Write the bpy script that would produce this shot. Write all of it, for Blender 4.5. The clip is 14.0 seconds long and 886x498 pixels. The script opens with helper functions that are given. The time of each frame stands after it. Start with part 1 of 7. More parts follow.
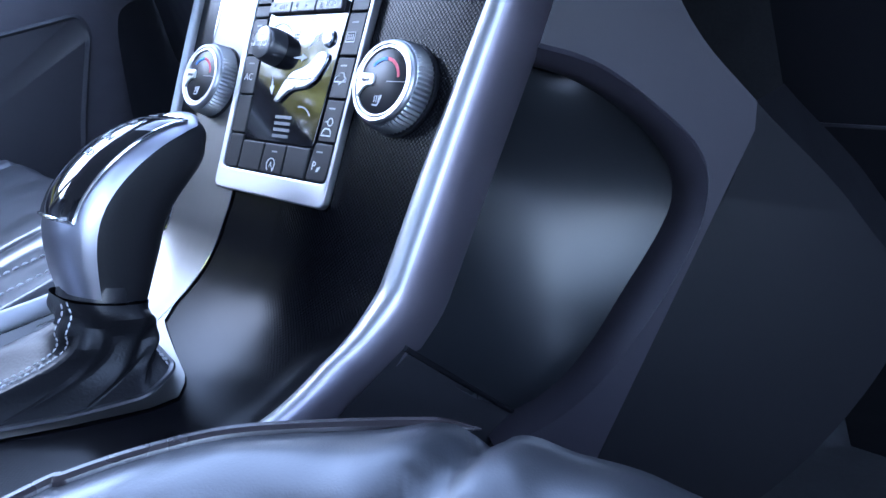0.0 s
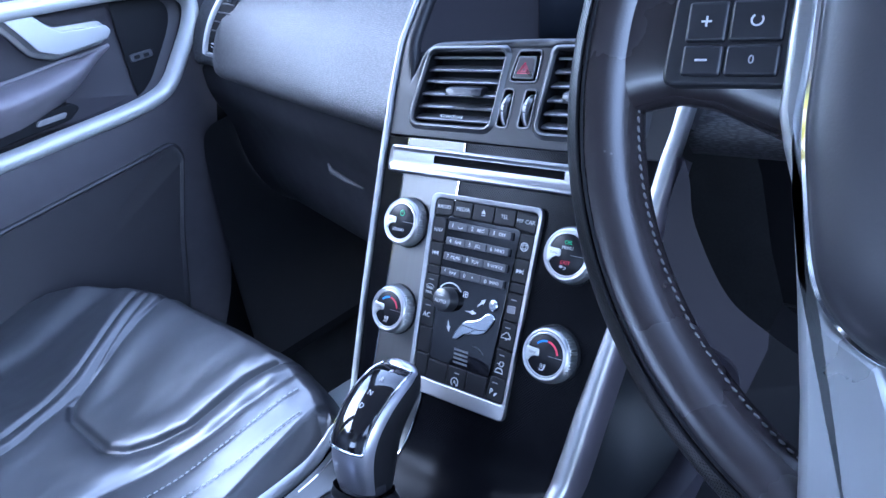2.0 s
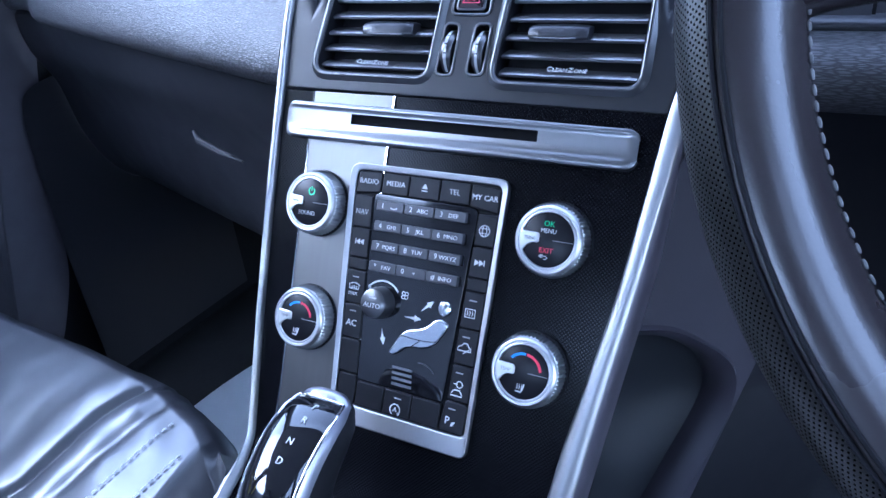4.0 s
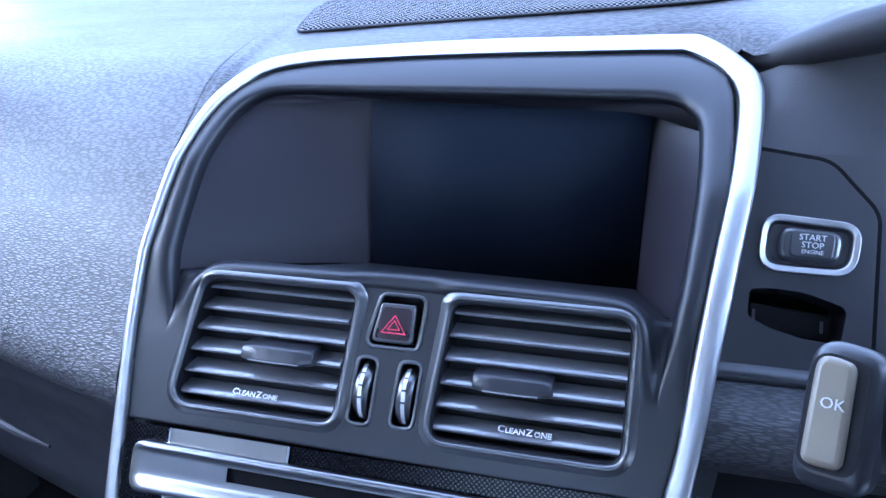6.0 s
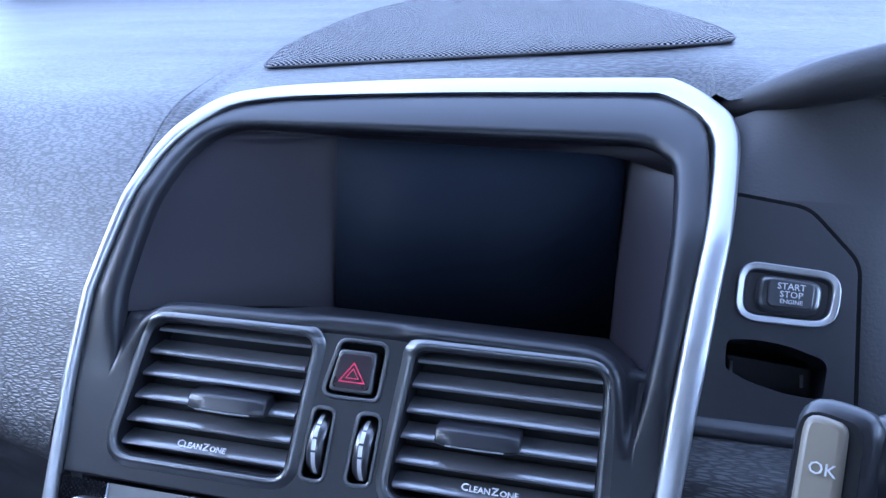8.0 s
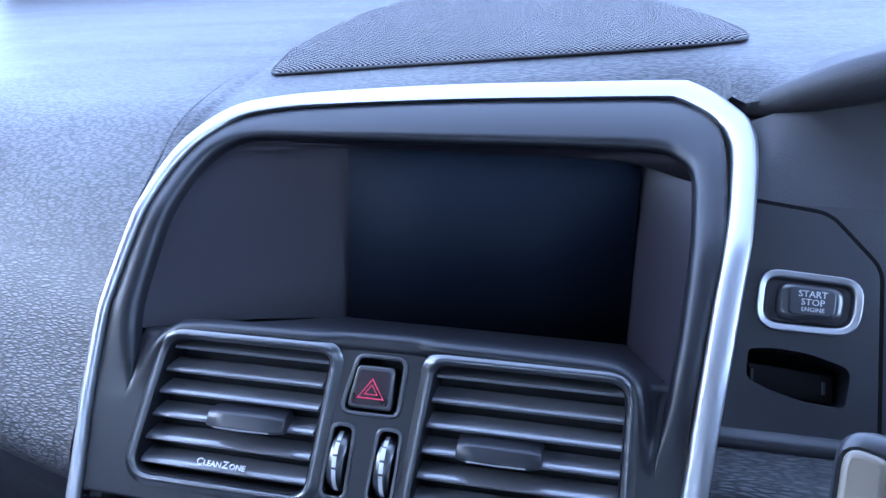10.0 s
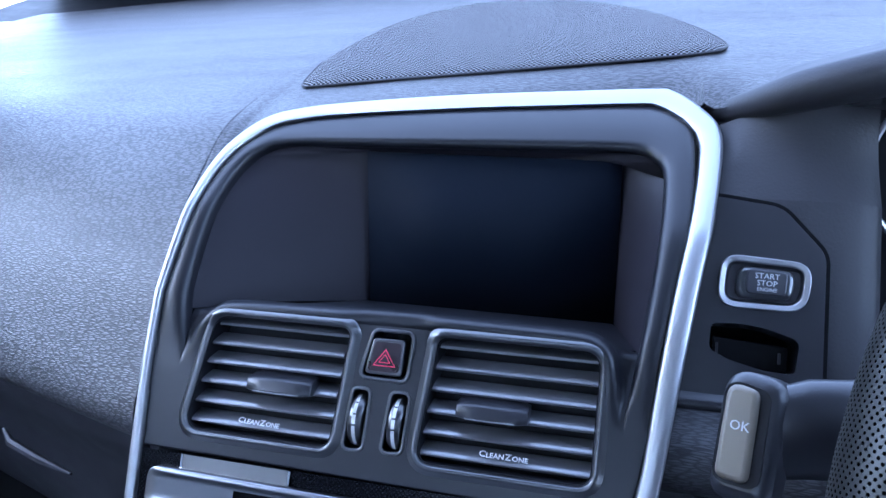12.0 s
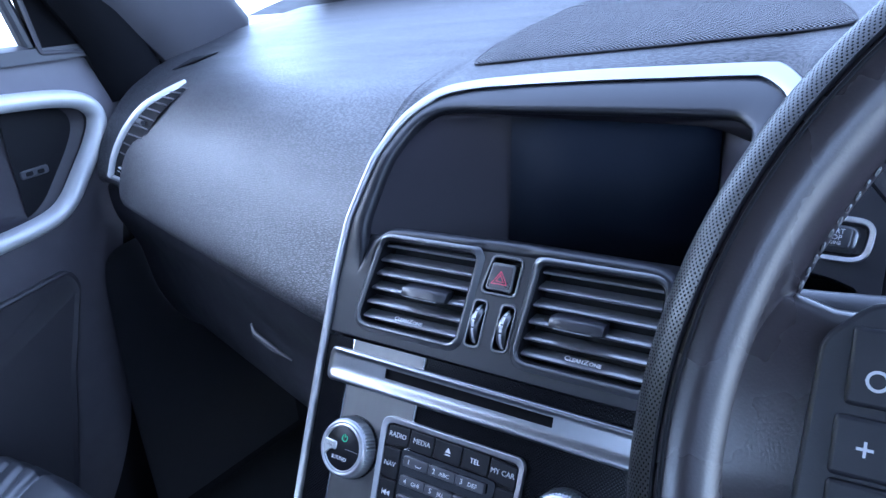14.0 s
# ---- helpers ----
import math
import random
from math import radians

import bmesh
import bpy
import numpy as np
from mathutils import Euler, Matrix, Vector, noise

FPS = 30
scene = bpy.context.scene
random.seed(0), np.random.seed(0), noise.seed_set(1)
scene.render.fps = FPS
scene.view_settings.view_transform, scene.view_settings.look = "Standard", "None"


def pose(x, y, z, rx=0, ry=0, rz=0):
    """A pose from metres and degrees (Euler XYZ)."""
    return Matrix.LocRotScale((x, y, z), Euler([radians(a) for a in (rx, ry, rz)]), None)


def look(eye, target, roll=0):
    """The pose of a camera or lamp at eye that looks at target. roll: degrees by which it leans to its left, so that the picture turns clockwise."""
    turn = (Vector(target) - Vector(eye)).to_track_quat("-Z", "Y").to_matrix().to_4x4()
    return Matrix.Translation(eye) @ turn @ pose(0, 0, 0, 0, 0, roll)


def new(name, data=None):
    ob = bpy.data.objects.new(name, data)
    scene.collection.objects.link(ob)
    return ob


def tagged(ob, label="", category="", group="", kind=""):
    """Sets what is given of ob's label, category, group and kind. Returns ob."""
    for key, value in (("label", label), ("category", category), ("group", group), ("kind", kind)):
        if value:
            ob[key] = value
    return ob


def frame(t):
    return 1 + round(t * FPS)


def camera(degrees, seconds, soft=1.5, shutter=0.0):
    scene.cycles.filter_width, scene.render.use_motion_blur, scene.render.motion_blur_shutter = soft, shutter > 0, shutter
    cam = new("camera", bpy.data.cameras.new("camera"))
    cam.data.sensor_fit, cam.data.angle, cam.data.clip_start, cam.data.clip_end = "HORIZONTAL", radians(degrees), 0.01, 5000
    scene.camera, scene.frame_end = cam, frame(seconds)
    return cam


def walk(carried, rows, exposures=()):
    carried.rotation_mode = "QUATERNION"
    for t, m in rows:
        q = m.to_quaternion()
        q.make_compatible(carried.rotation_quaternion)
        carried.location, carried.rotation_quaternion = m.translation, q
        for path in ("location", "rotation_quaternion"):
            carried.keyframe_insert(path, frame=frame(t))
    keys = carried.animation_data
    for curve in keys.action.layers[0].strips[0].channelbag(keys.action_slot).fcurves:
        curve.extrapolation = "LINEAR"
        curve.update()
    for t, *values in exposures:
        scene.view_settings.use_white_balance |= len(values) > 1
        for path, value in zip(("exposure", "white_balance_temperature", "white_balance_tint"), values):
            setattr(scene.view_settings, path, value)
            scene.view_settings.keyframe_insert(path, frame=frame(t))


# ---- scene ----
cam = camera(62.0, 14.0, soft=1.5, shutter=0.0)
PATH = [
    (0, (0.3213, -0.2874, 0.5350), (-0.3429, 0.3719, 0.1829), -5.93),
    (0.4, (0.3174, -0.3028, 0.5355), (-0.3533, 0.3442, 0.1729), -7.09),
    (0.5, (0.3194, -0.3157, 0.5437), (-0.3371, 0.3371, 0.1657), -6.89),
    (0.8, (0.3162, -0.3500, 0.5668), (-0.3429, 0.3128, 0.2113), -7.78),
    (1, (0.3210, -0.3671, 0.6229), (-0.3279, 0.2897, 0.2387), -8.25),
    (1.2, (0.3262, -0.3757, 0.6604), (-0.3249, 0.2809, 0.2796), -8.35),
    (1.5, (0.3420, -0.4009, 0.7380), (-0.3011, 0.2557, 0.3438), -8.82),
    (2, (0.3364, -0.4296, 0.7839), (-0.2915, 0.2309, 0.3723), -9.09),
    (2.2, (0.3283, -0.4323, 0.7835), (-0.2906, 0.2311, 0.3629), -9.11),
    (4.3, (0.1890, -0.3515, 0.7385), (-0.2372, 0.4209, 0.2675), -5.61),
    (4.5, (0.1725, -0.3488, 0.7481), (-0.2295, 0.4382, 0.2801), -5.17),
    (5, (0.1316, -0.3310, 0.7667), (-0.2079, 0.4927, 0.3127), -3.95),
    (5.2, (0.1200, -0.3050, 0.7911), (-0.1821, 0.5332, 0.3371), -3.45),
    (5.5, (0.1174, -0.2677, 0.8138), (-0.1566, 0.6008, 0.4007), -2.27),
    (5.7, (0.1110, -0.2476, 0.8350), (-0.1458, 0.6256, 0.4208), -2.16),
    (6, (0.1076, -0.2439, 0.8248), (-0.1339, 0.6499, 0.4470), -1.06),
    (6.5, (0.1118, -0.2357, 0.8192), (-0.1108, 0.6766, 0.4755), -0.10),
    (7, (0.1084, -0.2311, 0.8213), (-0.1068, 0.6895, 0.4953), 0.43),
    (7.5, (0.1090, -0.2283, 0.8208), (-0.1054, 0.6950, 0.5022), 0.67),
    (8, (0.1089, -0.2277, 0.8175), (-0.1071, 0.6951, 0.4985), 0.54),
    (10.5, (0.1010, -0.2219, 0.8286), (-0.1201, 0.6929, 0.4904), -0.89),
    (11, (0.1053, -0.2233, 0.8272), (-0.1214, 0.6908, 0.4909), -0.95),
    (11.5, (0.1287, -0.2368, 0.8221), (-0.1065, 0.6740, 0.4828), -1.20),
    (12, (0.1297, -0.2681, 0.8406), (-0.1361, 0.6350, 0.5033), -1.91),
    (12.5, (0.1433, -0.2896, 0.8448), (-0.1601, 0.6011, 0.5062), -2.62),
    (13, (0.1580, -0.3104, 0.8587), (-0.2104, 0.5544, 0.5173), -3.57),
    (13.5, (0.2027, -0.3114, 0.8488), (-0.2540, 0.5094, 0.5056), -4.55),
    (14, (0.2341, -0.3302, 0.8496), (-0.3202, 0.4260, 0.5019), -5.19),
]
EXPO = 3.7
KELVIN = 4720
TINT = 15

walk(cam, [(t, look(e, q, r)) for t, e, q, r in PATH], exposures=[(t, EXPO + d, KELVIN, TINT) for t, d in ((0, 0.05), (0.5, 0.22), (1.0, 0.12), (1.5, 0.24), (2.0, 0.12), (4.5, 0.26), (5.0, 0.44), (5.5, 0.52), (6.0, 0.42), (6.5, 0.22), (7.5, 0.05), (10.5, 0.10), (11.5, 0.05), (12.5, -0.14), (14, -0.2))])

# ---------------------------------------------------------------- light
world = bpy.data.worlds.new("daylight")
scene.world = world
world.use_nodes = True
wn = world.node_tree
wn.nodes.clear()
sky = wn.nodes.new("ShaderNodeTexSky")
sky.sky_type = "NISHITA"
sky.sun_disc = False
sky.sun_elevation = radians(36)
sky.air_density, sky.dust_density, sky.ozone_density = 1.2, 0.6, 1.5
sky.sun_rotation = radians(242)
bg = wn.nodes.new("ShaderNodeBackground")
bg.inputs["Strength"].default_value = 0.15
wo = wn.nodes.new("ShaderNodeOutputWorld")
# thin high cloud takes most of the colour out of the sky
pale = wn.nodes.new("ShaderNodeHueSaturation")
pale.inputs["Saturation"].default_value = 0.45
wn.links.new(sky.outputs[0], pale.inputs["Color"])
wn.links.new(pale.outputs[0], bg.inputs[0])
wn.links.new(bg.outputs[0], wo.inputs[0])

sun = new("sun", bpy.data.lights.new("sun", "SUN"))
sun.data.energy, sun.data.angle, sun.data.color = 0.25, radians(50), (0.96, 0.98, 1.0)
sun.matrix_world = look((6.0 * math.sin(radians(242)), 6.0 * math.cos(radians(242)), 6.0 * math.tan(radians(36))), (0, 0, 0))


# ---------------------------------------------------------------- materials
def material(name, color, rough=0.5, metal=0.0, spec=0.5, vary=0.15, scale=40.0, bump=0.0, bump_scale=400.0,
             kind="noise", coat=0.0, rough_vary=0.08, sheen=0.0, stretch=(1, 1, 1), relief=0.0006, coat_rough=0.06):
    """A principled surface with colour and gloss variation at two scales and a fine relief."""
    m = bpy.data.materials.new(name)
    m.use_nodes = True
    nt = m.node_tree
    b = nt.nodes["Principled BSDF"]
    b.inputs["Metallic"].default_value = metal
    b.inputs["Specular IOR Level"].default_value = spec
    b.inputs["Coat Weight"].default_value = coat
    b.inputs["Coat Roughness"].default_value = coat_rough
    tc = nt.nodes.new("ShaderNodeTexCoord")
    mp = nt.nodes.new("ShaderNodeMapping")
    mp.inputs["Scale"].default_value = stretch
    nt.links.new(tc.outputs["Object"], mp.inputs["Vector"])
    n1 = nt.nodes.new("ShaderNodeTexNoise")
    n1.inputs["Scale"].default_value = scale
    n1.inputs["Detail"].default_value = 5
    nt.links.new(mp.outputs[0], n1.inputs["Vector"])
    n2 = nt.nodes.new("ShaderNodeTexNoise")
    n2.inputs["Scale"].default_value = scale / 9
    n2.inputs["Detail"].default_value = 3
    nt.links.new(tc.outputs["Object"], n2.inputs["Vector"])
    add = nt.nodes.new("ShaderNodeMath")
    add.operation = "ADD"
    nt.links.new(n1.outputs["Fac"], add.inputs[0])
    nt.links.new(n2.outputs["Fac"], add.inputs[1])
    mr = nt.nodes.new("ShaderNodeMapRange")
    mr.inputs["From Min"].default_value, mr.inputs["From Max"].default_value = 0.6, 1.4
    nt.links.new(add.outputs[0], mr.inputs["Value"])
    ramp = nt.nodes.new("ShaderNodeMix")
    ramp.data_type = "RGBA"
    lo = [c * (1 - vary) for c in color[:3]] + [1]
    hi = [min(1, c * (1 + vary)) for c in color[:3]] + [1]
    ramp.inputs["A"].default_value, ramp.inputs["B"].default_value = lo, hi
    nt.links.new(mr.outputs[0], ramp.inputs["Factor"])
    nt.links.new(ramp.outputs["Result"], b.inputs["Base Color"])
    rr = nt.nodes.new("ShaderNodeMapRange")
    rr.inputs["To Min"].default_value = max(0.02, rough - rough_vary)
    rr.inputs["To Max"].default_value = min(1, rough + rough_vary)
    nt.links.new(mr.outputs[0], rr.inputs["Value"])
    nt.links.new(rr.outputs[0], b.inputs["Roughness"])
    if bump:
        if kind == "voronoi":
            h = nt.nodes.new("ShaderNodeTexVoronoi")
            h.feature = "DISTANCE_TO_EDGE"
            h.inputs["Scale"].default_value = bump_scale
            out = h.outputs["Distance"]
        elif kind == "pebble":
            # rounded leather cells with narrow creases, warped a little
            wp = nt.nodes.new("ShaderNodeTexNoise")
            wp.inputs["Scale"].default_value = bump_scale / 4
            nt.links.new(mp.outputs[0], wp.inputs["Vector"])
            sc = nt.nodes.new("ShaderNodeVectorMath")
            sc.operation = "MULTIPLY_ADD"
            sc.inputs[1].default_value = (1.2 / bump_scale,) * 3
            nt.links.new(wp.outputs["Color"], sc.inputs[0])
            nt.links.new(mp.outputs[0], sc.inputs[2])
            h = nt.nodes.new("ShaderNodeTexVoronoi")
            h.feature = "DISTANCE_TO_EDGE"
            h.inputs["Scale"].default_value = bump_scale
            cl = nt.nodes.new("ShaderNodeMapRange")
            cl.interpolation_type = "SMOOTHSTEP"
            cl.inputs["From Max"].default_value = 0.30
            nt.links.new(h.outputs["Distance"], cl.inputs["Value"])
            out = cl.outputs[0]
            # crease shading put into colour and gloss: darker and duller than the rounded cells
            crease_shade = nt.nodes.new("ShaderNodeMapRange")
            crease_shade.inputs["To Min"].default_value = 0.48
            nt.links.new(out, crease_shade.inputs["Value"])
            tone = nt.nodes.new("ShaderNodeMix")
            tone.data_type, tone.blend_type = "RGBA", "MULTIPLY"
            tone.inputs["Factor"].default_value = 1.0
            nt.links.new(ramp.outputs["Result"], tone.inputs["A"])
            nt.links.new(crease_shade.outputs[0], tone.inputs["B"])
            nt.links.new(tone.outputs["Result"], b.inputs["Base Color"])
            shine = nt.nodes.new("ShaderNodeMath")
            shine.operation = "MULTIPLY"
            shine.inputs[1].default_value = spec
            nt.links.new(crease_shade.outputs[0], shine.inputs[0])
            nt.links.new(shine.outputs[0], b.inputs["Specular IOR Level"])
        elif kind == "wrinkle":
            h = nt.nodes.new("ShaderNodeTexNoise")
            h.inputs["Scale"].default_value = bump_scale
            h.inputs["Detail"].default_value = 4
            h.inputs["Distortion"].default_value = 1.2
            out = h.outputs["Fac"]
        else:
            h = nt.nodes.new("ShaderNodeTexNoise")
            h.inputs["Scale"].default_value = bump_scale
            h.inputs["Detail"].default_value = 3
            out = h.outputs["Fac"]
        nt.links.new(sc.outputs[0] if kind == "pebble" else mp.outputs[0], h.inputs["Vector"])
        bp = nt.nodes.new("ShaderNodeBump")
        bp.inputs["Strength"].default_value = bump
        bp.inputs["Distance"].default_value = relief
        nt.links.new(out, bp.inputs["Height"])
        nt.links.new(bp.outputs[0], b.inputs["Normal"])
    return m


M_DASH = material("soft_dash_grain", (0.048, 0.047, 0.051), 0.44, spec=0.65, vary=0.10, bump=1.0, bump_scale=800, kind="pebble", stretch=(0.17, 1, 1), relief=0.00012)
M_PLASTIC = material("charcoal_plastic", (0.020, 0.020, 0.024), 0.42, bump=0.15, bump_scale=900)
M_SATIN = material("satin_black_plastic", (0.012, 0.012, 0.015), 0.33, spec=1.0, vary=0.06, scale=120, rough_vary=0.02, bump=0.02, bump_scale=1500)
M_FASCIA = material("smooth_black_fascia", (0.009, 0.009, 0.012), 0.40, spec=0.42, vary=0.06, scale=120, rough_vary=0.02, bump=0.02, bump_scale=1500)
M_SLAT = material("slat_black_plastic", (0.085, 0.086, 0.094), 0.33, spec=1.0, vary=0.05, scale=120, rough_vary=0.02)
M_DARK = material("matt_black_plastic", (0.007, 0.007, 0.009), 0.6, spec=0.18)
M_PIANO = material("gloss_black", (0.006, 0.006, 0.008), 0.05, vary=0.05, rough_vary=0.02, coat=0.5)
M_FLANK = material("mauve_silver_side", (0.30, 0.275, 0.32), 0.36, metal=0.9, vary=0.05)
M_SILVER = material("satin_silver_trim", (0.40, 0.40, 0.405), 0.42, metal=1.0, vary=0.03, rough_vary=0.03)
M_CHROME = material("bright_chrome", (0.85, 0.85, 0.86), 0.08, metal=1.0, vary=0.02, rough_vary=0.03)
M_BRUSHED = material("brushed_metal_inlay", (0.165, 0.162, 0.155), 0.36, metal=1.0, vary=0.06, scale=300, rough_vary=0.04, stretch=(1, 0.05, 0.05))
M_RING = material("satin_chrome_ring", (0.54, 0.54, 0.55), 0.34, metal=1.0, vary=0.03, rough_vary=0.03)
M_LEATHER = material("black_leather", (0.030, 0.031, 0.036), 0.40, spec=0.8, bump=0.12, bump_scale=700, kind="voronoi", vary=0.4, scale=22, rough_vary=0.12, coat=0.9, coat_rough=0.24)
M_STITCH = material("grey_thread", (0.55, 0.55, 0.56), 0.8)
M_CARPET = material("dark_carpet", (0.025, 0.025, 0.027), 0.95, bump=1.0, bump_scale=700, vary=0.4, scale=200)
M_HEADLINER = material("headliner_cloth", (0.42, 0.41, 0.40), 0.95, bump=0.4, bump_scale=900)
M_WHITE = material("white_print", (0.56, 0.56, 0.57), 0.5, vary=0.03)
M_RED = material("red_print", (0.55, 0.03, 0.07), 0.5, vary=0.05)
M_BLUE = material("blue_print", (0.05, 0.25, 0.75), 0.5, vary=0.05)
M_GREEN = material("green_print", (0.05, 0.5, 0.2), 0.5, vary=0.05)
M_SCREEN = material("dark_screen_glass", (0.007, 0.0095, 0.016), 0.6, vary=0.05, rough_vary=0.02, spec=0.06)
M_PAPER = material("paper_floor_mat", (0.72, 0.76, 0.78), 0.8, vary=0.04, bump=0.2, bump_scale=200)
M_BUTTON = material("button_plastic", (0.009, 0.009, 0.011), 0.40, spec=0.20, vary=0.08, rough_vary=0.03, bump=0.04, bump_scale=900)
M_KEY = material("grey_number_keys", (0.055, 0.055, 0.061), 0.36, metal=0.4, vary=0.08)
M_GREY = material("faint_grey_print", (0.22, 0.22, 0.23), 0.5, vary=0.05)
M_SLOT = material("slot_line", (0.10, 0.10, 0.11), 0.4, vary=0.05)
M_REDDARK = material("dark_red_switch", (0.014, 0.006, 0.009), 0.3, vary=0.1)
M_REDGLOW = material("red_triangle_print", (0.75, 0.03, 0.10), 0.45, vary=0.05)
M_RECESS = material("recess_plastic", (0.0125, 0.0105, 0.0150), 0.55, spec=0.28, vary=0.06, rough_vary=0.03, bump=0.05, bump_scale=1400)
M_BAR = material("silver_bar", (0.25, 0.25, 0.26), 0.30, metal=1.0, vary=0.02, rough_vary=0.02)
M_FIGURE = material("silver_figure", (0.62, 0.64, 0.68), 0.16, metal=1.0, vary=0.04, rough_vary=0.04)
M_GRIP = material("grey_knurled_grip", (0.55, 0.56, 0.57), 0.36, metal=1.0, vary=0.05)
M_CAP = material("knob_cap_black", (0.006, 0.006, 0.008), 0.32, spec=0.22, vary=0.05, rough_vary=0.03)
M_POINTER = material("white_silver_pointer", (0.62, 0.62, 0.60), 0.3, metal=0.8, vary=0.03)



def dotted(name, color, pitch, src="UV"):
    """Black panel with a fine pressed grid of dimples."""
    m = material(name, color, 0.20, vary=0.06, spec=0.3, rough_vary=0.02)
    nt = m.node_tree
    b = nt.nodes["Principled BSDF"]
    tc = nt.nodes.new("ShaderNodeTexCoord")
    vo = nt.nodes.new("ShaderNodeTexVoronoi")
    vo.voronoi_dimensions = "2D"
    vo.inputs["Scale"].default_value = 1 / pitch
    vo.inputs["Randomness"].default_value = 0.0
    mp = nt.nodes.new("ShaderNodeMapping")
    mp.inputs["Rotation"].default_value = (0, 0, radians(45))
    nt.links.new(tc.outputs[src], mp.inputs["Vector"])
    nt.links.new(mp.outputs[0], vo.inputs["Vector"])
    bp = nt.nodes.new("ShaderNodeBump")
    bp.inputs["Strength"].default_value = 1.0
    bp.inputs["Distance"].default_value = 0.00003
    nt.links.new(vo.outputs["Distance"], bp.inputs["Height"])
    nt.links.new(bp.outputs[0], b.inputs["Normal"])
    mr = nt.nodes.new("ShaderNodeMapRange")
    mr.inputs["From Min"].default_value, mr.inputs["From Max"].default_value = 0.22, 0.42
    mr.inputs["To Min"].default_value, mr.inputs["To Max"].default_value = 0.16, 0.04
    nt.links.new(vo.outputs["Distance"], mr.inputs["Value"])
    nt.links.new(mr.outputs[0], b.inputs["Specular IOR Level"])
    return m


M_TEAL = material("teal_print", (0.01, 0.22, 0.26), 0.7, vary=0.05)
M_PILLAR = material("grey_pillar_trim", (0.045, 0.043, 0.050), 0.6, bump=0.2, bump_scale=900)
M_ASPHALT = material("pale_gravel", (0.42, 0.41, 0.39), 0.9, vary=0.3, scale=3.0)
M_LEAF = material("autumn_leaf", (0.42, 0.36, 0.06), 0.6, vary=0.6, scale=1.5)
M_PLUM = material("plum_grey_plastic", (0.042, 0.040, 0.046), 0.45, vary=0.08, bump=0.12, bump_scale=900)
M_SKIN = material("smooth_black_skin", (0.010, 0.011, 0.013), 0.30, spec=0.75, vary=0.06, scale=60, rough_vary=0.02)
M_SADDLE = material("satin_silver_paint", (0.34, 0.34, 0.38), 0.34, metal=0.9, vary=0.05)
M_POD = material("pod_plastic", (0.013, 0.013, 0.017), 0.38, spec=0.6, vary=0.06, rough_vary=0.03, bump=0.06, bump_scale=1500)
M_GREYPL = material("grey_plastic", (0.055, 0.055, 0.062), 0.4, vary=0.08)
M_BEIGE = material("warm_grey_plastic", (0.17, 0.145, 0.11), 0.36, vary=0.06)
M_DOOR = material("plum_grey_door_lining", (0.085, 0.080, 0.092), 0.42, spec=0.5, bump=0.12, bump_scale=900)
M_ARMREST = material("soft_plum_armrest", (0.17, 0.155, 0.175), 0.45, spec=0.5, bump=0.10, bump_scale=900)
M_HOODTOP = material("matt_hood_grain", (0.022, 0.021, 0.024), 0.55, spec=0.35, bump=0.3, bump_scale=700)
M_LOOP = material("bright_satin_trim", (0.58, 0.58, 0.58), 0.38, metal=0.25, vary=0.04)
M_SIDE = material("dark_plum_side_panel", (0.030, 0.027, 0.035), 0.46, spec=0.35, vary=0.06, bump=0.10, bump_scale=1200)
M_BOOT = material("soft_black_leather", (0.009, 0.009, 0.011), 0.44, spec=0.30, bump=0.25, bump_scale=420, kind="voronoi", vary=0.2, scale=18)
M_GLOVE = material("dark_grained_plastic", (0.016, 0.016, 0.020), 0.5, bump=0.2, bump_scale=800)
# shade inside slots and pockets put into the colour; also used for black trim
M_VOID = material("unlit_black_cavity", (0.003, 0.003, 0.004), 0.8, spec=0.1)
M_THREAD = material("dim_grey_thread", (0.17, 0.17, 0.175), 0.8)
M_KNOB = material("matt_grained_knob", (0.009, 0.009, 0.011), 0.48, spec=0.3, bump=0.12, bump_scale=900)
M_ARM = material("grey_silver_paint", (0.36, 0.365, 0.37), 0.32, metal=0.5, vary=0.05)
M_RIM = material("worn_smooth_leather", (0.026, 0.021, 0.023), 0.28, spec=0.7, bump=0.07, bump_scale=700, kind="voronoi", vary=0.3, scale=14, rough_vary=0.1)


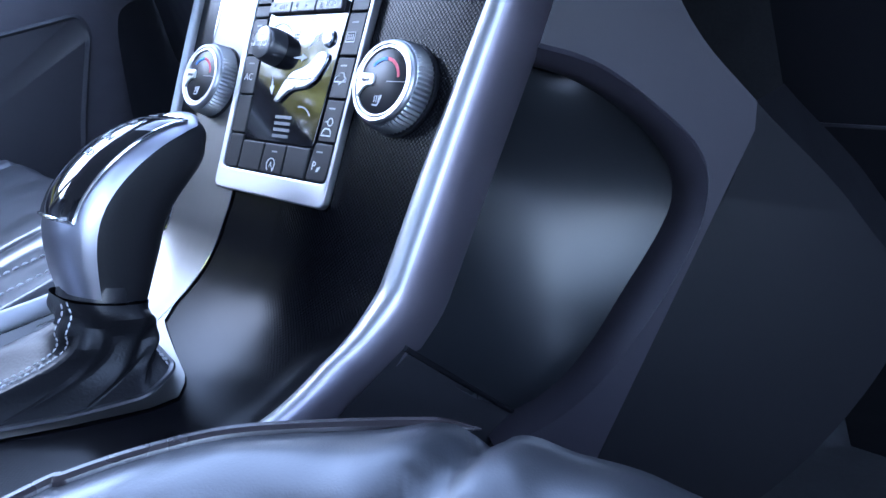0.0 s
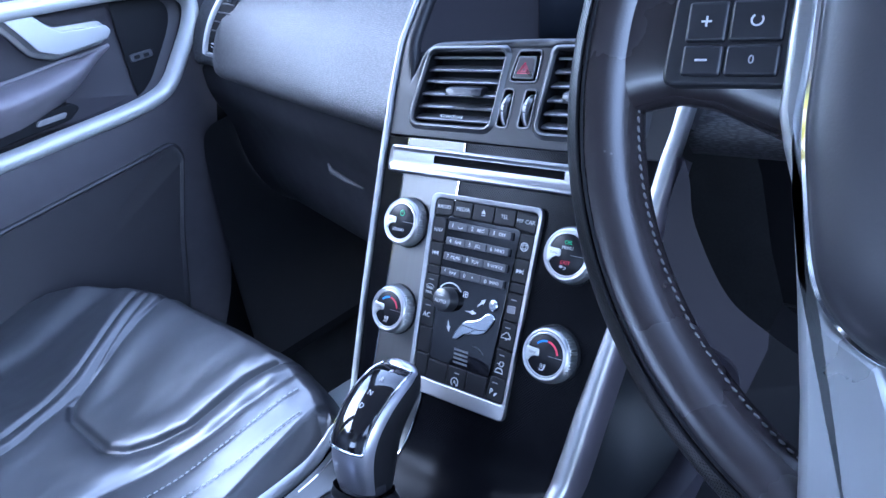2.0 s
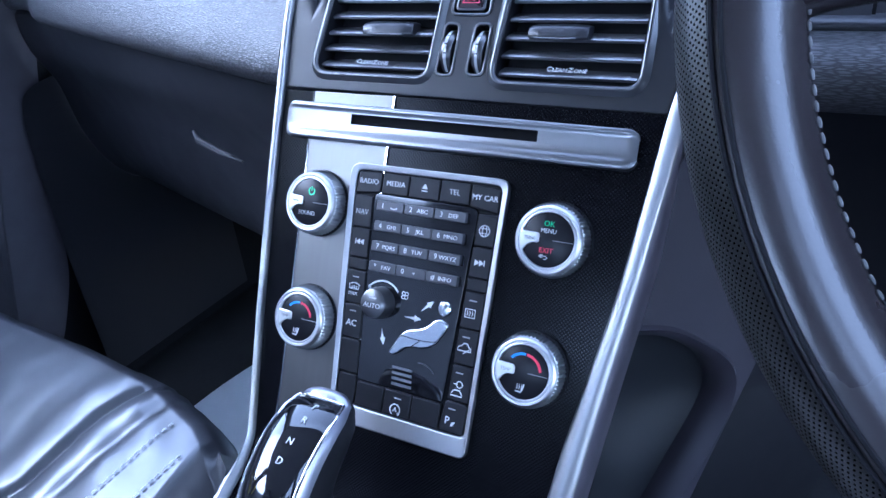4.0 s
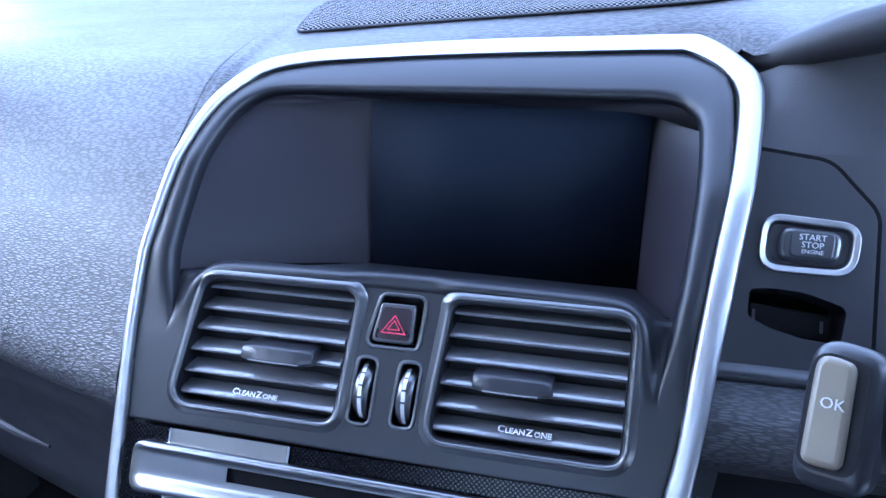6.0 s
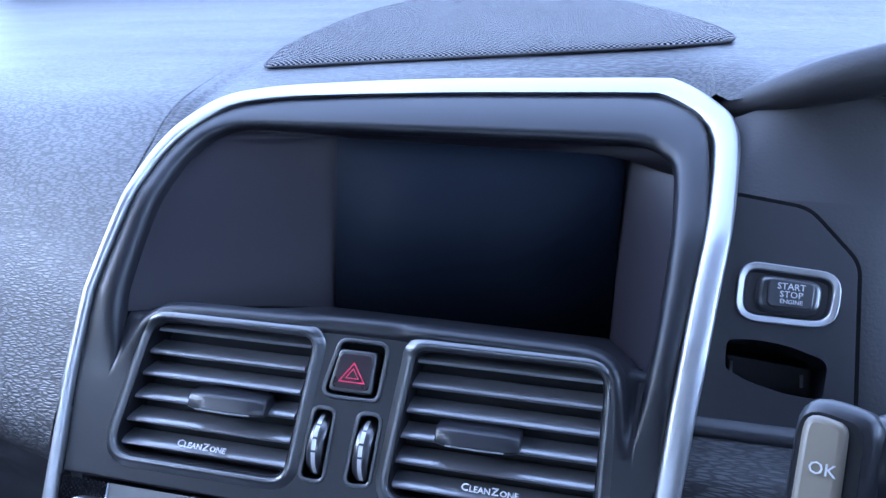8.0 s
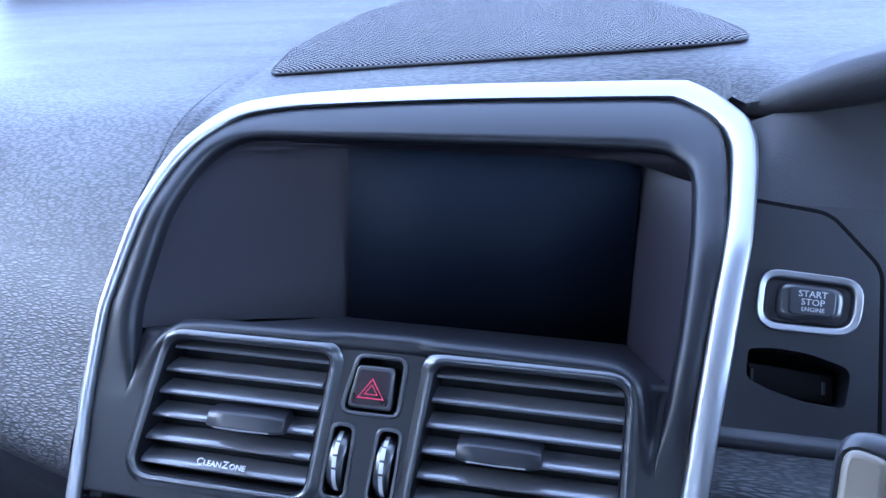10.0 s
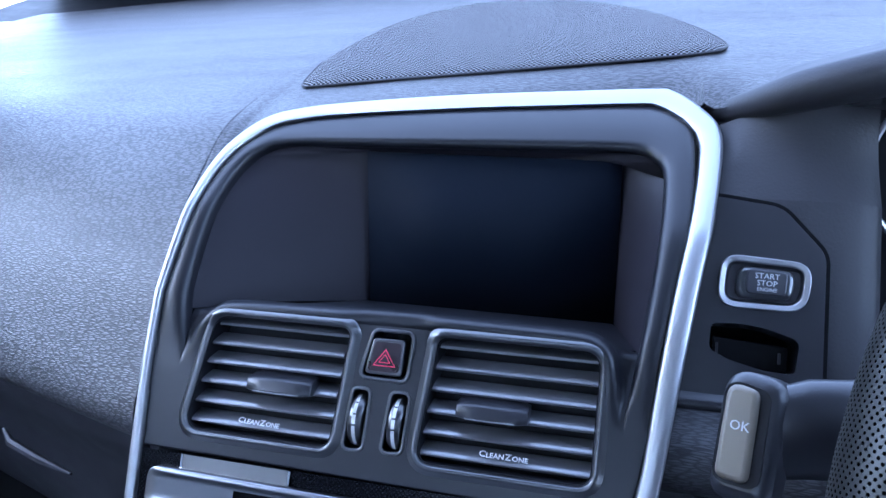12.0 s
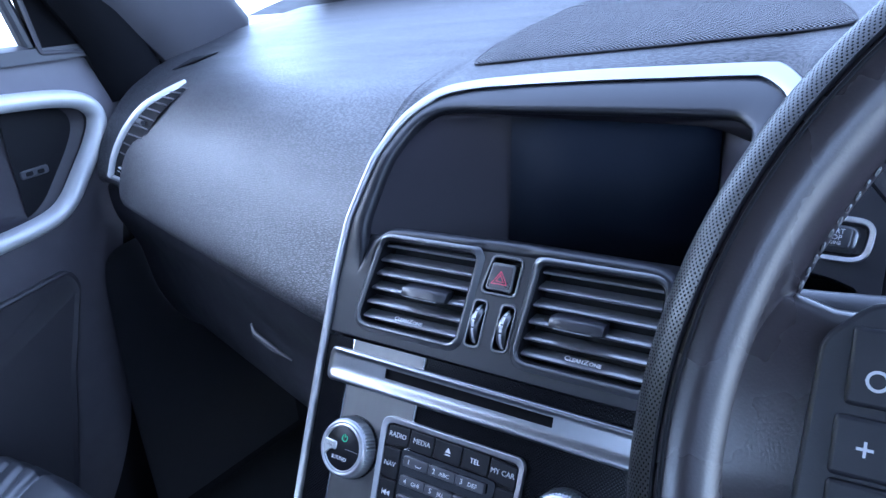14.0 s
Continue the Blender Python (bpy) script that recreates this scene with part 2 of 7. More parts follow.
def pierced(name, color, pitch, hole, rough=0.4, spec=0.5, src_out="Object"):
    """A surface pierced by an even field of small dark holes."""
    m = material(name, color, rough, vary=0.1, spec=spec)
    nt = m.node_tree
    b = nt.nodes["Principled BSDF"]
    src = b.inputs["Base Color"].links[0].from_socket
    tc = nt.nodes.new("ShaderNodeTexCoord")
    vo = nt.nodes.new("ShaderNodeTexVoronoi")
    vo.inputs["Scale"].default_value = 1 / pitch
    vo.inputs["Randomness"].default_value = 0.0
    vo.voronoi_dimensions = "2D"
    turn = nt.nodes.new("ShaderNodeMapping")
    turn.inputs["Rotation"].default_value = (0, 0, radians(40))
    nt.links.new(tc.outputs[src_out], turn.inputs["Vector"])
    nt.links.new(turn.outputs[0], vo.inputs["Vector"])
    mr = nt.nodes.new("ShaderNodeMapRange")
    mr.inputs["From Min"].default_value, mr.inputs["From Max"].default_value = hole, hole + 0.08
    nt.links.new(vo.outputs["Distance"], mr.inputs["Value"])
    mx = nt.nodes.new("ShaderNodeMix")
    mx.data_type = "RGBA"
    mx.inputs["A"].default_value = (0.002, 0.002, 0.002, 1)
    nt.links.new(mr.outputs[0], mx.inputs["Factor"])
    nt.links.new(src, mx.inputs["B"])
    nt.links.new(mx.outputs["Result"], b.inputs["Base Color"])
    gl = nt.nodes.new("ShaderNodeMath")
    gl.operation = "MULTIPLY"
    gl.inputs[1].default_value = spec
    nt.links.new(mr.outputs[0], gl.inputs[0])
    nt.links.new(gl.outputs[0], b.inputs["Specular IOR Level"])
    bp = nt.nodes.new("ShaderNodeBump")
    bp.inputs["Strength"].default_value = 1.0
    bp.inputs["Distance"].default_value = 0.0006
    nt.links.new(mr.outputs[0], bp.inputs["Height"])
    nt.links.new(bp.outputs[0], b.inputs["Normal"])
    return m


# moulded vent parts carry a glossy skin
for m, amount in ((M_SLAT, 0.9), (M_SATIN, 0.4)):
    b = m.node_tree.nodes["Principled BSDF"]
    b.inputs["Coat Weight"].default_value = amount
    b.inputs["Coat Roughness"].default_value = 0.22
    b.inputs["Coat IOR"].default_value = 1.8
M_GLASS = bpy.data.materials.new("tinted_windscreen_glass")
M_GLASS.use_nodes = True
gn = M_GLASS.node_tree
gn.nodes.clear()
g_out, g_mix = gn.nodes.new("ShaderNodeOutputMaterial"), gn.nodes.new("ShaderNodeMixShader")
g_tr, g_gl = gn.nodes.new("ShaderNodeBsdfTransparent"), gn.nodes.new("ShaderNodeBsdfGlossy")
g_tr.inputs["Color"].default_value = (0.80, 0.80, 0.81, 1)
g_gl.inputs["Roughness"].default_value = 0.02
g_mix.inputs["Fac"].default_value = 0.06
gn.links.new(g_tr.outputs[0], g_mix.inputs[1])
gn.links.new(g_gl.outputs[0], g_mix.inputs[2])
gn.links.new(g_mix.outputs[0], g_out.inputs["Surface"])
M_PERF = pierced("perforated_leather", (0.012, 0.011, 0.010), 0.0013, 0.22, 0.38, 0.40, "UV")
M_MESH = pierced("perforated_grille", (0.20, 0.195, 0.205), 0.0023, 0.40, 0.5, spec=0.4)
M_DOTS = dotted("dotted_black_panel", (0.003, 0.003, 0.004), 0.0016)
M_MAT = dotted("dotted_rubber", (0.026, 0.026, 0.029), 0.0016, "Object")


# ---------------------------------------------------------------- builders
def thing(name, label, category, group="", kind="", at=(0, 0, 0)):
    ob = new(name)
    ob.location = at
    bpy.context.view_layer.update()
    return tagged(ob, label, category, group, kind)


def part(name, bm, mat, parent=None, label="", smooth=True, bevel=0.0, weight=False, shade=35, subsurf=0):
    """Links a bmesh in world places as one mesh object, under a thing or a part."""
    bmesh.ops.recalc_face_normals(bm, faces=bm.faces)
    me = bpy.data.meshes.new(name)
    bm.to_mesh(me)
    bm.free()
    me.materials.append(mat)
    if smooth:
        me.polygons.foreach_set("use_smooth", [True] * len(me.polygons))
        me.set_sharp_from_angle(angle=radians(shade))
    ob = new(name, me)
    if parent is not None:
        ob.parent = parent
        ob.matrix_parent_inverse = parent.matrix_world.inverted()
    if bevel:
        bv = ob.modifiers.new("edge", "BEVEL")
        bv.width, bv.segments, bv.limit_method, bv.angle_limit = bevel, 3, "ANGLE", radians(40)
        bv.harden_normals = False
    if subsurf:
        sb = ob.modifiers.new("round", "SUBSURF")
        sb.levels = sb.render_levels = subsurf
    if label:
        ob["label"] = label
    bpy.context.view_layer.update()
    return ob


def grid(rows, bm=None, close_u=False, close_v=False, caps=False):
    """Faces over rows of points."""
    bm = bm or bmesh.new()
    vs = [[bm.verts.new(p) for p in row] for row in rows]
    n, m = len(vs), len(vs[0])
    for i in range(n if close_u else n - 1):
        for j in range(m if close_v else m - 1):
            a, b, c, d = vs[i][j], vs[i][(j + 1) % m], vs[(i + 1) % n][(j + 1) % m], vs[(i + 1) % n][j]
            try:
                bm.faces.new((a, b, c, d))
            except ValueError:
                pass
    if caps:
        bm.faces.new(vs[0])
        bm.faces.new(vs[-1])
    return bm


def spline(pts, n):
    """Catmull-Rom through the points, n places evenly along the parameter."""
    P = np.array(pts, float)
    k = len(P)
    E = np.vstack([2 * P[0] - P[1], P, 2 * P[-1] - P[-2]])
    out = []
    for s in np.linspace(0, k - 1, n):
        i = min(int(s), k - 2)
        f = s - i
        a, b, c, d = E[i], E[i + 1], E[i + 2], E[i + 3]
        out.append(0.5 * (2 * b + (c - a) * f + (2 * a - 5 * b + 4 * c - d) * f * f + (3 * b - 3 * c + d - a) * f ** 3))
    return np.array(out)


def slab(poly, w0, w1, m, bm=None):
    """A plate: a 2D outline in millimetres drawn from depth w0 to w1, laid by m."""
    bm = bm or bmesh.new()
    lo = [bm.verts.new(m @ Vector((x / 1000, y / 1000, w0 / 1000))) for x, y in poly]
    hi = [bm.verts.new(m @ Vector((x / 1000, y / 1000, w1 / 1000))) for x, y in poly]
    bm.faces.new(lo)
    bm.faces.new(hi)
    k = len(poly)
    for i in range(k):
        bm.faces.new((lo[i], lo[(i + 1) % k], hi[(i + 1) % k], hi[i]))
    return bm


def ring_slab(outer, inner, w0, w1, m, bm=None, w1_in=None):
    """A frame between two outlines with the same number of corners."""
    bm = bm or bmesh.new()
    k = len(outer)
    w1_in = w1 if w1_in is None else w1_in
    rows = []
    for poly, w in ((outer, w0), (outer, w1), (inner, w1_in), (inner, w0)):
        rows.append([m @ Vector((x / 1000, y / 1000, w / 1000)) for x, y in poly])
    return grid(rows, bm, close_u=True, close_v=True)


def rounded(corners, r, n=5):
    """A polygon with its corners rounded; r one radius or one per corner."""
    k = len(corners)
    rs = r if isinstance(r, (list, tuple)) else [r] * k
    out = []
    for i in range(k):
        p, a, b = Vector(corners[i]), Vector(corners[i - 1]), Vector(corners[(i + 1) % k])
        da, db = (a - p).normalized(), (b - p).normalized()
        half = da.angle(db) / 2
        t = min(rs[i] / math.tan(half), (a - p).length * 0.49, (b - p).length * 0.49)
        s, e = p + da * t, p + db * t
        for j in range(n + 1):
            f = j / n
            q = s * (1 - f) ** 2 + p * 2 * f * (1 - f) + e * f * f
            out.append((q.x, q.y))
    return out


def inset(poly, d):
    """A polygon moved inwards by d (counter-clockwise outlines)."""
    k = len(poly)
    area = sum(poly[i][0] * poly[(i + 1) % k][1] - poly[(i + 1) % k][0] * poly[i][1] for i in range(k))
    sg = 1 if area > 0 else -1
    out = []
    for i in range(k):
        p, a, b = Vector(poly[i]), Vector(poly[i - 1]), Vector(poly[(i + 1) % k])
        e1, e2 = (p - a), (b - p)
        if e1.length < 1e-6 or e2.length < 1e-6:
            e1 = e2 = b - a
        n1 = Vector((-e1.y, e1.x)).normalized() * sg
        n2 = Vector((-e2.y, e2.x)).normalized() * sg
        n = (n1 + n2).normalized()
        q = p + n * d / max(0.5, n.dot(n1))
        out.append((q.x, q.y))
    return out


def tube(path, r, seg=10, bm=None, flat=1.0, up=(0, 0, 1), closed=False):
    """A round bar along a path; r one radius or one per place."""
    bm = bm or bmesh.new()
    P = [Vector(p) for p in path]
    k = len(P)
    rows = []
    for i, p in enumerate(P):
        a, b = (P[i - 1], P[(i + 1) % k]) if closed else (P[max(i - 1, 0)], P[min(i + 1, k - 1)])
        d = (b - a).normalized()
        s = d.cross(Vector(up)).normalized()
        v = s.cross(d).normalized()
        rr = r[i] if isinstance(r, (list, tuple, np.ndarray)) else r
        rows.append([p + s * math.cos(t) * rr + v * math.sin(t) * rr * flat for t in np.linspace(0, 2 * math.pi, seg, endpoint=False)])
    return grid(rows, bm, close_u=closed, close_v=True, caps=not closed)


def lathe(profile, m, seg=48, bm=None):
    """A turned body: radius and height in millimetres about the z axis of m."""
    bm = bm or bmesh.new()
    rows = []
    for r, h in profile:
        rows.append([m @ Vector((r / 1000 * math.cos(t), r / 1000 * math.sin(t), h / 1000)) for t in np.linspace(0, 2 * math.pi, seg, endpoint=False)])
    return grid(rows, bm, close_v=True, caps=True)


def letters(text, size, m, mat, parent, name="lettering", depth=0.15, align="CENTER", weight=0.0):
    """Printed words in the built-in font, as a mesh; size is the letter height in millimetres."""
    cu = bpy.data.curves.new(name, "FONT")
    cu.body, cu.size, cu.align_x, cu.align_y = text, size / 1000 * 1.42, align, "CENTER"
    cu.extrude, cu.offset = depth / 1000, weight / 1000
    cu.resolution_u = 2
    tmp = bpy.data.objects.new(name, cu)
    scene.collection.objects.link(tmp)
    bpy.context.view_layer.update()
    me = bpy.data.meshes.new_from_object(tmp.evaluated_get(bpy.context.evaluated_depsgraph_get()))
    bpy.data.objects.remove(tmp)
    bpy.data.curves.remove(cu)
    me.transform(m)
    me.materials.clear()
    me.materials.append(mat)
    ob = new(name, me)
    if parent is not None:
        ob.parent = parent
        ob.matrix_parent_inverse = parent.matrix_world.inverted()
    return ob


def small_caps(pieces, m, mat, parent, name="lettering", depth=0.15):
    """One line of print whose initials stand taller; pieces are (text, height in millimetres)."""
    bm, at = bmesh.new(), 0.0
    for text, size in pieces:
        ob = letters(text, size, Matrix.Identity(4), mat, None, name, depth, "LEFT", 0.07)
        me = ob.data
        xs = [v.co.x for v in me.vertices]
        me.transform(Matrix.Translation((at - min(xs), (size - pieces[0][1]) / 2000, 0)))
        at += max(xs) - min(xs) + 0.00045
        bm.from_mesh(me)
        bpy.data.objects.remove(ob)
        bpy.data.meshes.remove(me)
    bmesh.ops.translate(bm, verts=bm.verts, vec=(-at / 2, 0, 0))
    bmesh.ops.transform(bm, matrix=m, verts=bm.verts)
    return part(name, bm, mat, parent, smooth=False)


def box(bm, m, sx, sy, sz):
    bmesh.ops.create_cube(bm, size=1.0, matrix=m @ Matrix.Diagonal((sx, sy, sz, 1)))
    return bm


# the leaning face of the centre stack: x across, y up the face, z out of it
RECLINE = radians(28)
FACE = Matrix(((1, 0, 0, 0), (0, math.sin(RECLINE), -math.cos(RECLINE), 0), (0, math.cos(RECLINE), math.sin(RECLINE), 0.6), (0, 0, 0, 1)))


def on_face(u, v, w=0.0):
    return FACE @ Vector((u / 1000, v / 1000, w / 1000))


def face_depth(v):
    """How far the face bends back (millimetres) at a height along it."""
    return float(np.interp(v, [-400, 60, 100, 150, 190, 218, 245], [0, 0, -2, -14, -33, -52, -76]))


# ---------------------------------------------------------------- centre stack surface
CURVE = [(-0.0939, 0.4234), (-0.106, 0.4025), (-0.122, 0.3855), (-0.143, 0.3730), (-0.170, 0.3655), (-0.215, 0.3640), (-0.280, 0.3680), (-0.420, 0.3760), (-0.700, 0.3900)]
CPTS = spline([(y, z) for y, z in CURVE], 161)
CLEN = np.concatenate([[0], np.cumsum(np.hypot(*np.diff(CPTS, axis=0).T))])


def surf(u, v, w=0.0):
    """A place on the stack that runs on into the tunnel: u across, v along (all in millimetres), w out of it."""
    if v >= -200:
        return on_face(u, v, w + face_depth(v))
    s = (-200 - v) / 1000
    y, z = np.interp(s, CLEN, CPTS[:, 0]), np.interp(s, CLEN, CPTS[:, 1])
    y2, z2 = np.interp(s + 0.004, CLEN, CPTS[:, 0]), np.interp(s + 0.004, CLEN, CPTS[:, 1])
    d = Vector((0, y2 - y, z2 - z)).normalized()
    n = Vector((0, d.z, -d.y))
    lift = 0.016 * min(1, max(0, (s - 0.015) / 0.05)) * max(0, (abs(u - 0) - 62) / 42) ** 2
    return Vector((u / 1000, y, z)) + n * (w / 1000) + Vector((0, 0, lift))


def ease(a, b, x):
    t = min(1.0, max(0.0, (x - a) / (b - a)))
    return t * t * (3 - 2 * t)


def strip(us, vs, w, bm=None):
    """A sheet on the stack; us may depend on v."""
    vs = list(vs)
    uv = [(u / 1000, v / 1000) for v in vs for u in us(v)]
    bm = grid([[surf(u, v, w) for u in us(v)] for v in vs], bm)
    lay = bm.loops.layers.uv.new("sheet")
    bm.verts.index_update()
    for f in bm.faces:
        for lp in f.loops:
            lp[lay].uv = uv[lp.vert.index]
    return bm


def plate(outer, holes, w, m, depth, bm=None):
    """A flat plate with holes and walls down the edges of both."""
    bm = bm or bmesh.new()
    edges = []
    for loop in (outer, *holes):
        hi = [bm.verts.new(m @ Vector((x / 1000, y / 1000, w / 1000))) for x, y in loop]
        lo = [bm.verts.new(m @ Vector((x / 1000, y / 1000, (w - depth) / 1000))) for x, y in loop]
        k = len(loop)
        edges += [bm.edges.new((hi[i], hi[(i + 1) % k])) for i in range(k)]
        for i in range(k):
            bm.faces.new((hi[i], hi[(i + 1) % k], lo[(i + 1) % k], lo[i]))
    bmesh.ops.triangle_fill(bm, use_beauty=True, use_dissolve=False, edges=edges)
    return bm


def line_on(pts, width, w, m, bm=None, h=0.25, closed=False):
    """A printed stroke of even width through 2D places in millimetres."""
    bm = bm or bmesh.new()
    P = [Vector(p) for p in pts]
    k = len(P)
    L, Rr = [], []
    for i, p in enumerate(P):
        a, b = (P[i - 1], P[(i + 1) % k]) if closed else (P[max(0, i - 1)], P[min(k - 1, i + 1)])
        d = (b - a).normalized()
        n = Vector((-d.y, d.x)) * width / 2
        L.append(p + n)
        Rr.append(p - n)
    rows = [[m @ Vector((q.x / 1000, q.y / 1000, w / 1000)) for q in L], [m @ Vector((q.x / 1000, q.y / 1000, (w + h) / 1000)) for q in L],
            [m @ Vector((q.x / 1000, q.y / 1000, (w + h) / 1000)) for q in Rr], [m @ Vector((q.x / 1000, q.y / 1000, w / 1000)) for q in Rr]]
    return grid(rows, bm, close_u=True, close_v=closed)


def arc(cx, cy, r, a0, a1, n=14, ry=None):
    return [(cx + r * math.cos(radians(a)), cy + (ry or r) * math.sin(radians(a))) for a in np.linspace(a0, a1, n)]


OUTER = [(-111, -640), (-111, -430), (-110, -330), (-109, -292), (-110.5, -256), (-113, -222), (-117, -170), (-121, -111), (-124.5, -55), (-127, 5), (-128, 60), (-127.6, 107), (-125.5, 150), (-120, 183), (-105, 211), (-80, 223), (-40, 230), (17, 236.5), (79, 240.5), (128, 243.2), (138, 241.6), (150, 231.5), (159.5, 219), (163, 210), (163.7, 197), (160, 160), (153.5, 119), (148, 80), (143, 40), (139.5, 15), (134, -32), (128, -80), (122, -121), (116.5, -160), (112.5, -190), (109, -215), (105.5, -240), (102.5, -265), (101, -292), (100, -330), (100, -430), (100, -640)]
INNER = [(-102, -640), (-102, -430), (-101.5, -330), (-101.5, -292), (-104.5, -256), (-109, -221), (-113, -170), (-116.5, -111), (-119, -55), (-121, 5), (-123, 60), (-123, 108), (-120, 150), (-113.5, 180), (-97, 204), (-75, 213), (-40, 218), (21, 223.5), (79, 227), (120, 229.1), (130, 228), (142, 219), (149.5, 209.5), (151.6, 204), (152.5, 194), (149.5, 160), (143, 118), (138, 80), (133.5, 38), (129.5, 15), (124, -32), (117.5, -80), (110, -121), (102, -163), (98, -190), (94, -215), (90.5, -240), (88, -265), (86.5, -292), (86, -330), (86, -430), (86, -640)]

stack = thing("centre_stack", "black driver-angled centre console stack with brushed metal inlay and silver surround", "console", at=on_face(0, -200, -60))

# back of the stack, closing it behind the face
bm = grid([[surf(u, v, -14) for u in np.linspace(np.interp(v, [-221, -111, 5, 108], [-109, -116.5, -121, -123]), np.interp(v, [-163, -80, 15, 118], [102, 117.5, 129.5, 143]), 6)] for v in np.linspace(-200, 92, 24)])
part("backing", bm, M_DARK, stack)

# the dotted black face below the vents, running down onto the tunnel
def left_in(v):
    return float(np.interp(v, [-640, -300, -221, -111, 5, 60, 108], [-101, -101, -109, -116.5, -121, -123, -123]))


def right_in(v):
    return float(np.interp(v, [-640, -300, -225, -163, -80, 15, 38, 80, 118], [86, 87, 93, 102, 117.5, 129.5, 133.5, 138, 143]))


bm = strip(lambda v: np.linspace(left_in(v) - 1, right_in(v) + 1, 26), list(np.linspace(16, -190, 22)) + list(np.linspace(-196, -420, 44)) + [-520, -640], 0.0)
part("dotted_panel", bm, M_DOTS, stack, "finely dotted black panel")

# brushed metal column with bright edges
def inlay(v):
    return (float(np.interp(v, [-330, -216, -180, 20], [-97, -95, -93, -96.5])), float(np.interp(v, [-320, -278, -254, -234, -216, -196, 20], [-49, -47.5, -46.5, -42, -39, -36, -34.8])))


vs_in = list(np.linspace(16, -190, 16)) + list(np.linspace(-196, -318, 30))
part("metal_inlay", strip(lambda v: np.linspace(*inlay(v), 12), vs_in, 0.9), M_BRUSHED, stack, "brushed metal inlay column")
for side in (0, 1):
    part("inlay_edge", strip(lambda v: [inlay(v)[side] - 0.5, inlay(v)[side] - 0.3, inlay(v)[side] + 0.3, inlay(v)[side] + 0.5], vs_in, 1.25), M_CHROME, stack)

# silver surround: flat band with turned edges
def band(outer, inner, proud, n, name, parent, mat, drop=6):
    po = spline(outer, n)
    pi = spline(inner, n)
    rows = []
    for (a, b), (c, d) in zip(po, pi):
        ring = []
        e = ease(-120, 20, b)
        for f, w, wl in ((-0.05, -drop, -drop), (-0.01, proud * 0.3, 0.0), (0.05, proud * 0.72, proud * 0.5), (0.16, proud * 0.94, proud), (0.5, proud, proud * 1.45), (0.84, proud * 0.90, proud * 0.95), (0.94, proud * 0.7, proud * 0.5), (0.99, 0.4, 0.2), (1.02, -drop, -drop)):
            w = wl + (w - wl) * e
            u, v = a + (c - a) * f, b + (d - b) * f
            ring.append(surf(u, v, w))
        rows.append(ring)
    return part(name, grid(rows), mat, parent, shade=60)


band(OUTER, INNER, 4.0, 300, "surround_trim", stack, M_SILVER)

# fascia with the air vents
VL = rounded([(-99, 29), (-15.5, 29), (-10, 90), (-88, 90)], [9, 8, 6, 10], 6)
VR = rounded([(28.5, 28.5), (112.5, 28.5), (113.5, 90), (35, 90)], [8, 8, 9, 6], 6)
HZ = rounded([(-3.5, 66.5), (20.5, 66.5), (22, 89.3), (2, 89.3)], 3.5, 4)
W1 = rounded([(-8.6, 31), (1, 31), (2.5, 60), (-6, 60)], 3, 4)
W2 = rounded([(11.5, 31.5), (21.2, 32), (23, 60), (14.2, 60)], 3, 4)
fas_out = [(-122, 17.5), (-60, 17.2), (10, 16.5), (70, 16), (129, 16), (133.5, 38), (135, 55), (118.6, 55), (118.0, 70), (116.6, 80), (113, 89), (104, 93.5), (70, 94.4), (25, 94.6), (-5, 94.4), (-50, 94), (-78, 93), (-87, 90.5), (-93, 84), (-97, 75), (-99.6, 63), (-123.2, 63), (-123, 55)]
vent_panel = thing("vent_panel", "satin black centre vent panel with two louvred air vents", "vent panel", at=on_face(0, 20, -20))
part("fascia", plate(fas_out, [VL, VR, HZ, W1, W2], 0.0, FACE, 14), M_FASCIA, vent_panel, smooth=False, bevel=0.0012)


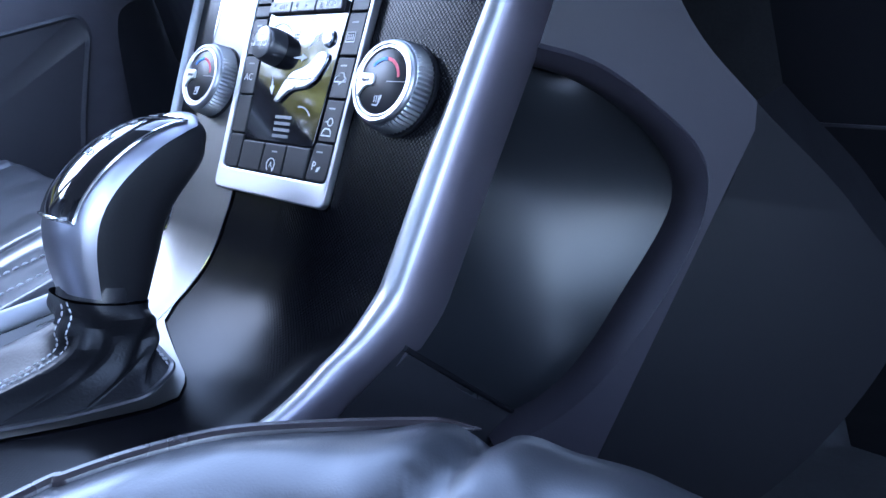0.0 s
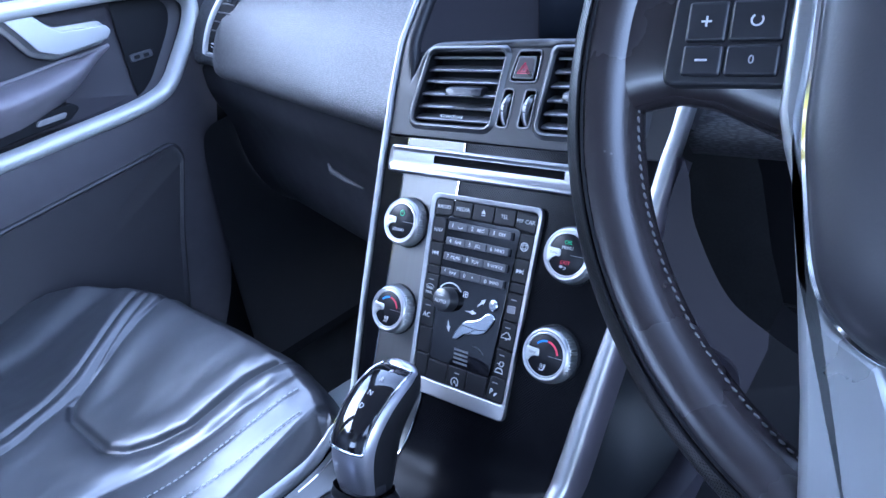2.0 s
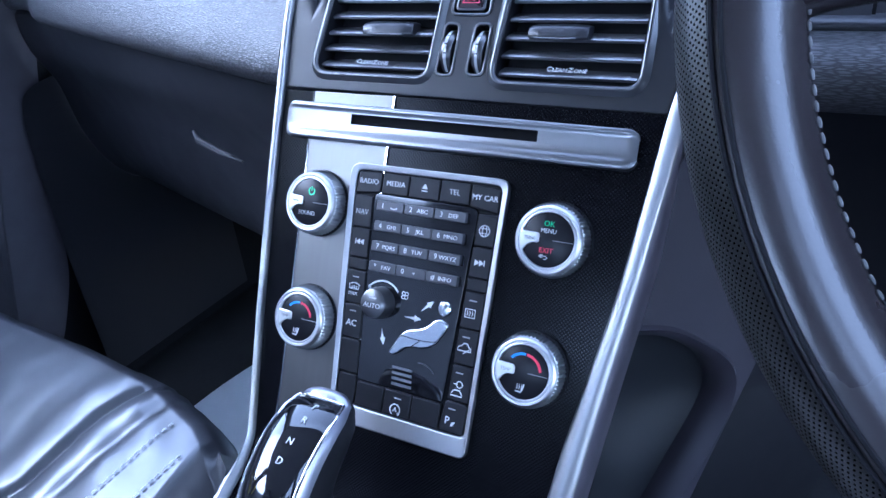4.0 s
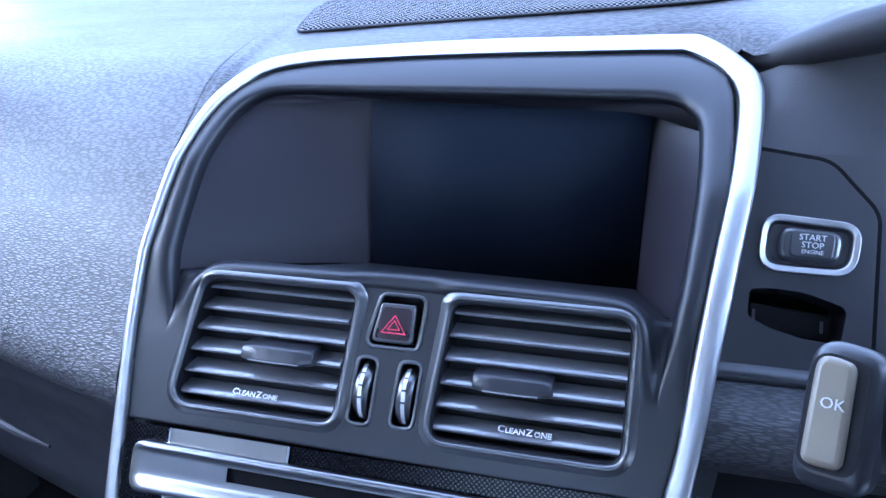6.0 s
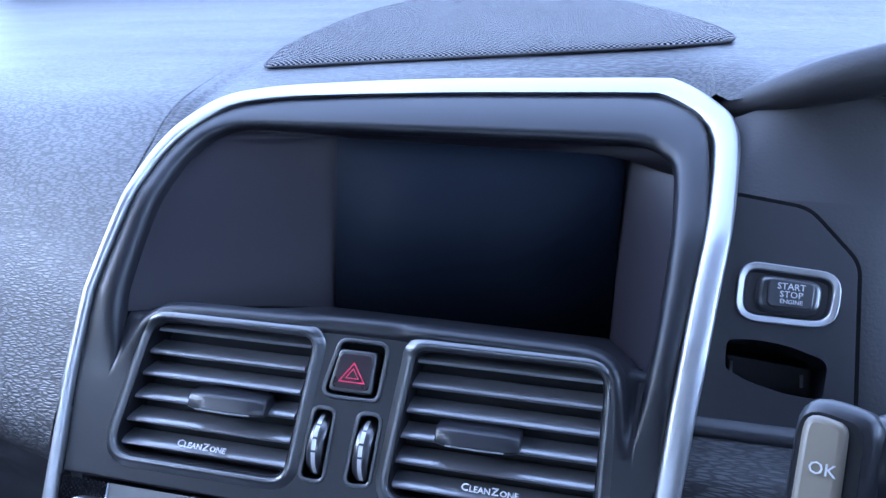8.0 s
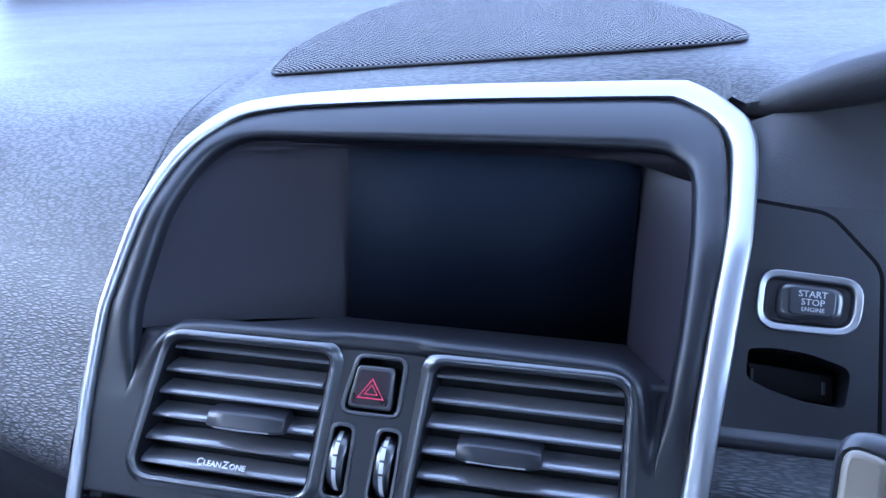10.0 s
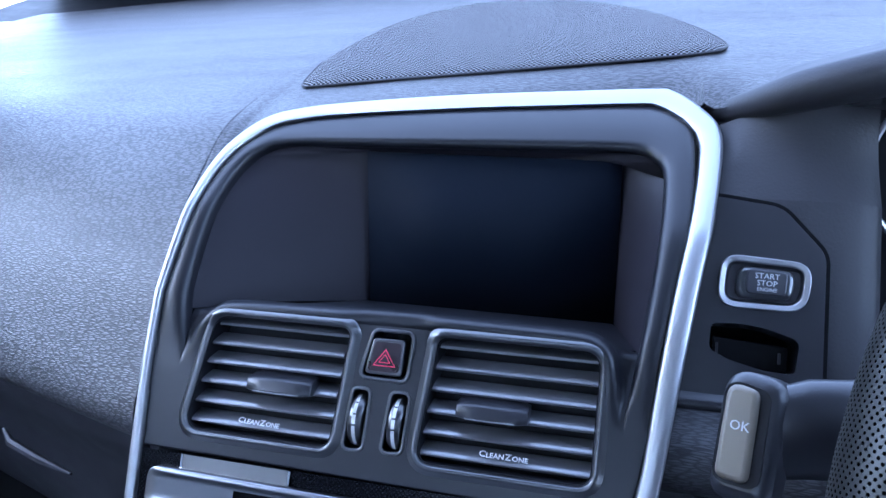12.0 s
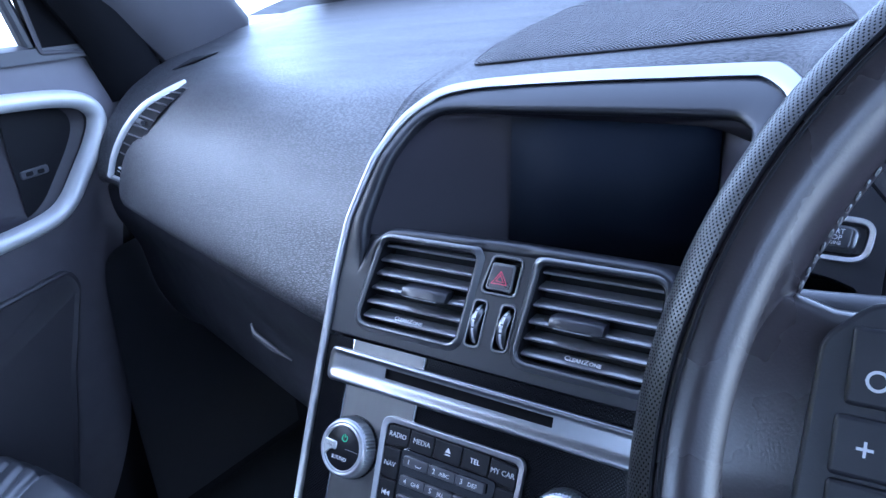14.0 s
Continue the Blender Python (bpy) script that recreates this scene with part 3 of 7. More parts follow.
def vent(loop, centre, slats, tab, text_u, left):
    v = part("vent_housing", slab(inset(loop, -1.0), -45, -44, FACE), M_DARK, vent_panel, smooth=False)
    # raised lip round the opening
    prof = ((-5.6, -0.6), (-5.0, 0.2), (-4.2, 0.6), (-3.2, 1.5), (-2.2, 2.3), (-1.2, 2.5), (-0.3, 1.9), (0.3, 0.6), (0.6, -1.2), (0.7, -4.0))
    rows = []
    for d, w in prof:
        rows.append([on_face(x, y, w + (2.0 * ease(84, 92, y) if d > -6 else 0)) for x, y in inset(loop, d)])
    part("vent_frame", grid(rows, close_v=True), M_SATIN, vent_panel, shade=70)
    wall = ring_slab(inset(loop, 0.3), inset(loop, 0.9), -44, 0.5, FACE)
    part("vent_duct", wall, M_DARK, vent_panel)
    for i, (a, b, h) in enumerate(slats):
        # a blade with a rounded front edge, leaning up and inwards
        prof = [(-0.8, -3.1), (0.3, -2.9), (0.9, -2.2), (0.7, -1.4), (-2.0, 0.7), (-7.4, 3.8), (-8.2, 3.6), (-8.0, 2.8), (-2.6, -2.0)]
        if i == 0:
            prof = [(0.0, -0.8), (0.3, 0.3), (-0.4, 1.3), (-10, 4.2), (-10, 3.2), (-1.0, -0.9)]
        rows = []
        for u in np.linspace(a, b, 5):
            rows.append([on_face(u, h + q, p - 3.2) for p, q in prof])
        part("slat", grid(rows, close_v=True, caps=True), M_SLAT, vent_panel, shade=40)
    a, b, h = tab
    rows = []
    for f in np.linspace(0, 1, 9):
        e = 1 - abs(2 * f - 1) ** 6
        u = a + (b - a) * f
        rows.append([on_face(u, h + q * (0.8 + 0.2 * e), p * (0.72 + 0.28 * e) - 3) for p, q in ((-6, -2), (4.2, -4.0), (6.4, -3.8), (7.0, -2.8), (6.4, 2.2), (5.6, 3.4), (2.0, 5.4), (-6, 7.4))])
    tb = part("slide_tab", grid(rows, close_v=True, caps=True), M_POD, vent_panel, bevel=0.0006)
    part("tab_line", line_on([(a + 5, h - 3.4), ((a + b) / 2, h - 3.6), (b - 6, h - 3.4)], 0.6, 3.7, FACE, h=0.4), M_GREY, tb)
    word = FACE @ Matrix.Translation((text_u / 1000, 0.0367, -0.0022)) @ Euler((radians(-24), 0, radians(-1.0))).to_matrix().to_4x4() @ Matrix.Diagonal((1.06, 1, 1, 1))
    small_caps((("C", 3.0), ("LEAN", 2.4), ("Z", 3.0), ("ONE", 2.4)), word, M_WHITE, vent_panel)


vent(VL, -56, [(-88, -12.5, 85.5), (-93.5, -14.3, 77), (-96, -15, 67), (-97.5, -16, 56.6), (-98, -16.5, 46.2), (-98.5, -17, 35.8)], (-64.5, -28, 56.5), -56.5, True)
vent(VR, 70, [(34.5, 112.5, 85), (32.5, 112.5, 76.6), (31, 112.5, 66), (30, 112.5, 55.4), (29.5, 112, 45.2), (29, 112, 35)], (47, 81.8, 56.0), 71.5, False)

# hazard switch
hz = part("hazard_switch", slab(rounded([(-1.8, 68), (18, 68), (18.2, 86), (1.4, 86)], 2.5, 4), -8, 0.6, FACE), M_SATIN, vent_panel, "black hazard switch with red triangle", bevel=0.0009)
part("switch_face", slab(rounded([(-0.2, 69.6), (16.4, 69.6), (16.6, 84.4), (2.6, 84.4)], 2, 4), 0.3, 0.9, FACE), M_REDDARK, hz, bevel=0.0003)
part("triangle", line_on([(3.0, 72.6), (14.2, 72.6), (8.9, 80.6)], 0.75, 0.9, FACE, closed=True), M_REDGLOW, hz)
part("triangle", line_on([(5.9, 74.2), (11.5, 74.2), (8.8, 78.2)], 0.6, 0.9, FACE, closed=True), M_REDGLOW, hz)
part("hazard_frame", ring_slab(inset(HZ, -1.6), inset(HZ, 0.2), -2, 0.9, FACE), M_SATIN, vent_panel, bevel=0.0006)
part("hazard_well", slab(inset(HZ, -0.4), -12, -11, FACE), M_DARK, vent_panel, smooth=False)

# thumb wheels that close the vents
for u0, loop in ((-3.2, W1), (17.2, W2)):
    wheel_m = FACE @ Matrix.Translation((u0 / 1000, 0.0452, -0.0105)) @ Euler((0, radians(90), 0)).to_matrix().to_4x4() @ Matrix.Rotation(radians(4), 4, "X")
    tw = part("thumb_wheel", lathe([(12.6, -3.4), (13.6, -2.4), (13.9, -1), (13.9, 1), (13.6, 2.4), (12.6, 3.4)], wheel_m, 56), M_SATIN, vent_panel)
    for lo, hi in ((48, 76), (82, 100), (104, 124), (128, 150)):
        if lo == 48:
            lo, hi = 30, 78
        rows = []
        for t in np.linspace(lo, hi, 10):
            c, s = math.cos(radians(t)) * 0.01415, math.sin(radians(t)) * 0.01415
            # the wheel's outer rim, facing out of the panel
            rows.append([FACE @ Vector((u0 / 1000 + du, 0.0452 - c, -0.0105 + s)) for du in (-0.0009, 0.0009)])
        part("wheel_mark", grid(rows), M_WHITE, tw)
    part("wheel_well", slab(inset(loop, -0.4), -16, -15, FACE), M_DARK, vent_panel, smooth=False)
    part("wheel_frame", ring_slab(inset(loop, -1.5), inset(loop, 0.2), -2, 0.7, FACE), M_SATIN, vent_panel, bevel=0.0005)

# ---------------------------------------------------------------- screen recess and hood
RE = [(-112, 46), (-107.5, 60), (-106, 72), (-109.5, 92), (-111, 112), (-110, 145), (-105, 172), (-96, 187), (-80, 194.5), (-30, 195.8), (30, 196.5), (90, 197), (120, 196.5), (131, 191), (136, 181), (135.5, 150), (132, 112), (129, 90), (126.7, 74), (125.0, 60), (126.0, 46)]
TI = [(-122.5, 46), (-123.2, 60), (-123.4, 72), (-123.4, 92), (-123, 110), (-120.5, 147), (-113.5, 180), (-97, 204), (-75, 213), (-40, 218), (21, 223.5), (79, 227), (122, 229), (138, 223), (149, 209), (149.5, 160), (142.5, 115), (139, 90), (137, 74), (135.4, 60), (134.0, 46)]
hood = thing("screen_hood", "satin black hood round a recessed central display", "screen hood", at=on_face(0, 95, -60))
ti, re = spline(TI, 110), spline(RE, 110)


def scoop(u, v):
    """How far the valley beside the vents has opened at a height."""
    return ease(62, 94, v) if u < 10 else ease(54, 90, v)


rows = []
for (a, b), (c, d) in zip(ti, re):
    ring = []
    for f, w in ((-0.03, -3), (0.0, 0.0), (0.15, 1.2), (0.55, 1.6), (0.8, 0.8), (0.93, -0.8), (1.0, -4.0), (1.01, -7.5)):
        fade = scoop(c, d)
        ring.append(surf(a + (c - a) * f, b + (d - b) * f, w * fade + 0.14 * (1 - fade)))
    rows.append(ring)
part("hood_band", grid(rows), M_FASCIA, hood, shade=75)
S_TL, S_BL, S_BR, S_TR = Vector((-0.032, 0.134, 0.749)), Vector((-0.031, 0.120, 0.659)), Vector((0.1135, 0.132, 0.652)), Vector((0.1140, 0.137, 0.747))


def between(a, b, n):
    return [a.lerp(b, i / (n - 1)) for i in range(n)]


left = [surf(u, v, -7) for u, v in spline(RE[3:8], 16)]
part("recess_wall", grid([left, [p.lerp(q, 0.5) + Vector((0, 0.004, 0)) for p, q in zip(left, between(S_BL, S_TL, 16))], between(S_BL, S_TL, 16)]), M_RECESS, hood)
right = [surf(u, v, -7) for u, v in spline(RE[14:18][::-1], 16)]
part("recess_wall", grid([between(S_BR, S_TR, 16), [p.lerp(q, 0.5) for p, q in zip(right, between(S_BR, S_TR, 16))], right]), M_RECESS, hood)
top = [surf(u, v, -7) for u, v in spline(RE[7:15], 24)]
part("recess_roof", grid([top, between(S_TL, S_TR, 24)]), M_RECESS, hood)
# the ledge: crest above the vents, rolling back into the recess floor and down into a valley at either side
SH = spline([(-102.5, 52), (-101.5, 57), (-99.8, 66), (-97.6, 75), (-93.5, 85), (-87, 91.6), (-78, 94.2), (-50, 95.0), (-15, 95.4), (8, 95.8), (32, 95.8), (70, 95.4), (100, 94.8), (110, 93.0), (115.5, 88), (117.2, 78), (117.6, 68), (117.8, 56), (118.0, 48)], 130)
re_l, re_r = sorted((v, u) for u, v in RE[:6]), sorted((v, u) for u, v in RE[-6:])
rows = [[] for k in range(12)]
for i, (u, v) in enumerate(SH):
    a, b = SH[max(0, i - 1)], SH[min(len(SH) - 1, i + 1)]
    t = Vector((b[0] - a[0], b[1] - a[1])).normalized()
    n = Vector((-t.y, t.x))
    left = u < 10
    d = scoop(u, v)
    side_v = v < 88.0
    crest = 3.4 - 2.4 * ease(-16, -6, u) * (1 - ease(26, 36, u))
    for k, (o, w) in enumerate(((-4.6, -0.8), (-3.0, crest * 0.55), (-1.6, crest * 0.92), (0.0, crest), (1.5, crest * 0.8), (2.8, crest * 0.2), (3.8, -1.6), (4.6, -4.2))):
        rows[k].append(on_face(u + n.x * o, v + n.y * o, w * d + 0.14 * (1 - d)))
    if side_v:
        ue = float(np.interp(v, *zip(*(re_l if left else re_r))))
        back = surf(ue, v, -7.2 * d + 0.14 * (1 - d))
        low = on_face(u + (ue - u) * 0.75, v, -8.6 * d + 0.14 * (1 - d))
    else:
        f = (u + 91.5) / 207.0
        L0, R0 = surf(-109.5, 92, -7.5), surf(129, 90, -7.5)
        if f < 0.22:
            back = L0.lerp(S_BL, f / 0.22)
        elif f < 0.93:
            back = S_BL.lerp(S_BR, (f - 0.22) / 0.71)
        else:
            back = S_BR.lerp(R0, (f - 0.93) / 0.07)
        low = rows[7][-1].lerp(back, 0.15) + Vector((0, 0, -0.002))
    rows[8].append(low)
    rows[9].append(low.lerp(back, 0.33))
    rows[10].append(low.lerp(back, 0.67))
    rows[11].append(back)
part("recess_ledge", grid(rows), M_FASCIA, hood, shade=80)
display = thing("display", "dark switched-off navigation display screen", "screen", at=S_BL.lerp(S_BR, 0.5))
glass = part("screen_glass", grid([between(S_BL, S_BR, 4), between(S_TL, S_TR, 4)]), M_SCREEN, display)
sol = glass.modifiers.new("thick", "SOLIDIFY")
sol.thickness = 0.004
part("screen_gasket", tube([p + Vector((0, -0.0006, 0)) for p in (S_BL, S_BR, S_TR, S_TL)], 0.0007, 6, closed=True, up=(0, 1, 0)), M_DARK, display)

# ---------------------------------------------------------------- disc slot bar
bar_m = FACE
bar = thing("disc_player_bar", "bright silver bar with a dark disc slot", "disc player", at=on_face(0, -16, 0))
BO = rounded([(-113, -14.5), (115.5, -14.5), (118, 6.8), (-113.5, 9.0)], [7, 6, 7, 5], 7)
SLOT = rounded([(-62.5, -2.6), (62.5, -2.6), (62.5, 2.2), (-62.5, 2.2)], 0.6, 2)
BAR_S = [(1.0, 0.0), (1.0, 4.2), (0.97, 4.9), (0.91, 5.1), (0.87, 4.9), (0.84, 4.5), (0.76, 4.4), (0.60, 4.25), (0.48, 4.1), (0.36, 4.0), (0.30, 4.2), (0.25, 4.7), (0.18, 5.5), (0.08, 5.8), (0.03, 5.5), (0.0, 4.4), (-0.01, 0.0)]
BAR_U = sorted(list(np.linspace(-114, -100, 12)) + list(np.linspace(-97, 101, 25)) + [-62.5, 62.5] + list(np.linspace(104, 118, 12)))
rows = []
for u in BAR_U:
    e = max(0.0, 1 - min(u + 114, 118 - u) / 7.0)
    rnd = 5.5 * (1 - math.sqrt(max(0.0, 1 - e * e)))
    hi, lo = float(np.interp(u, [-114, 118], [9.0, 6.8])) - rnd, -14.8 + rnd
    basin = ease(0, 9, min(u + 114, 118 - u))
    row = []
    for q, w in BAR_S:
        edge = 0.0 if q in (1.0, -0.01) and w == 0 else 4.8 - 1.6 * e
        row.append(on_face(u, lo + (hi - lo) * q, edge + (w - edge) * basin if w else 0.0))
    rows.append(row)
bm = grid(rows)
i0, i1 = BAR_U.index(-62.5), BAR_U.index(62.5)
kk = len(BAR_S) - 1
bm.faces.ensure_lookup_table()
bmesh.ops.delete(bm, geom=[bm.faces[i * kk + j] for i in range(i0, i1) for j in (6, 7)], context="FACES")
part("bar_face", bm, M_BAR, bar, shade=85)
part("disc_slot", slab(rounded([(-64, -6), (64, -6), (64, 5.5), (-64, 5.5)], 1.0, 2), -9, 2.2, FACE), M_VOID, bar, smooth=False)

# ---------------------------------------------------------------- keypad
pad = thing("keypad_unit", "black radio and climate keypad in a silver frame", "keypad", at=on_face(0, -186, 0))
KO = rounded([(-50.0, -188.3), (46.8, -188.3), (50.3, -26.4), (-57.8, -26.4)], [5, 5, 7, 8], 7)
KI = rounded([(-47.4, -176.4), (44.2, -176.4), (46.6, -30.4), (-53.2, -30.4)], [5, 4.5, 5, 6], 7)
part("keypad_frame", ring_slab(KO, KI, 0, 4.6, FACE, w1_in=3.8), M_SILVER, pad, bevel=0.0008)
part("pad_base", slab(inset(KI, -0.6), 0.2, 1.2, FACE), M_DARK, pad, smooth=False)
part("centre_glass", slab(rounded([(-33.0, -159.4), (27, -159.4), (33.2, -44.6), (-38.2, -43.8)], [2, 2, 4, 4], 4), 1.0, 3.2, FACE), M_PIANO, pad, bevel=0.0004)


def button(corners, w=3.7, r=1.0, mat=None, name="button", b=0.0007):
    return part(name, slab(rounded(corners, r, 3), 1.0, w, FACE), mat or M_BUTTON, pad, smooth=True, bevel=b)


g = 0.35
cuts = [-52.6, -33.7, -14.3, 6.9, 27.0, 46.2]
for i in range(5):
    a, b = cuts[i], cuts[i + 1]
    if i == 0:
        cs = [(a + 0.3, -45.2), (b - g, -43.2), (b - g, -31.0), (a + 1.6, -31.6)]
    elif i == 4:
        cs = [(a + g, -44.0), (b - 0.6, -46.6), (b - 0.3, -33.2), (a + g, -31.3)]
    else:
        cs = [(a + g, -43.6), (b - g, -43.8), (b - g, -31.1), (a + g, -31.0)]
    button(cs)


def col_l(v):
    return float(np.interp(v, [-176, -46], [-46.8, -52.4])), float(np.interp(v, [-157, -46], [-33.6, -38.8]))


def col_r(v):
    return float(np.interp(v, [-176, -46], [30.0, 33.8])), float(np.interp(v, [-176, -46], [43.6, 46.2]))


for a, b in ((-46.2, -65.8), (-66.5, -84.8), (-85.5, -92.2), (-92.9, -113.4), (-114.0, -135.2), (-135.9, -156.6)):
    button([(col_l(b)[0], b), (col_l(b)[1], b), (col_l(a)[1], a), (col_l(a)[0], a)])
for a, b in ((-47.6, -65.6), (-66.4, -83.9), (-84.6, -91.6), (-92.4, -113.6), (-114.4, -134.8), (-135.6, -156.4)):
    button([(col_r(b)[0], b), (col_r(b)[1], b), (col_r(a)[1], a), (col_r(a)[0], a)])
for a, b in ((-46.6, -33.3), (-32.7, -12.6), (-12.0, 7.0), (7.6, 26.5)):
    hi = -157.4 if a < -40 else -160.3
    button([(a + 0.2, -175.6), (b, -175.8), (b, hi), (a, hi)], r=2.2 if a < -40 else 0.9)
button([(27.2, -175.8), (43.2, -175.2), (44.0, -157.2), (29.8, -157.0)], r=2.2)
# the sloping small indicator lines
for u, v in ((-43.5, -97.0), (-42.3, -118.2), (38.2, -97.2), (37.2, -118.6), (36.2, -139.8), (34.6, -161.4), (-2.0, -164.4)):
    part("indicator", line_on([(u - 2.4, v), (u + 2.4, v)], 0.8, 3.7, FACE, h=0.12), M_GREY, pad)

PAD_KEYS = [("1", ""), ("2", "ABC"), ("3", "DEF"), ("4", "GHI"), ("5", "JKL"), ("6", "MNO"), ("7", "PQRS"), ("8", "TUV"), ("9", "WXYZ"), ("*", "FAV"), ("0", "+"), ("#", "INFO")]
FT = lambda u, v, w=4.0: FACE @ Matrix.Translation((u / 1000, v / 1000, w / 1000))
for i, (num, word) in enumerate(PAD_KEYS):
    r, c = divmod(i, 3)
    v0 = -47.9 - r * 12.35
    a, b = (-34.0, -14.2, 6.6)[c], (-14.6, 6.2, 27.3)[c]
    k = part("number_key", slab(rounded([(a, v0 - 6.2), (b, v0 - 6.2), (b, v0), (a, v0)], 0.8, 3), 3.0, 6.0, FACE), M_KEY, pad, bevel=0.0008)
    letters(num, 3.2, FT(a + 4.6, v0 - 3.1, 6.05), M_WHITE, k)
    if word:
        letters(word, 2.5, FT(a + 12.6, v0 - 3.2, 6.05) @ Matrix.Diagonal((1.1, 1, 1, 1)), M_WHITE, k)
    else:
        part("space_mark", line_on([(a + 10.5, v0 - 3.2), (a + 10.5, v0 - 4.2), (a + 14.5, v0 - 4.2), (a + 14.5, v0 - 3.2)], 0.5, 6.0, FACE), M_WHITE, k)
for word, u, v, s in (("RADIO", -43.0, -37.3, 3.2), ("MEDIA", -23.7, -37.1, 3.2), ("TEL", 16.8, -37.4, 3.2), ("MY CAR", 36.5, -38.4, 3.2), ("NAV", -45.3, -56.4, 3.2), ("MAX", -44.2, -107.6, 2.2), ("AC", -42.4, -125.9, 4.0), ("P", 32.4, -168.6, 4.4), ("A", -3.0, -171.4, 2.8), ("0", -32.4, -101.4, 2.8)):
    letters(word, s, FT(u, v, 3.75), M_WHITE, pad)


def mark(pts, width=0.6, closed=False, w=3.7, mat=None):
    part("symbol", line_on(pts, width, w, FACE, closed=closed), mat or M_WHITE, pad)


def blob(poly, w=3.7, h=0.25, mat=None):
    part("symbol", slab(poly, w, w + h, FACE), mat or M_WHITE, pad, smooth=False)


blob([(-5.3, -37.6), (-1.3, -37.6), (-3.3, -34.4)])
blob([(-5.3, -39.2), (-1.3, -39.2), (-1.3, -38.5), (-5.3, -38.5)])
for s, u0, v0 in ((-1, -44.2, -74.9), (1, 38.7, -75.2)):
    for k in (0, 1):
        blob([(u0 + s * (-3.1 + 2.9 * k), v0 - 1.8), (u0 + s * (-3.1 + 2.9 * k), v0 + 1.8), (u0 + s * (-0.2 + 2.9 * k), v0)])
    blob([(u0 + s * 2.7, v0 - 1.8), (u0 + s * 2.7, v0 + 1.8), (u0 + s * 3.2, v0 + 1.8), (u0 + s * 3.2, v0 - 1.8)])
mark(arc(39.0, -56.8, 3.2, 0, 340, 20), 0.5, True)
mark(arc(39.0, -56.8, 1.4, 0, 340, 16, 3.2), 0.4, True)
mark([(35.9, -55.4), (42.1, -55.4)], 0.4)
mark([(35.9, -58.2), (42.1, -58.2)], 0.4)
# windscreen and rear-window heating
mark([(-46.8, -104.6), (-47.4, -101.8), (-45, -100.9), (-42.4, -100.9), (-40, -101.8), (-40.6, -104.6), (-43.7, -104.0)], 0.5, True)
for d in (-1.6, 0, 1.6):
    mark([(-43.7 + d - 0.3, -105.2), (-43.7 + d + 0.3, -103.8), (-43.7 + d - 0.3, -102.6)], 0.4)
mark([(34.2, -107.0), (34.2, -102.2), (40.4, -102.2), (40.4, -107.0)], 0.5, True)
for d in (-1.6, 0, 1.6):
    mark([(37.3 + d - 0.3, -106.0), (37.3 + d + 0.3, -104.6), (37.3 + d - 0.3, -103.2)], 0.4)
# car outlines
mark([(32.6, -126.6), (33.2, -124.4), (35.0, -123.8), (36.2, -122.2), (38.6, -122.2), (39.8, -124.2), (41.0, -124.8), (41.2, -126.6)], 0.6, True)
mark([(36.6, -128), (40.4, -125.4)], 0.6)
mark([(32.4, -153.2), (33.2, -151.0), (34.4, -149.8), (37.6, -149.8), (38.8, -151.0), (39.6, -153.2)], 0.7, True)
mark(arc(37.2, -146.4, 1.9, 0, 330, 12), 0.5, True)
mark([(33.6, -146.4), (36, -146.4)], 0.5)
# parking waves, stop-start ring, fan
blob([(34.8, -171.2), (36.2, -171.2), (37.8, -168.4), (35.6, -169.0)])
mark(arc(-3.0, -171.4, 3.4, -50, 240, 16), 0.55)
blob([(-0.6, -174.9), (0.9, -173.0), (-1.4, -172.8)])
for q in range(4):
    mark(arc(-7.0 + 1.5 * math.cos(radians(45 + 90 * q)), -102.3 + 1.5 * math.sin(radians(45 + 90 * q)), 1.1, 0, 320, 9), 0.45, True, 3.2)
mark(arc(-22.6, -109.6, 13.4, 38, 140, 22), 1.0, False, 3.2)
# fan dial
dial_m = FT(-23.0, -109.6, 3.0)
dial = part("fan_dial", lathe([(9.9, 0), (9.7, 5), (9.2, 6.6), (9.2, 8.6), (8.6, 9.8), (7.0, 10.5), (0.5, 10.7)], dial_m, 40), M_SATIN, pad, "black fan speed dial")
letters("AUTO", 3.0, dial_m @ Matrix.Translation((0, -0.0012, 0.01075)), M_WHITE, dial)
part("indicator", line_on([(-25.5, -106.2), (-20.5, -106.2)], 0.8, 13.65, FACE, h=0.1), M_GREY, dial)
# air distribution figure: silver head, body and legs, set into the glass
part("figure_head", lathe([(4.4, 0), (4.5, 1.2), (3.6, 2.2), (0.4, 2.6)], FT(20.9, -105.0, 3.1) @ Matrix.Diagonal((0.92, 1, 1, 1)), 24), M_FIGURE, pad)
BODY = spline([(-12.8, -138.2), (-9, -131), (-5.5, -125.6), (-1.0, -121.8), (6, -120.0), (11.5, -117.2), (15.5, -113.2), (20, -111.6), (24.2, -113.4), (23.8, -117.6), (20.5, -123.6), (17.6, -127.4), (12, -130.6), (4, -131.8), (-1.5, -133.4), (-6.0, -137.2), (-9.5, -139.0), (-12.8, -138.2)], 40)[:-1]
part("figure_body", slab([tuple(p) for p in BODY], 3.0, 5.0, FACE), M_FIGURE, pad, bevel=0.001)
part("figure_line", line_on([(-5.4, -126.0), (4, -126.4), (12, -126.4), (19.3, -125.0)], 0.5, 5.0, FACE, h=0.1), M_DARK, pad)
part("figure_line", line_on([(2.5, -131.4), (8.4, -126.6)], 0.4, 5.0, FACE, h=0.1), M_DARK, pad)
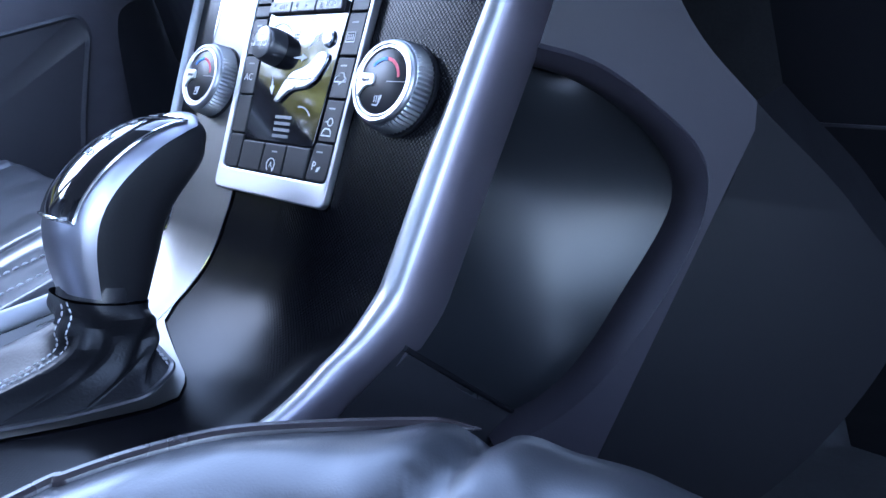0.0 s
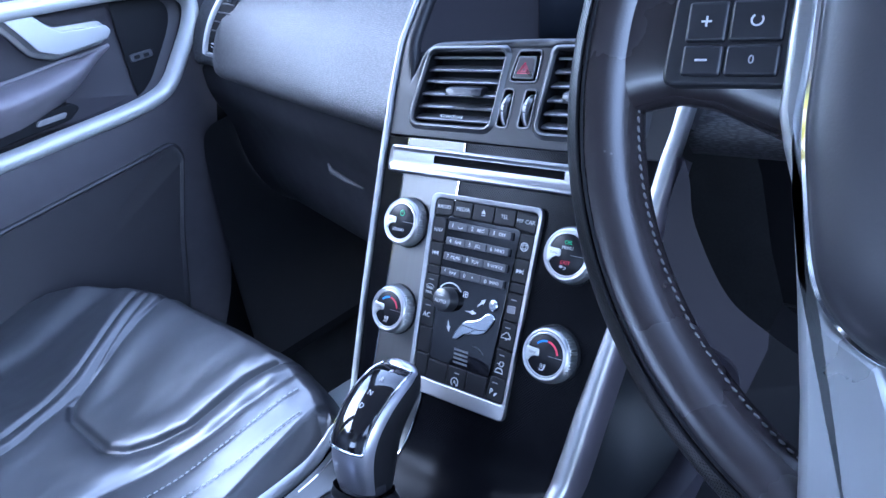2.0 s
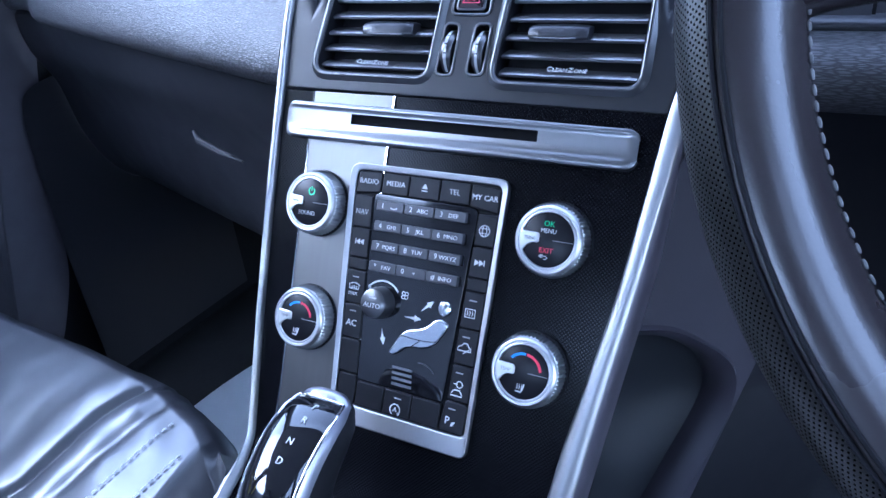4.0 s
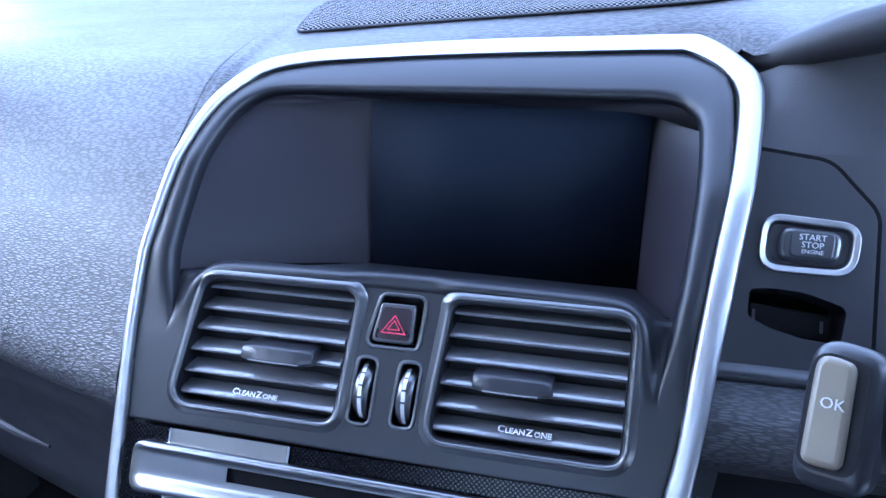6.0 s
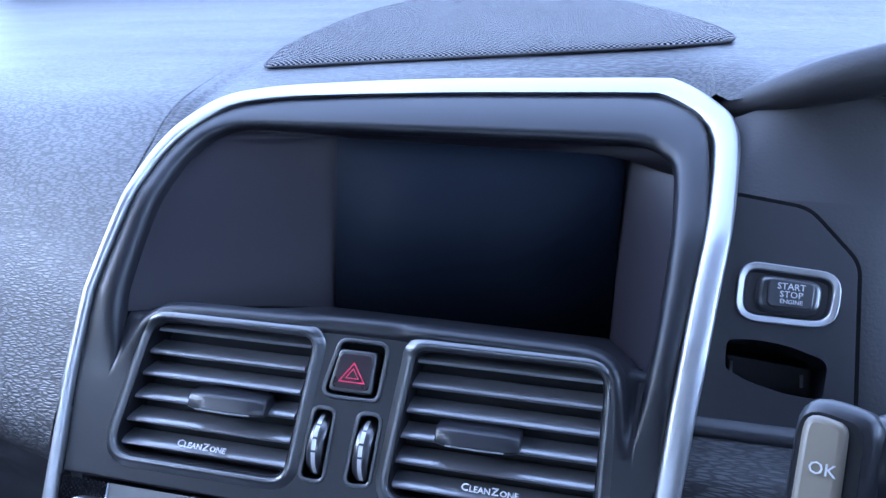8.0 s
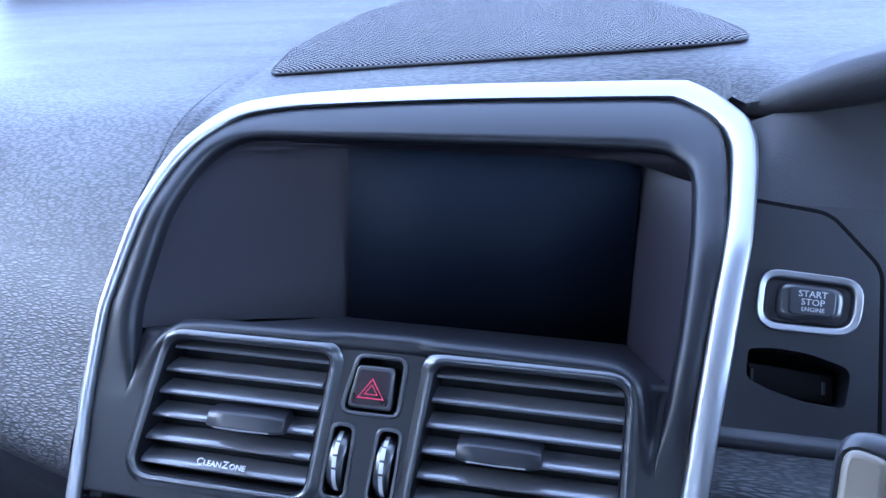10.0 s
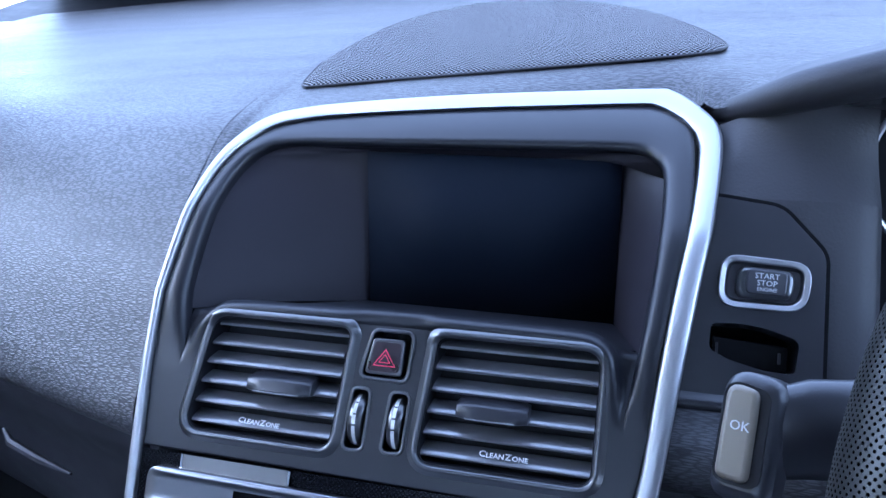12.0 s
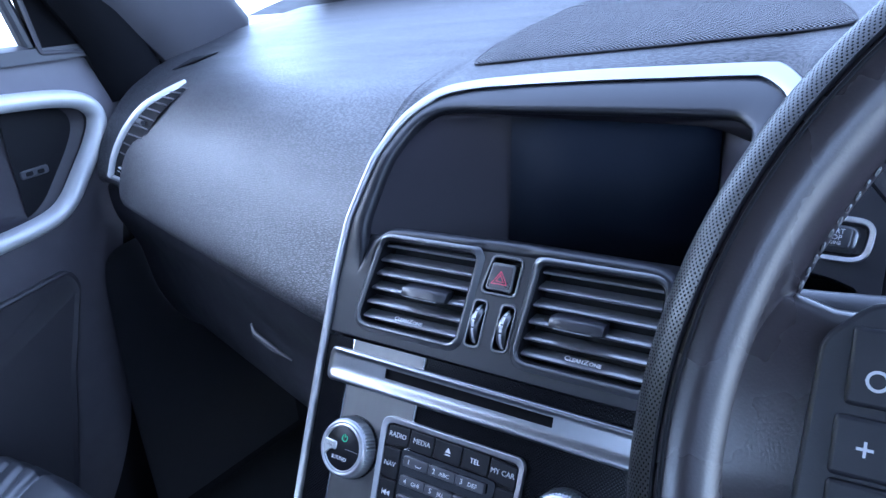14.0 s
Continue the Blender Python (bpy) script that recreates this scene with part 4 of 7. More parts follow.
for pts in ([(5, -109.8), (9.8, -105.2)], [(-6, -114.8), (1.6, -114.6)], [(-20, -125.2), (-18.6, -130.4)]):
    (a, b), (c, d) = pts
    dx, dy = c - a, d - b
    L = math.hypot(dx, dy)
    ux, uy = dx / L, dy / L
    blob([(a, b), (c + uy * 0.9, d - ux * 0.9), (c + uy * 2.0, d - ux * 2.0), (c + ux * 4.4, d + uy * 4.4), (c - uy * 2.0, d + ux * 2.0), (c - uy * 0.9, d + ux * 0.9)], 3.2)
for k in range(4):
    part("sensor_slot", slab([(-9.0 + 0.3 * k, -147.0 - k * 3.3), (4.8 + 0.3 * k, -147.0 - k * 3.3), (4.8 + 0.3 * k, -145.4 - k * 3.3), (-9.0 + 0.3 * k, -145.4 - k * 3.3)], 3.15, 3.5, FACE), M_SLOT, pad, smooth=False)
part("slider_groove", line_on(arc(10, -152, 12, 40, 100, 10), 0.8, 3.2, FACE, h=0.15), M_SATIN, pad)

# ---------------------------------------------------------------- rotary knobs
def rotary(u, v, kind):
    m = FT(u, v, 0)
    kn = thing("rotary_knob", {"vol": "chrome-ringed black volume knob with a green power mark", "tune": "chrome-ringed black tuning knob with green and red words", "tl": "chrome-ringed temperature knob with blue and red arc", "tr": "chrome-ringed temperature knob with blue and red arc"}[kind], "knob", "stack knobs", at=m.translation)
    part("knob_skirt", lathe([(21.6, 0.1), (21.4, 1.4), (20.6, 1.8), (12, 2.0)], m, 64), M_DARK, kn)
    # fluted grip
    bm = bmesh.new()
    n = 112
    rows = []
    for r, h, amp in ((19.6, 1.8, 0.0), (20.4, 2.4, 0.45), (20.0, 8.6, 0.45), (19.3, 10.6, 0.4), (18.6, 11.4, 0.0)):
        rows.append([m @ Vector(((r + (amp if i % 2 else -amp)) / 1000 * math.cos(2 * math.pi * i / n), (r + (amp if i % 2 else -amp)) / 1000 * math.sin(2 * math.pi * i / n), h / 1000)) for i in range(n)])
    part("fluted_grip", grid(rows, bm, close_v=True), M_GRIP, kn, shade=25)
    part("chrome_ring", lathe([(18.9, 10.8), (19.0, 12.0), (18.5, 13.2), (17.6, 13.8), (16.6, 13.7), (16.3, 13.2), (15.7, 13.5), (15.0, 13.4), (14.6, 12.8), (14.5, 11.0)], m, 64), M_RING, kn)
    cap = part("knob_cap", lathe([(14.9, 11.6), (14.8, 12.6), (14.0, 13.0), (0.3, 13.2)], m, 48), M_CAP, kn)
    part("cap_split", line_on([(3, 0), (14.4, 0)], 0.35, 13.1, m, h=0.15), M_GREY, cap)
    # pale pointer reaching in from the side
    poly = [(x * 0.86, y * 0.86) for x, y in ((-17.6, 4.4), (-14, 4.0), (-9.5, 3.9), (-6.6, 3.8), (-5.4, 2.6), (-5.4, -1.8), (-6.6, -2.6), (-9.5, -2.6), (-12.5, -4.4), (-15.6, -8.6), (-17.6, -5), (-18.4, 0), (-18.2, 2.4))]
    part("pointer", slab(poly, 12.0, 14.0, m), M_POINTER, kn, bevel=0.0006)
    tip = Matrix.Translation((-0.0098, 0, 0.0141))
    if kind == "vol":
        letters("VOL", 1.9, m @ tip, M_GREY, cap)
        letters("SOUND", 2.6, m @ Matrix.Translation((-0.001, -0.0070, 0.01325)), M_WHITE, cap)
        part("power_mark", line_on(arc(1, 7.0, 2.2, 120, 420, 16), 0.6, 13.1, m), M_GREEN, cap)
        part("power_mark", line_on([(1, 7.2), (1, 9.8)], 0.6, 13.1, m), M_GREEN, cap)
    elif kind == "tune":
        letters("TUNE", 1.8, m @ tip, M_GREY, cap)
        letters("OK", 3.0, m @ Matrix.Translation((0.0, 0.0085, 0.01325)), M_GREEN, cap)
        letters("MENU", 2.3, m @ Matrix.Translation((0.0, 0.0047, 0.01325)), M_WHITE, cap)
        letters("EXIT", 2.7, m @ Matrix.Translation((0.0, -0.0058, 0.01325)), M_RED, cap)
        part("back_mark", line_on([(-2.0, -8.8), (0.3, -8.8), (1.2, -9.6), (0.3, -10.4), (-0.7, -10.4)], 0.5, 13.1, m), M_WHITE, cap)
        part("back_mark", slab([(-2.7, -8.8), (-1.4, -7.8), (-1.4, -9.8)], 16.6, 13.35, m), M_WHITE, cap, smooth=False)
    else:
        letters("TEMP", 1.8, m @ tip, M_GREY, cap)
        part("cold_arc", line_on(arc(0, 0, 10.0, 138, 88, 14), 1.4, 13.1, m), M_BLUE, cap)
        part("hot_arc", line_on(arc(0, 0, 10.0, 84, 12, 18), 1.4, 13.1, m), M_RED, cap)
        # heated seat mark
        part("seat_mark", line_on([(-2.7, -10.6), (0.3, -10.8), (1.1, -9.2), (1.8, -6.2)], 0.7, 13.1, m), M_WHITE, cap)
        for d in (-2.2, -0.9, 0.4):
            part("heat_mark", line_on([(d, -9.4), (d + 0.3, -8.4), (d, -7.4), (d + 0.3, -6.4)], 0.35, 13.1, m), M_WHITE, cap)
    return kn


rotary(-79.6, -55.3, "vol")
rotary(80.2, -56.0, "tune")
rotary(-76.9, -129.0, "tl")
rotary(77.4, -128.3, "tr")


# ---------------------------------------------------------------- tunnel and gear lever
floor = tagged(part("floor", grid([[(x, y, 0.06) for x in np.linspace(-0.80, 0.80, 9)] for y in np.linspace(-1.6, 0.75, 12)]), M_CARPET), "dark grey loop carpet on the car floor", "floor", kind="structure")
tunnel = thing("tunnel_console", "low black tunnel console between the front seats", "console", at=(0, -0.4, 0.06))
rows = []
for y in np.linspace(-0.70, -0.175, 14):
    z = float(np.interp(y, [-0.7, -0.28, -0.165, -0.13, -0.10], [0.395, 0.385, 0.372, 0.378, 0.40]))
    rows.append([(0.106, y, z), (0.110, y, z - 0.02), (0.112, y, 0.22), (0.118, y, 0.06)])
part("side_wall", grid(rows), M_PLASTIC, tunnel)
rows = []
for y in np.linspace(-0.70, 0.30, 18):
    z = float(np.interp(y, [-0.7, -0.28, -0.165, -0.09, -0.04, 0.02, 0.3], [0.395, 0.388, 0.378, 0.39, 0.47, 0.58, 0.6]))
    rows.append([(-0.108, y, z), (-0.106, y, z - 0.02), (-0.095, y, 0.22), (-0.085, y, 0.06)])
part("side_wall", grid(rows), M_PLASTIC, tunnel)

lever = thing("gear_lever", "black and satin silver automatic gear selector with stitched leather boot", "gear lever", at=(-0.03, -0.19, 0.366))
# selector surround plate, brushed
part("selector_plate", strip(lambda v: np.linspace(-100, float(np.interp(v, [-410, -400, -360, -330, -312, -300, -290, -280, -270, -258], [-40, -34, -10, 8, 20, 24, 14, -16, -42, -47])), 24), np.linspace(-258, -408, 40), 1.1), M_BRUSHED, lever, "brushed metal selector plate")
bez = rounded([(-92, -410), (-52, -410), (-24, -366), (-5, -334), (8, -308), (0, -289), (-52, -281), (-80, -298)], [8, 12, 30, 30, 9, 12, 16, 14], 6)
rows = [[surf(u, v, w) for u, v in pts] for pts, w in ((inset(bez, -2.5), 0.9), (inset(bez, -2), 2.2), (inset(bez, -0.5), 2.8), (inset(bez, 1.5), 1.0))]
part("boot_bezel", grid(rows, close_v=True), M_SATIN, lever)
# the boot: pleated leather from bezel up to the collar
coll_c = Vector((-0.0235, -0.174, 0.412))
n_b = 56
base_pts = [surf(u, v, 1.0) for u, v in [tuple(p) for p in spline(bez + bez[:1], n_b + 1)[:-1]]]
ax_k = Vector((0.0, 0.34, 0.94)).normalized()
kx, ky = Vector((1, 0, 0)), Vector((0, 0.94, -0.34))
t_first = math.atan2(base_pts[0].y + 0.200, base_pts[0].x + 0.028)
turn_b = 1 if sum(a.x * b.y - b.x * a.y for a, b in zip(base_pts, base_pts[1:] + base_pts[:1])) > 0 else -1
rows = [base_pts]
for f in (0.06, 0.13, 0.21, 0.3, 0.4, 0.5, 0.6, 0.7, 0.8, 0.9, 1.0):
    row = []
    for i, p in enumerate(base_pts):
        t = t_first + turn_b * 2 * math.pi * i / n_b
        q = coll_c + kx * 0.0225 * math.copysign(abs(math.cos(t)) ** 0.7, math.cos(t)) + ky * 0.0195 * math.copysign(abs(math.sin(t)) ** 0.7, math.sin(t)) - ax_k * 0.004
        bl = 1 - (1 - f) ** 4.2
        r = p.lerp(q, bl)
        r.z = p.z + (q.z - p.z) * f ** 0.85
        pinch = math.sin(math.pi * f)
        wob = noise.noise(Vector((math.cos(t) * 2.2, math.sin(t) * 2.2, f * 3.0))) * 0.0050 * pinch + 0.0020 * pinch * math.sin(3 * t + 9 * f) + 0.0016 * pinch * math.sin(17 * f + 2 * t)
        out = Vector((math.cos(t), math.sin(t), 0.25))
        row.append(r + out * wob )
    rows.append(row)
boot = part("boot", grid(rows, close_v=True), M_BOOT, lever, "soft creased leather boot", subsurf=1)


def stitches(path, length, gap, r, name, parent, mat, lift=(0, 0, 0)):
    """A row of short thread stitches along a path, one mesh."""
    P = np.array([tuple(p) for p in path], float)
    d = np.concatenate([[0], np.cumsum(np.linalg.norm(np.diff(P, axis=0), axis=1))])
    bm = bmesh.new()
    s = 0.0
    while s + length < d[-1]:
        a = Vector([np.interp(s, d, P[:, k]) for k in range(3)]) + Vector(lift)
        b = Vector([np.interp(s + length, d, P[:, k]) for k in range(3)]) + Vector(lift)
        mid = (a + b) / 2 + Vector((0, 0, r * 0.6))
        tube([a, a.lerp(mid, 0.6), mid, b.lerp(mid, 0.6), b], [r * 0.55, r, r, r, r * 0.55], 6, bm, up=(0.3, 0.5, 0.8))
        s += length + gap
    return part(name, bm, mat, parent)


for idx, du in ((38, 0.0), (40, 0.0), (8, 0.0), (10, 0.0)):
    col = [r[idx % n_b] + Vector((0, 0, 0.0012)) + (r[idx % n_b] - coll_c).normalized() * 0.001 for r in rows]
    stitches(spline(col, 40), 0.0024, 0.0010, 0.00042, "seam_thread", boot, M_STITCH)

# the knob: a lofted body in side profile, split into dark flank, silver saddle and gloss insert
KX = -0.0235
KNOB_BACK = [(-0.1900, 0.4160), (-0.1905, 0.4300), (-0.1880, 0.4470), (-0.1800, 0.4600), (-0.1660, 0.4710), (-0.1500, 0.4785), (-0.1330, 0.4820), (-0.1190, 0.4805)]
KNOB_FRONT = [(-0.1560, 0.4010), (-0.1500, 0.4120), (-0.1440, 0.4230), (-0.1395, 0.4330), (-0.1335, 0.4410), (-0.1235, 0.4500), (-0.1150, 0.4580), (-0.1110, 0.4680)]
KNOB_HALF = [0.0178, 0.0185, 0.0190, 0.0194, 0.0198, 0.0202, 0.0198, 0.0165]


def knob_ring(f, grow=0.0, lo=0.0, hi=2 * math.pi, n=40):
    i = f * (len(KNOB_BACK) - 1)
    B = spline(KNOB_BACK, 57)[int(round(i * 8))]
    Fr = spline(KNOB_FRONT, 57)[int(round(i * 8))]
    h = float(np.interp(i, range(8), KNOB_HALF)) + grow
    mid, half = (B + Fr) / 2, (Fr - B) / 2
    L = float(np.hypot(*half))
    half = half * (1 + grow / L)
    out = []
    for t in np.linspace(lo, hi, n, endpoint=hi - lo < 6.2):
        c, s = math.cos(t), math.sin(t)
        c, s = math.copysign(abs(c) ** 0.72, c), math.copysign(abs(s) ** 0.8, s)
        out.append(Vector((KX + h * s, mid[0] + half[0] * c, mid[1] + half[1] * c)))
    return out


fs = np.linspace(0, 1, 22)
rows = [knob_ring(f) for f in fs]
top_ring, mid_pt = rows[-1], sum(rows[-1], Vector()) / len(rows[-1])
for f, h in ((0.12, 0.0022), (0.30, 0.0040), (0.55, 0.0052), (0.8, 0.0056)):
    rows.append([p.lerp(mid_pt, f) + Vector((0, h * 0.75, h * 0.7)) for p in top_ring])
knob = part("knob_body", grid(rows, close_v=True, caps=True), M_KNOB, lever, "black leather-grained knob body")
# silver saddle down the back of the knob
rows = [knob_ring(f, 0.0012, math.pi * 0.60, math.pi * 1.40, 24) for f in fs]
last = rows[-1]
for f, h in ((0.12, 0.0022), (0.30, 0.0040), (0.50, 0.0052)):
    rows.append([p.lerp(mid_pt, f) + Vector((0, h * 0.8, h * 0.75 + 0.0006)) for p in last])
part("silver_saddle", grid(rows), M_SADDLE, knob, "satin silver saddle")
# gloss black insert with the selector letters, and its bright rim
rows = [knob_ring(f, 0.0024, math.pi * 0.74, math.pi * 1.26, 16) for f in np.linspace(0.32, 0.985, 16)]
part("gloss_insert", grid(rows), M_PIANO, knob, "gloss black insert")
edge = [r[0] for r in rows] + rows[-1] + [r[-1] for r in rows[::-1]] + rows[0][::-1]
part("insert_rim", tube([tuple(p) for p in edge], 0.0009, 8, closed=True, up=(0.1, 0.3, 1)), M_CHROME, knob)
for ch, f in (("P", 0.90), ("R", 0.80), ("N", 0.70), ("D", 0.60)):
    ring = knob_ring(f, 0.0030, math.pi * 0.9, math.pi * 1.1, 5)
    nxt = knob_ring(f + 0.05, 0.0030, math.pi * 0.9, math.pi * 1.1, 5)
    up = (nxt[2] - ring[2]).normalized()
    xx = Vector((1, 0, 0))
    m3 = Matrix((xx, up, xx.cross(up))).transposed().to_4x4()
    letters(ch, 4.0, Matrix.Translation(ring[2] + Vector((0.004, 0, 0))) @ m3, M_WHITE, knob)
part("collar", tube([coll_c - ax_k * 0.004, coll_c + ax_k * 0.003], 0.0185, 24, up=(0, 1, 0)), M_SATIN, lever)

# sliding lid of the cup holder behind the lever
cup = thing("cup_holder_lid", "satin silver sliding cup holder lid on the tunnel", "lid", at=(0, -0.45, 0.376))
part("lid_plate", strip(lambda v: np.linspace(-97, 82, 10), np.linspace(-410, -640, 12), 2.5), M_SADDLE, cup)
for k in range(3):
    part("lid_rib", strip(lambda v: np.linspace(-92, 78, 8), np.linspace(-420 - k * 22, -426 - k * 22, 3), 4.5), M_SILVER, cup)

# ---------------------------------------------------------------- footwell side of the stack (driver)
SP_D, SP_N = Vector((0.5708, 0.8211, 0)), Vector((0.8211, -0.5708, 0))


def side(s, z, off=0.0):
    return SP_N * (0.114 + off) + SP_D * s + Vector((0, 0, z))


A_OUT = spline([(0.042, 0.506), (0.079, 0.4915), (0.109, 0.468), (0.130, 0.446), (0.1365, 0.426), (0.131, 0.400), (0.113, 0.369), (0.088, 0.338), (0.058, 0.314), (0.020, 0.300)], 60)
A_IN = spline([(0.038, 0.497), (0.076, 0.481), (0.104, 0.460), (0.122, 0.439), (0.128, 0.418), (0.121, 0.398), (0.100, 0.367), (0.077, 0.335), (0.053, 0.315), (0.018, 0.303)], 60)
A_B = spline([(0.0905, 0.618), (0.0945, 0.600), (0.0985, 0.567), (0.124, 0.506), (0.162, 0.461), (0.221, 0.399), (0.262, 0.330), (0.210, 0.250), (0.120, 0.200), (0.02, 0.18)], 60)
bin_ = thing("footwell_side_panel", "dark plastic footwell side panel with a smooth storage recess", "side panel", at=(0.13, -0.01, 0.2))
A_J = np.array([A_B[n] if n <= 26 else (0.163 - 0.101 * (n - 26) / 33, 0.455 - 0.200 * (n - 26) / 33) for n in range(60)])
part("outer_panel", grid([[side(*p) for p in A_OUT], [side(*(p * 0.5 + q * 0.5)) for p, q in zip(A_OUT, A_J)], [side(*p) for p in A_J], [side(*p, -0.004) for p in A_J]]), M_SIDE, bin_, "plum-grey outer panel")
part("lower_panel", grid([[side(*p, -0.003) for p in A_J[26:]], [side(*p, -0.0012) for p in A_J[26:] * 0.97 + A_B[26:] * 0.03], [side(*p, -0.001) for p in A_B[26:]], [side(*p, -0.03) + Vector((0.02, 0.03, 0)) for p in A_B[26:]]]), M_DARK, bin_, "black lower panel")
part("recess_frame", grid([[side(*p, 0.0) for p in A_OUT], [side(*p, 0.0022) for p in A_OUT * 0.8 + A_IN * 0.2], [side(*p, -0.003) for p in A_OUT * 0.25 + A_IN * 0.75], [side(*p, -0.012) for p in A_IN], [side(*p, -0.020) for p in A_IN]]), M_SIDE, bin_)
rail_v = np.linspace(-98, -240, 60)
ov = np.array(OUTER)
ov = ov[(ov[:, 0] > 60) & (ov[:, 1] < 60)]
ov = ov[np.argsort(ov[:, 1])]
rail_c = [surf(float(np.interp(v, ov[:, 1], ov[:, 0])) + 1.5, v, -18) for v in rail_v]
a_bin = spline(A_IN[:57], 60)
rec = []
for f in np.linspace(0, 1, 17):
    row = []
    for n, (p, q) in enumerate(zip(rail_c, a_bin)):
        g = n / 59
        q = side(*q, -0.020)
        # a scooped pocket: deepest behind the rail, curling out towards its lower edge
        hollow = 0.042 * (1 - f ** 2.0) * (0.18 * (1 - g) + 0.95 * math.sin(math.pi * g ** 1.25))
        row.append(p.lerp(q, f) - SP_N * hollow + Vector((0, 0, -0.006 * math.sin(math.pi * f) * g)))
    rec.append(row)
part("recess_skin", grid(rec), M_SKIN, bin_, "smooth black recess skin")
# the web beside the rail
part("rail_flank", grid([[surf(float(np.interp(v, ov[:, 1], ov[:, 0])) - d0, v, w) for v in np.linspace(20, -300, 60)] for d0, w in ((0.3, 1.8), (-1.2, -1.0), (-2.2, -10), (-2.2, -22), (2, -30))]), M_FLANK, stack)
g0, g1 = rail_c[-1], side(*a_bin[-1], -0.020)
down = surf(float(np.interp(-292, ov[:, 1], ov[:, 0])) + 1.5, -292, -18) - g0
part("tray_mat", grid([[g0.lerp(g1, f) + down * h + SP_N * 0.001 for f in np.linspace(0, 1.04, 6)] for h in (0, 0.5, 1.0, 1.6)]), M_MAT, bin_, "dotted rubber tray mat")
part("tray_groove", tube([g0.lerp(g1, f) + SP_N * 0.0012 for f in np.linspace(0, 1.02, 8)], 0.0014, 8), M_DARK, bin_)
# dark knee panel and lower dash on the driver's side
knee = thing("knee_panel", "matt black driver knee panel below the steering column", "knee panel", at=(0.42, 0.12, 0.3))
rows = []
for x in np.linspace(0.165, 0.76, 12):
    rows.append([(x, 0.075, 0.612), (x, 0.10, 0.575), (x, 0.13, 0.50), (x, 0.17, 0.43), (x, 0.24, 0.33), (x, 0.36, 0.12), (x, 0.40, 0.06)])
part("upper_pad", grid([q[:4] for q in rows]), M_DARK, knee)
part("lower_pad", grid([[Vector(p) + Vector((0, 0.003, -0.001)) for p in q[3:]] for q in rows]), M_DARK, knee)
part("pad_joint", tube([Vector(q[3]) + Vector((0, -0.001, 0)) for q in rows], 0.0012, 6), M_PLASTIC, knee)

# ---------------------------------------------------------------- dashboard
def top_z(x, y):
    return 0.783 + 0.165 * (y - 0.195) + 0.055 * max(min(x, 0.2), -0.25) - 0.10 * max(0, y - 0.5) ** 2 * 3


dash = thing("dashboard", "charcoal grained soft-touch dashboard curving across the car", "dashboard", at=(-0.3, 0.4, 0.06))


def dash_section(x):
    """Passenger side from the lower edge up the face and over the top."""
    f = min(1, max(0, (-x - 0.125) / 0.545))
    near = [(0.058, 0.605), (0.024, 0.609), (0.0110, 0.617), (0.0125, 0.631), (0.0285, 0.6560), (0.0525, 0.6910), (0.0805, 0.7222), (0.1085, 0.7443), (0.139, 0.7630), (0.200, 0.7775), (0.300, 0.7960), (0.420, 0.8150), (0.560, 0.8330), (0.740, 0.8450)]
    far = [(0.200, 0.626), (0.172, 0.627), (0.160, 0.634), (0.160, 0.650), (0.172, 0.680), (0.196, 0.712), (0.226, 0.738), (0.262, 0.758), (0.305, 0.772), (0.360, 0.784), (0.430, 0.798), (0.510, 0.810), (0.590, 0.820), (0.700, 0.826)]
    g = f ** 1.05
    pts = [(a + (c - a) * g, b + (d - b) * g) for (a, b), (c, d) in zip(near, far)]
    return [Vector((x, y + 0.022 * ease(0.78, 0.92, f), z)) for y, z in spline(pts[:14], 60)]


o3 = np.array([tuple(surf(u, v, 0.0)) for u, v in spline(OUTER, 500) if v > 100 and u < 161])
o3 = o3[o3[:, 0].argsort()]
base = dash_section(-0.1285)


base_y, base_z = [p.y for p in base[12:]], [p.z for p in base[12:]]


def top_at(x, y):
    zb = float(np.interp(y + 0.22 * 0.025 * (1 - math.exp(-max(0, x + 0.1285) / 0.025)), base_y, base_z))
    return zb + (min(top_z(x, y), 0.846) - zb) * ease(-0.1285, -0.03, x)


def top_section(x):
    """Behind the silver surround: the same skin, starting at the trim's edge."""
    ys, zs = float(np.interp(x, o3[:, 0], o3[:, 1])) + 0.0008, float(np.interp(x, o3[:, 0], o3[:, 2])) + 0.0006
    row = []
    for g in np.linspace(0, 1, 70):
        y = ys + (0.735 - ys) * g ** 1.7
        row.append(Vector((x, y, top_at(x, y) - (top_at(x, ys) - zs) * math.exp(-(y - ys) / (0.016 + 0.045 * (1 - ease(-0.11, -0.05, x)))))))
    return row


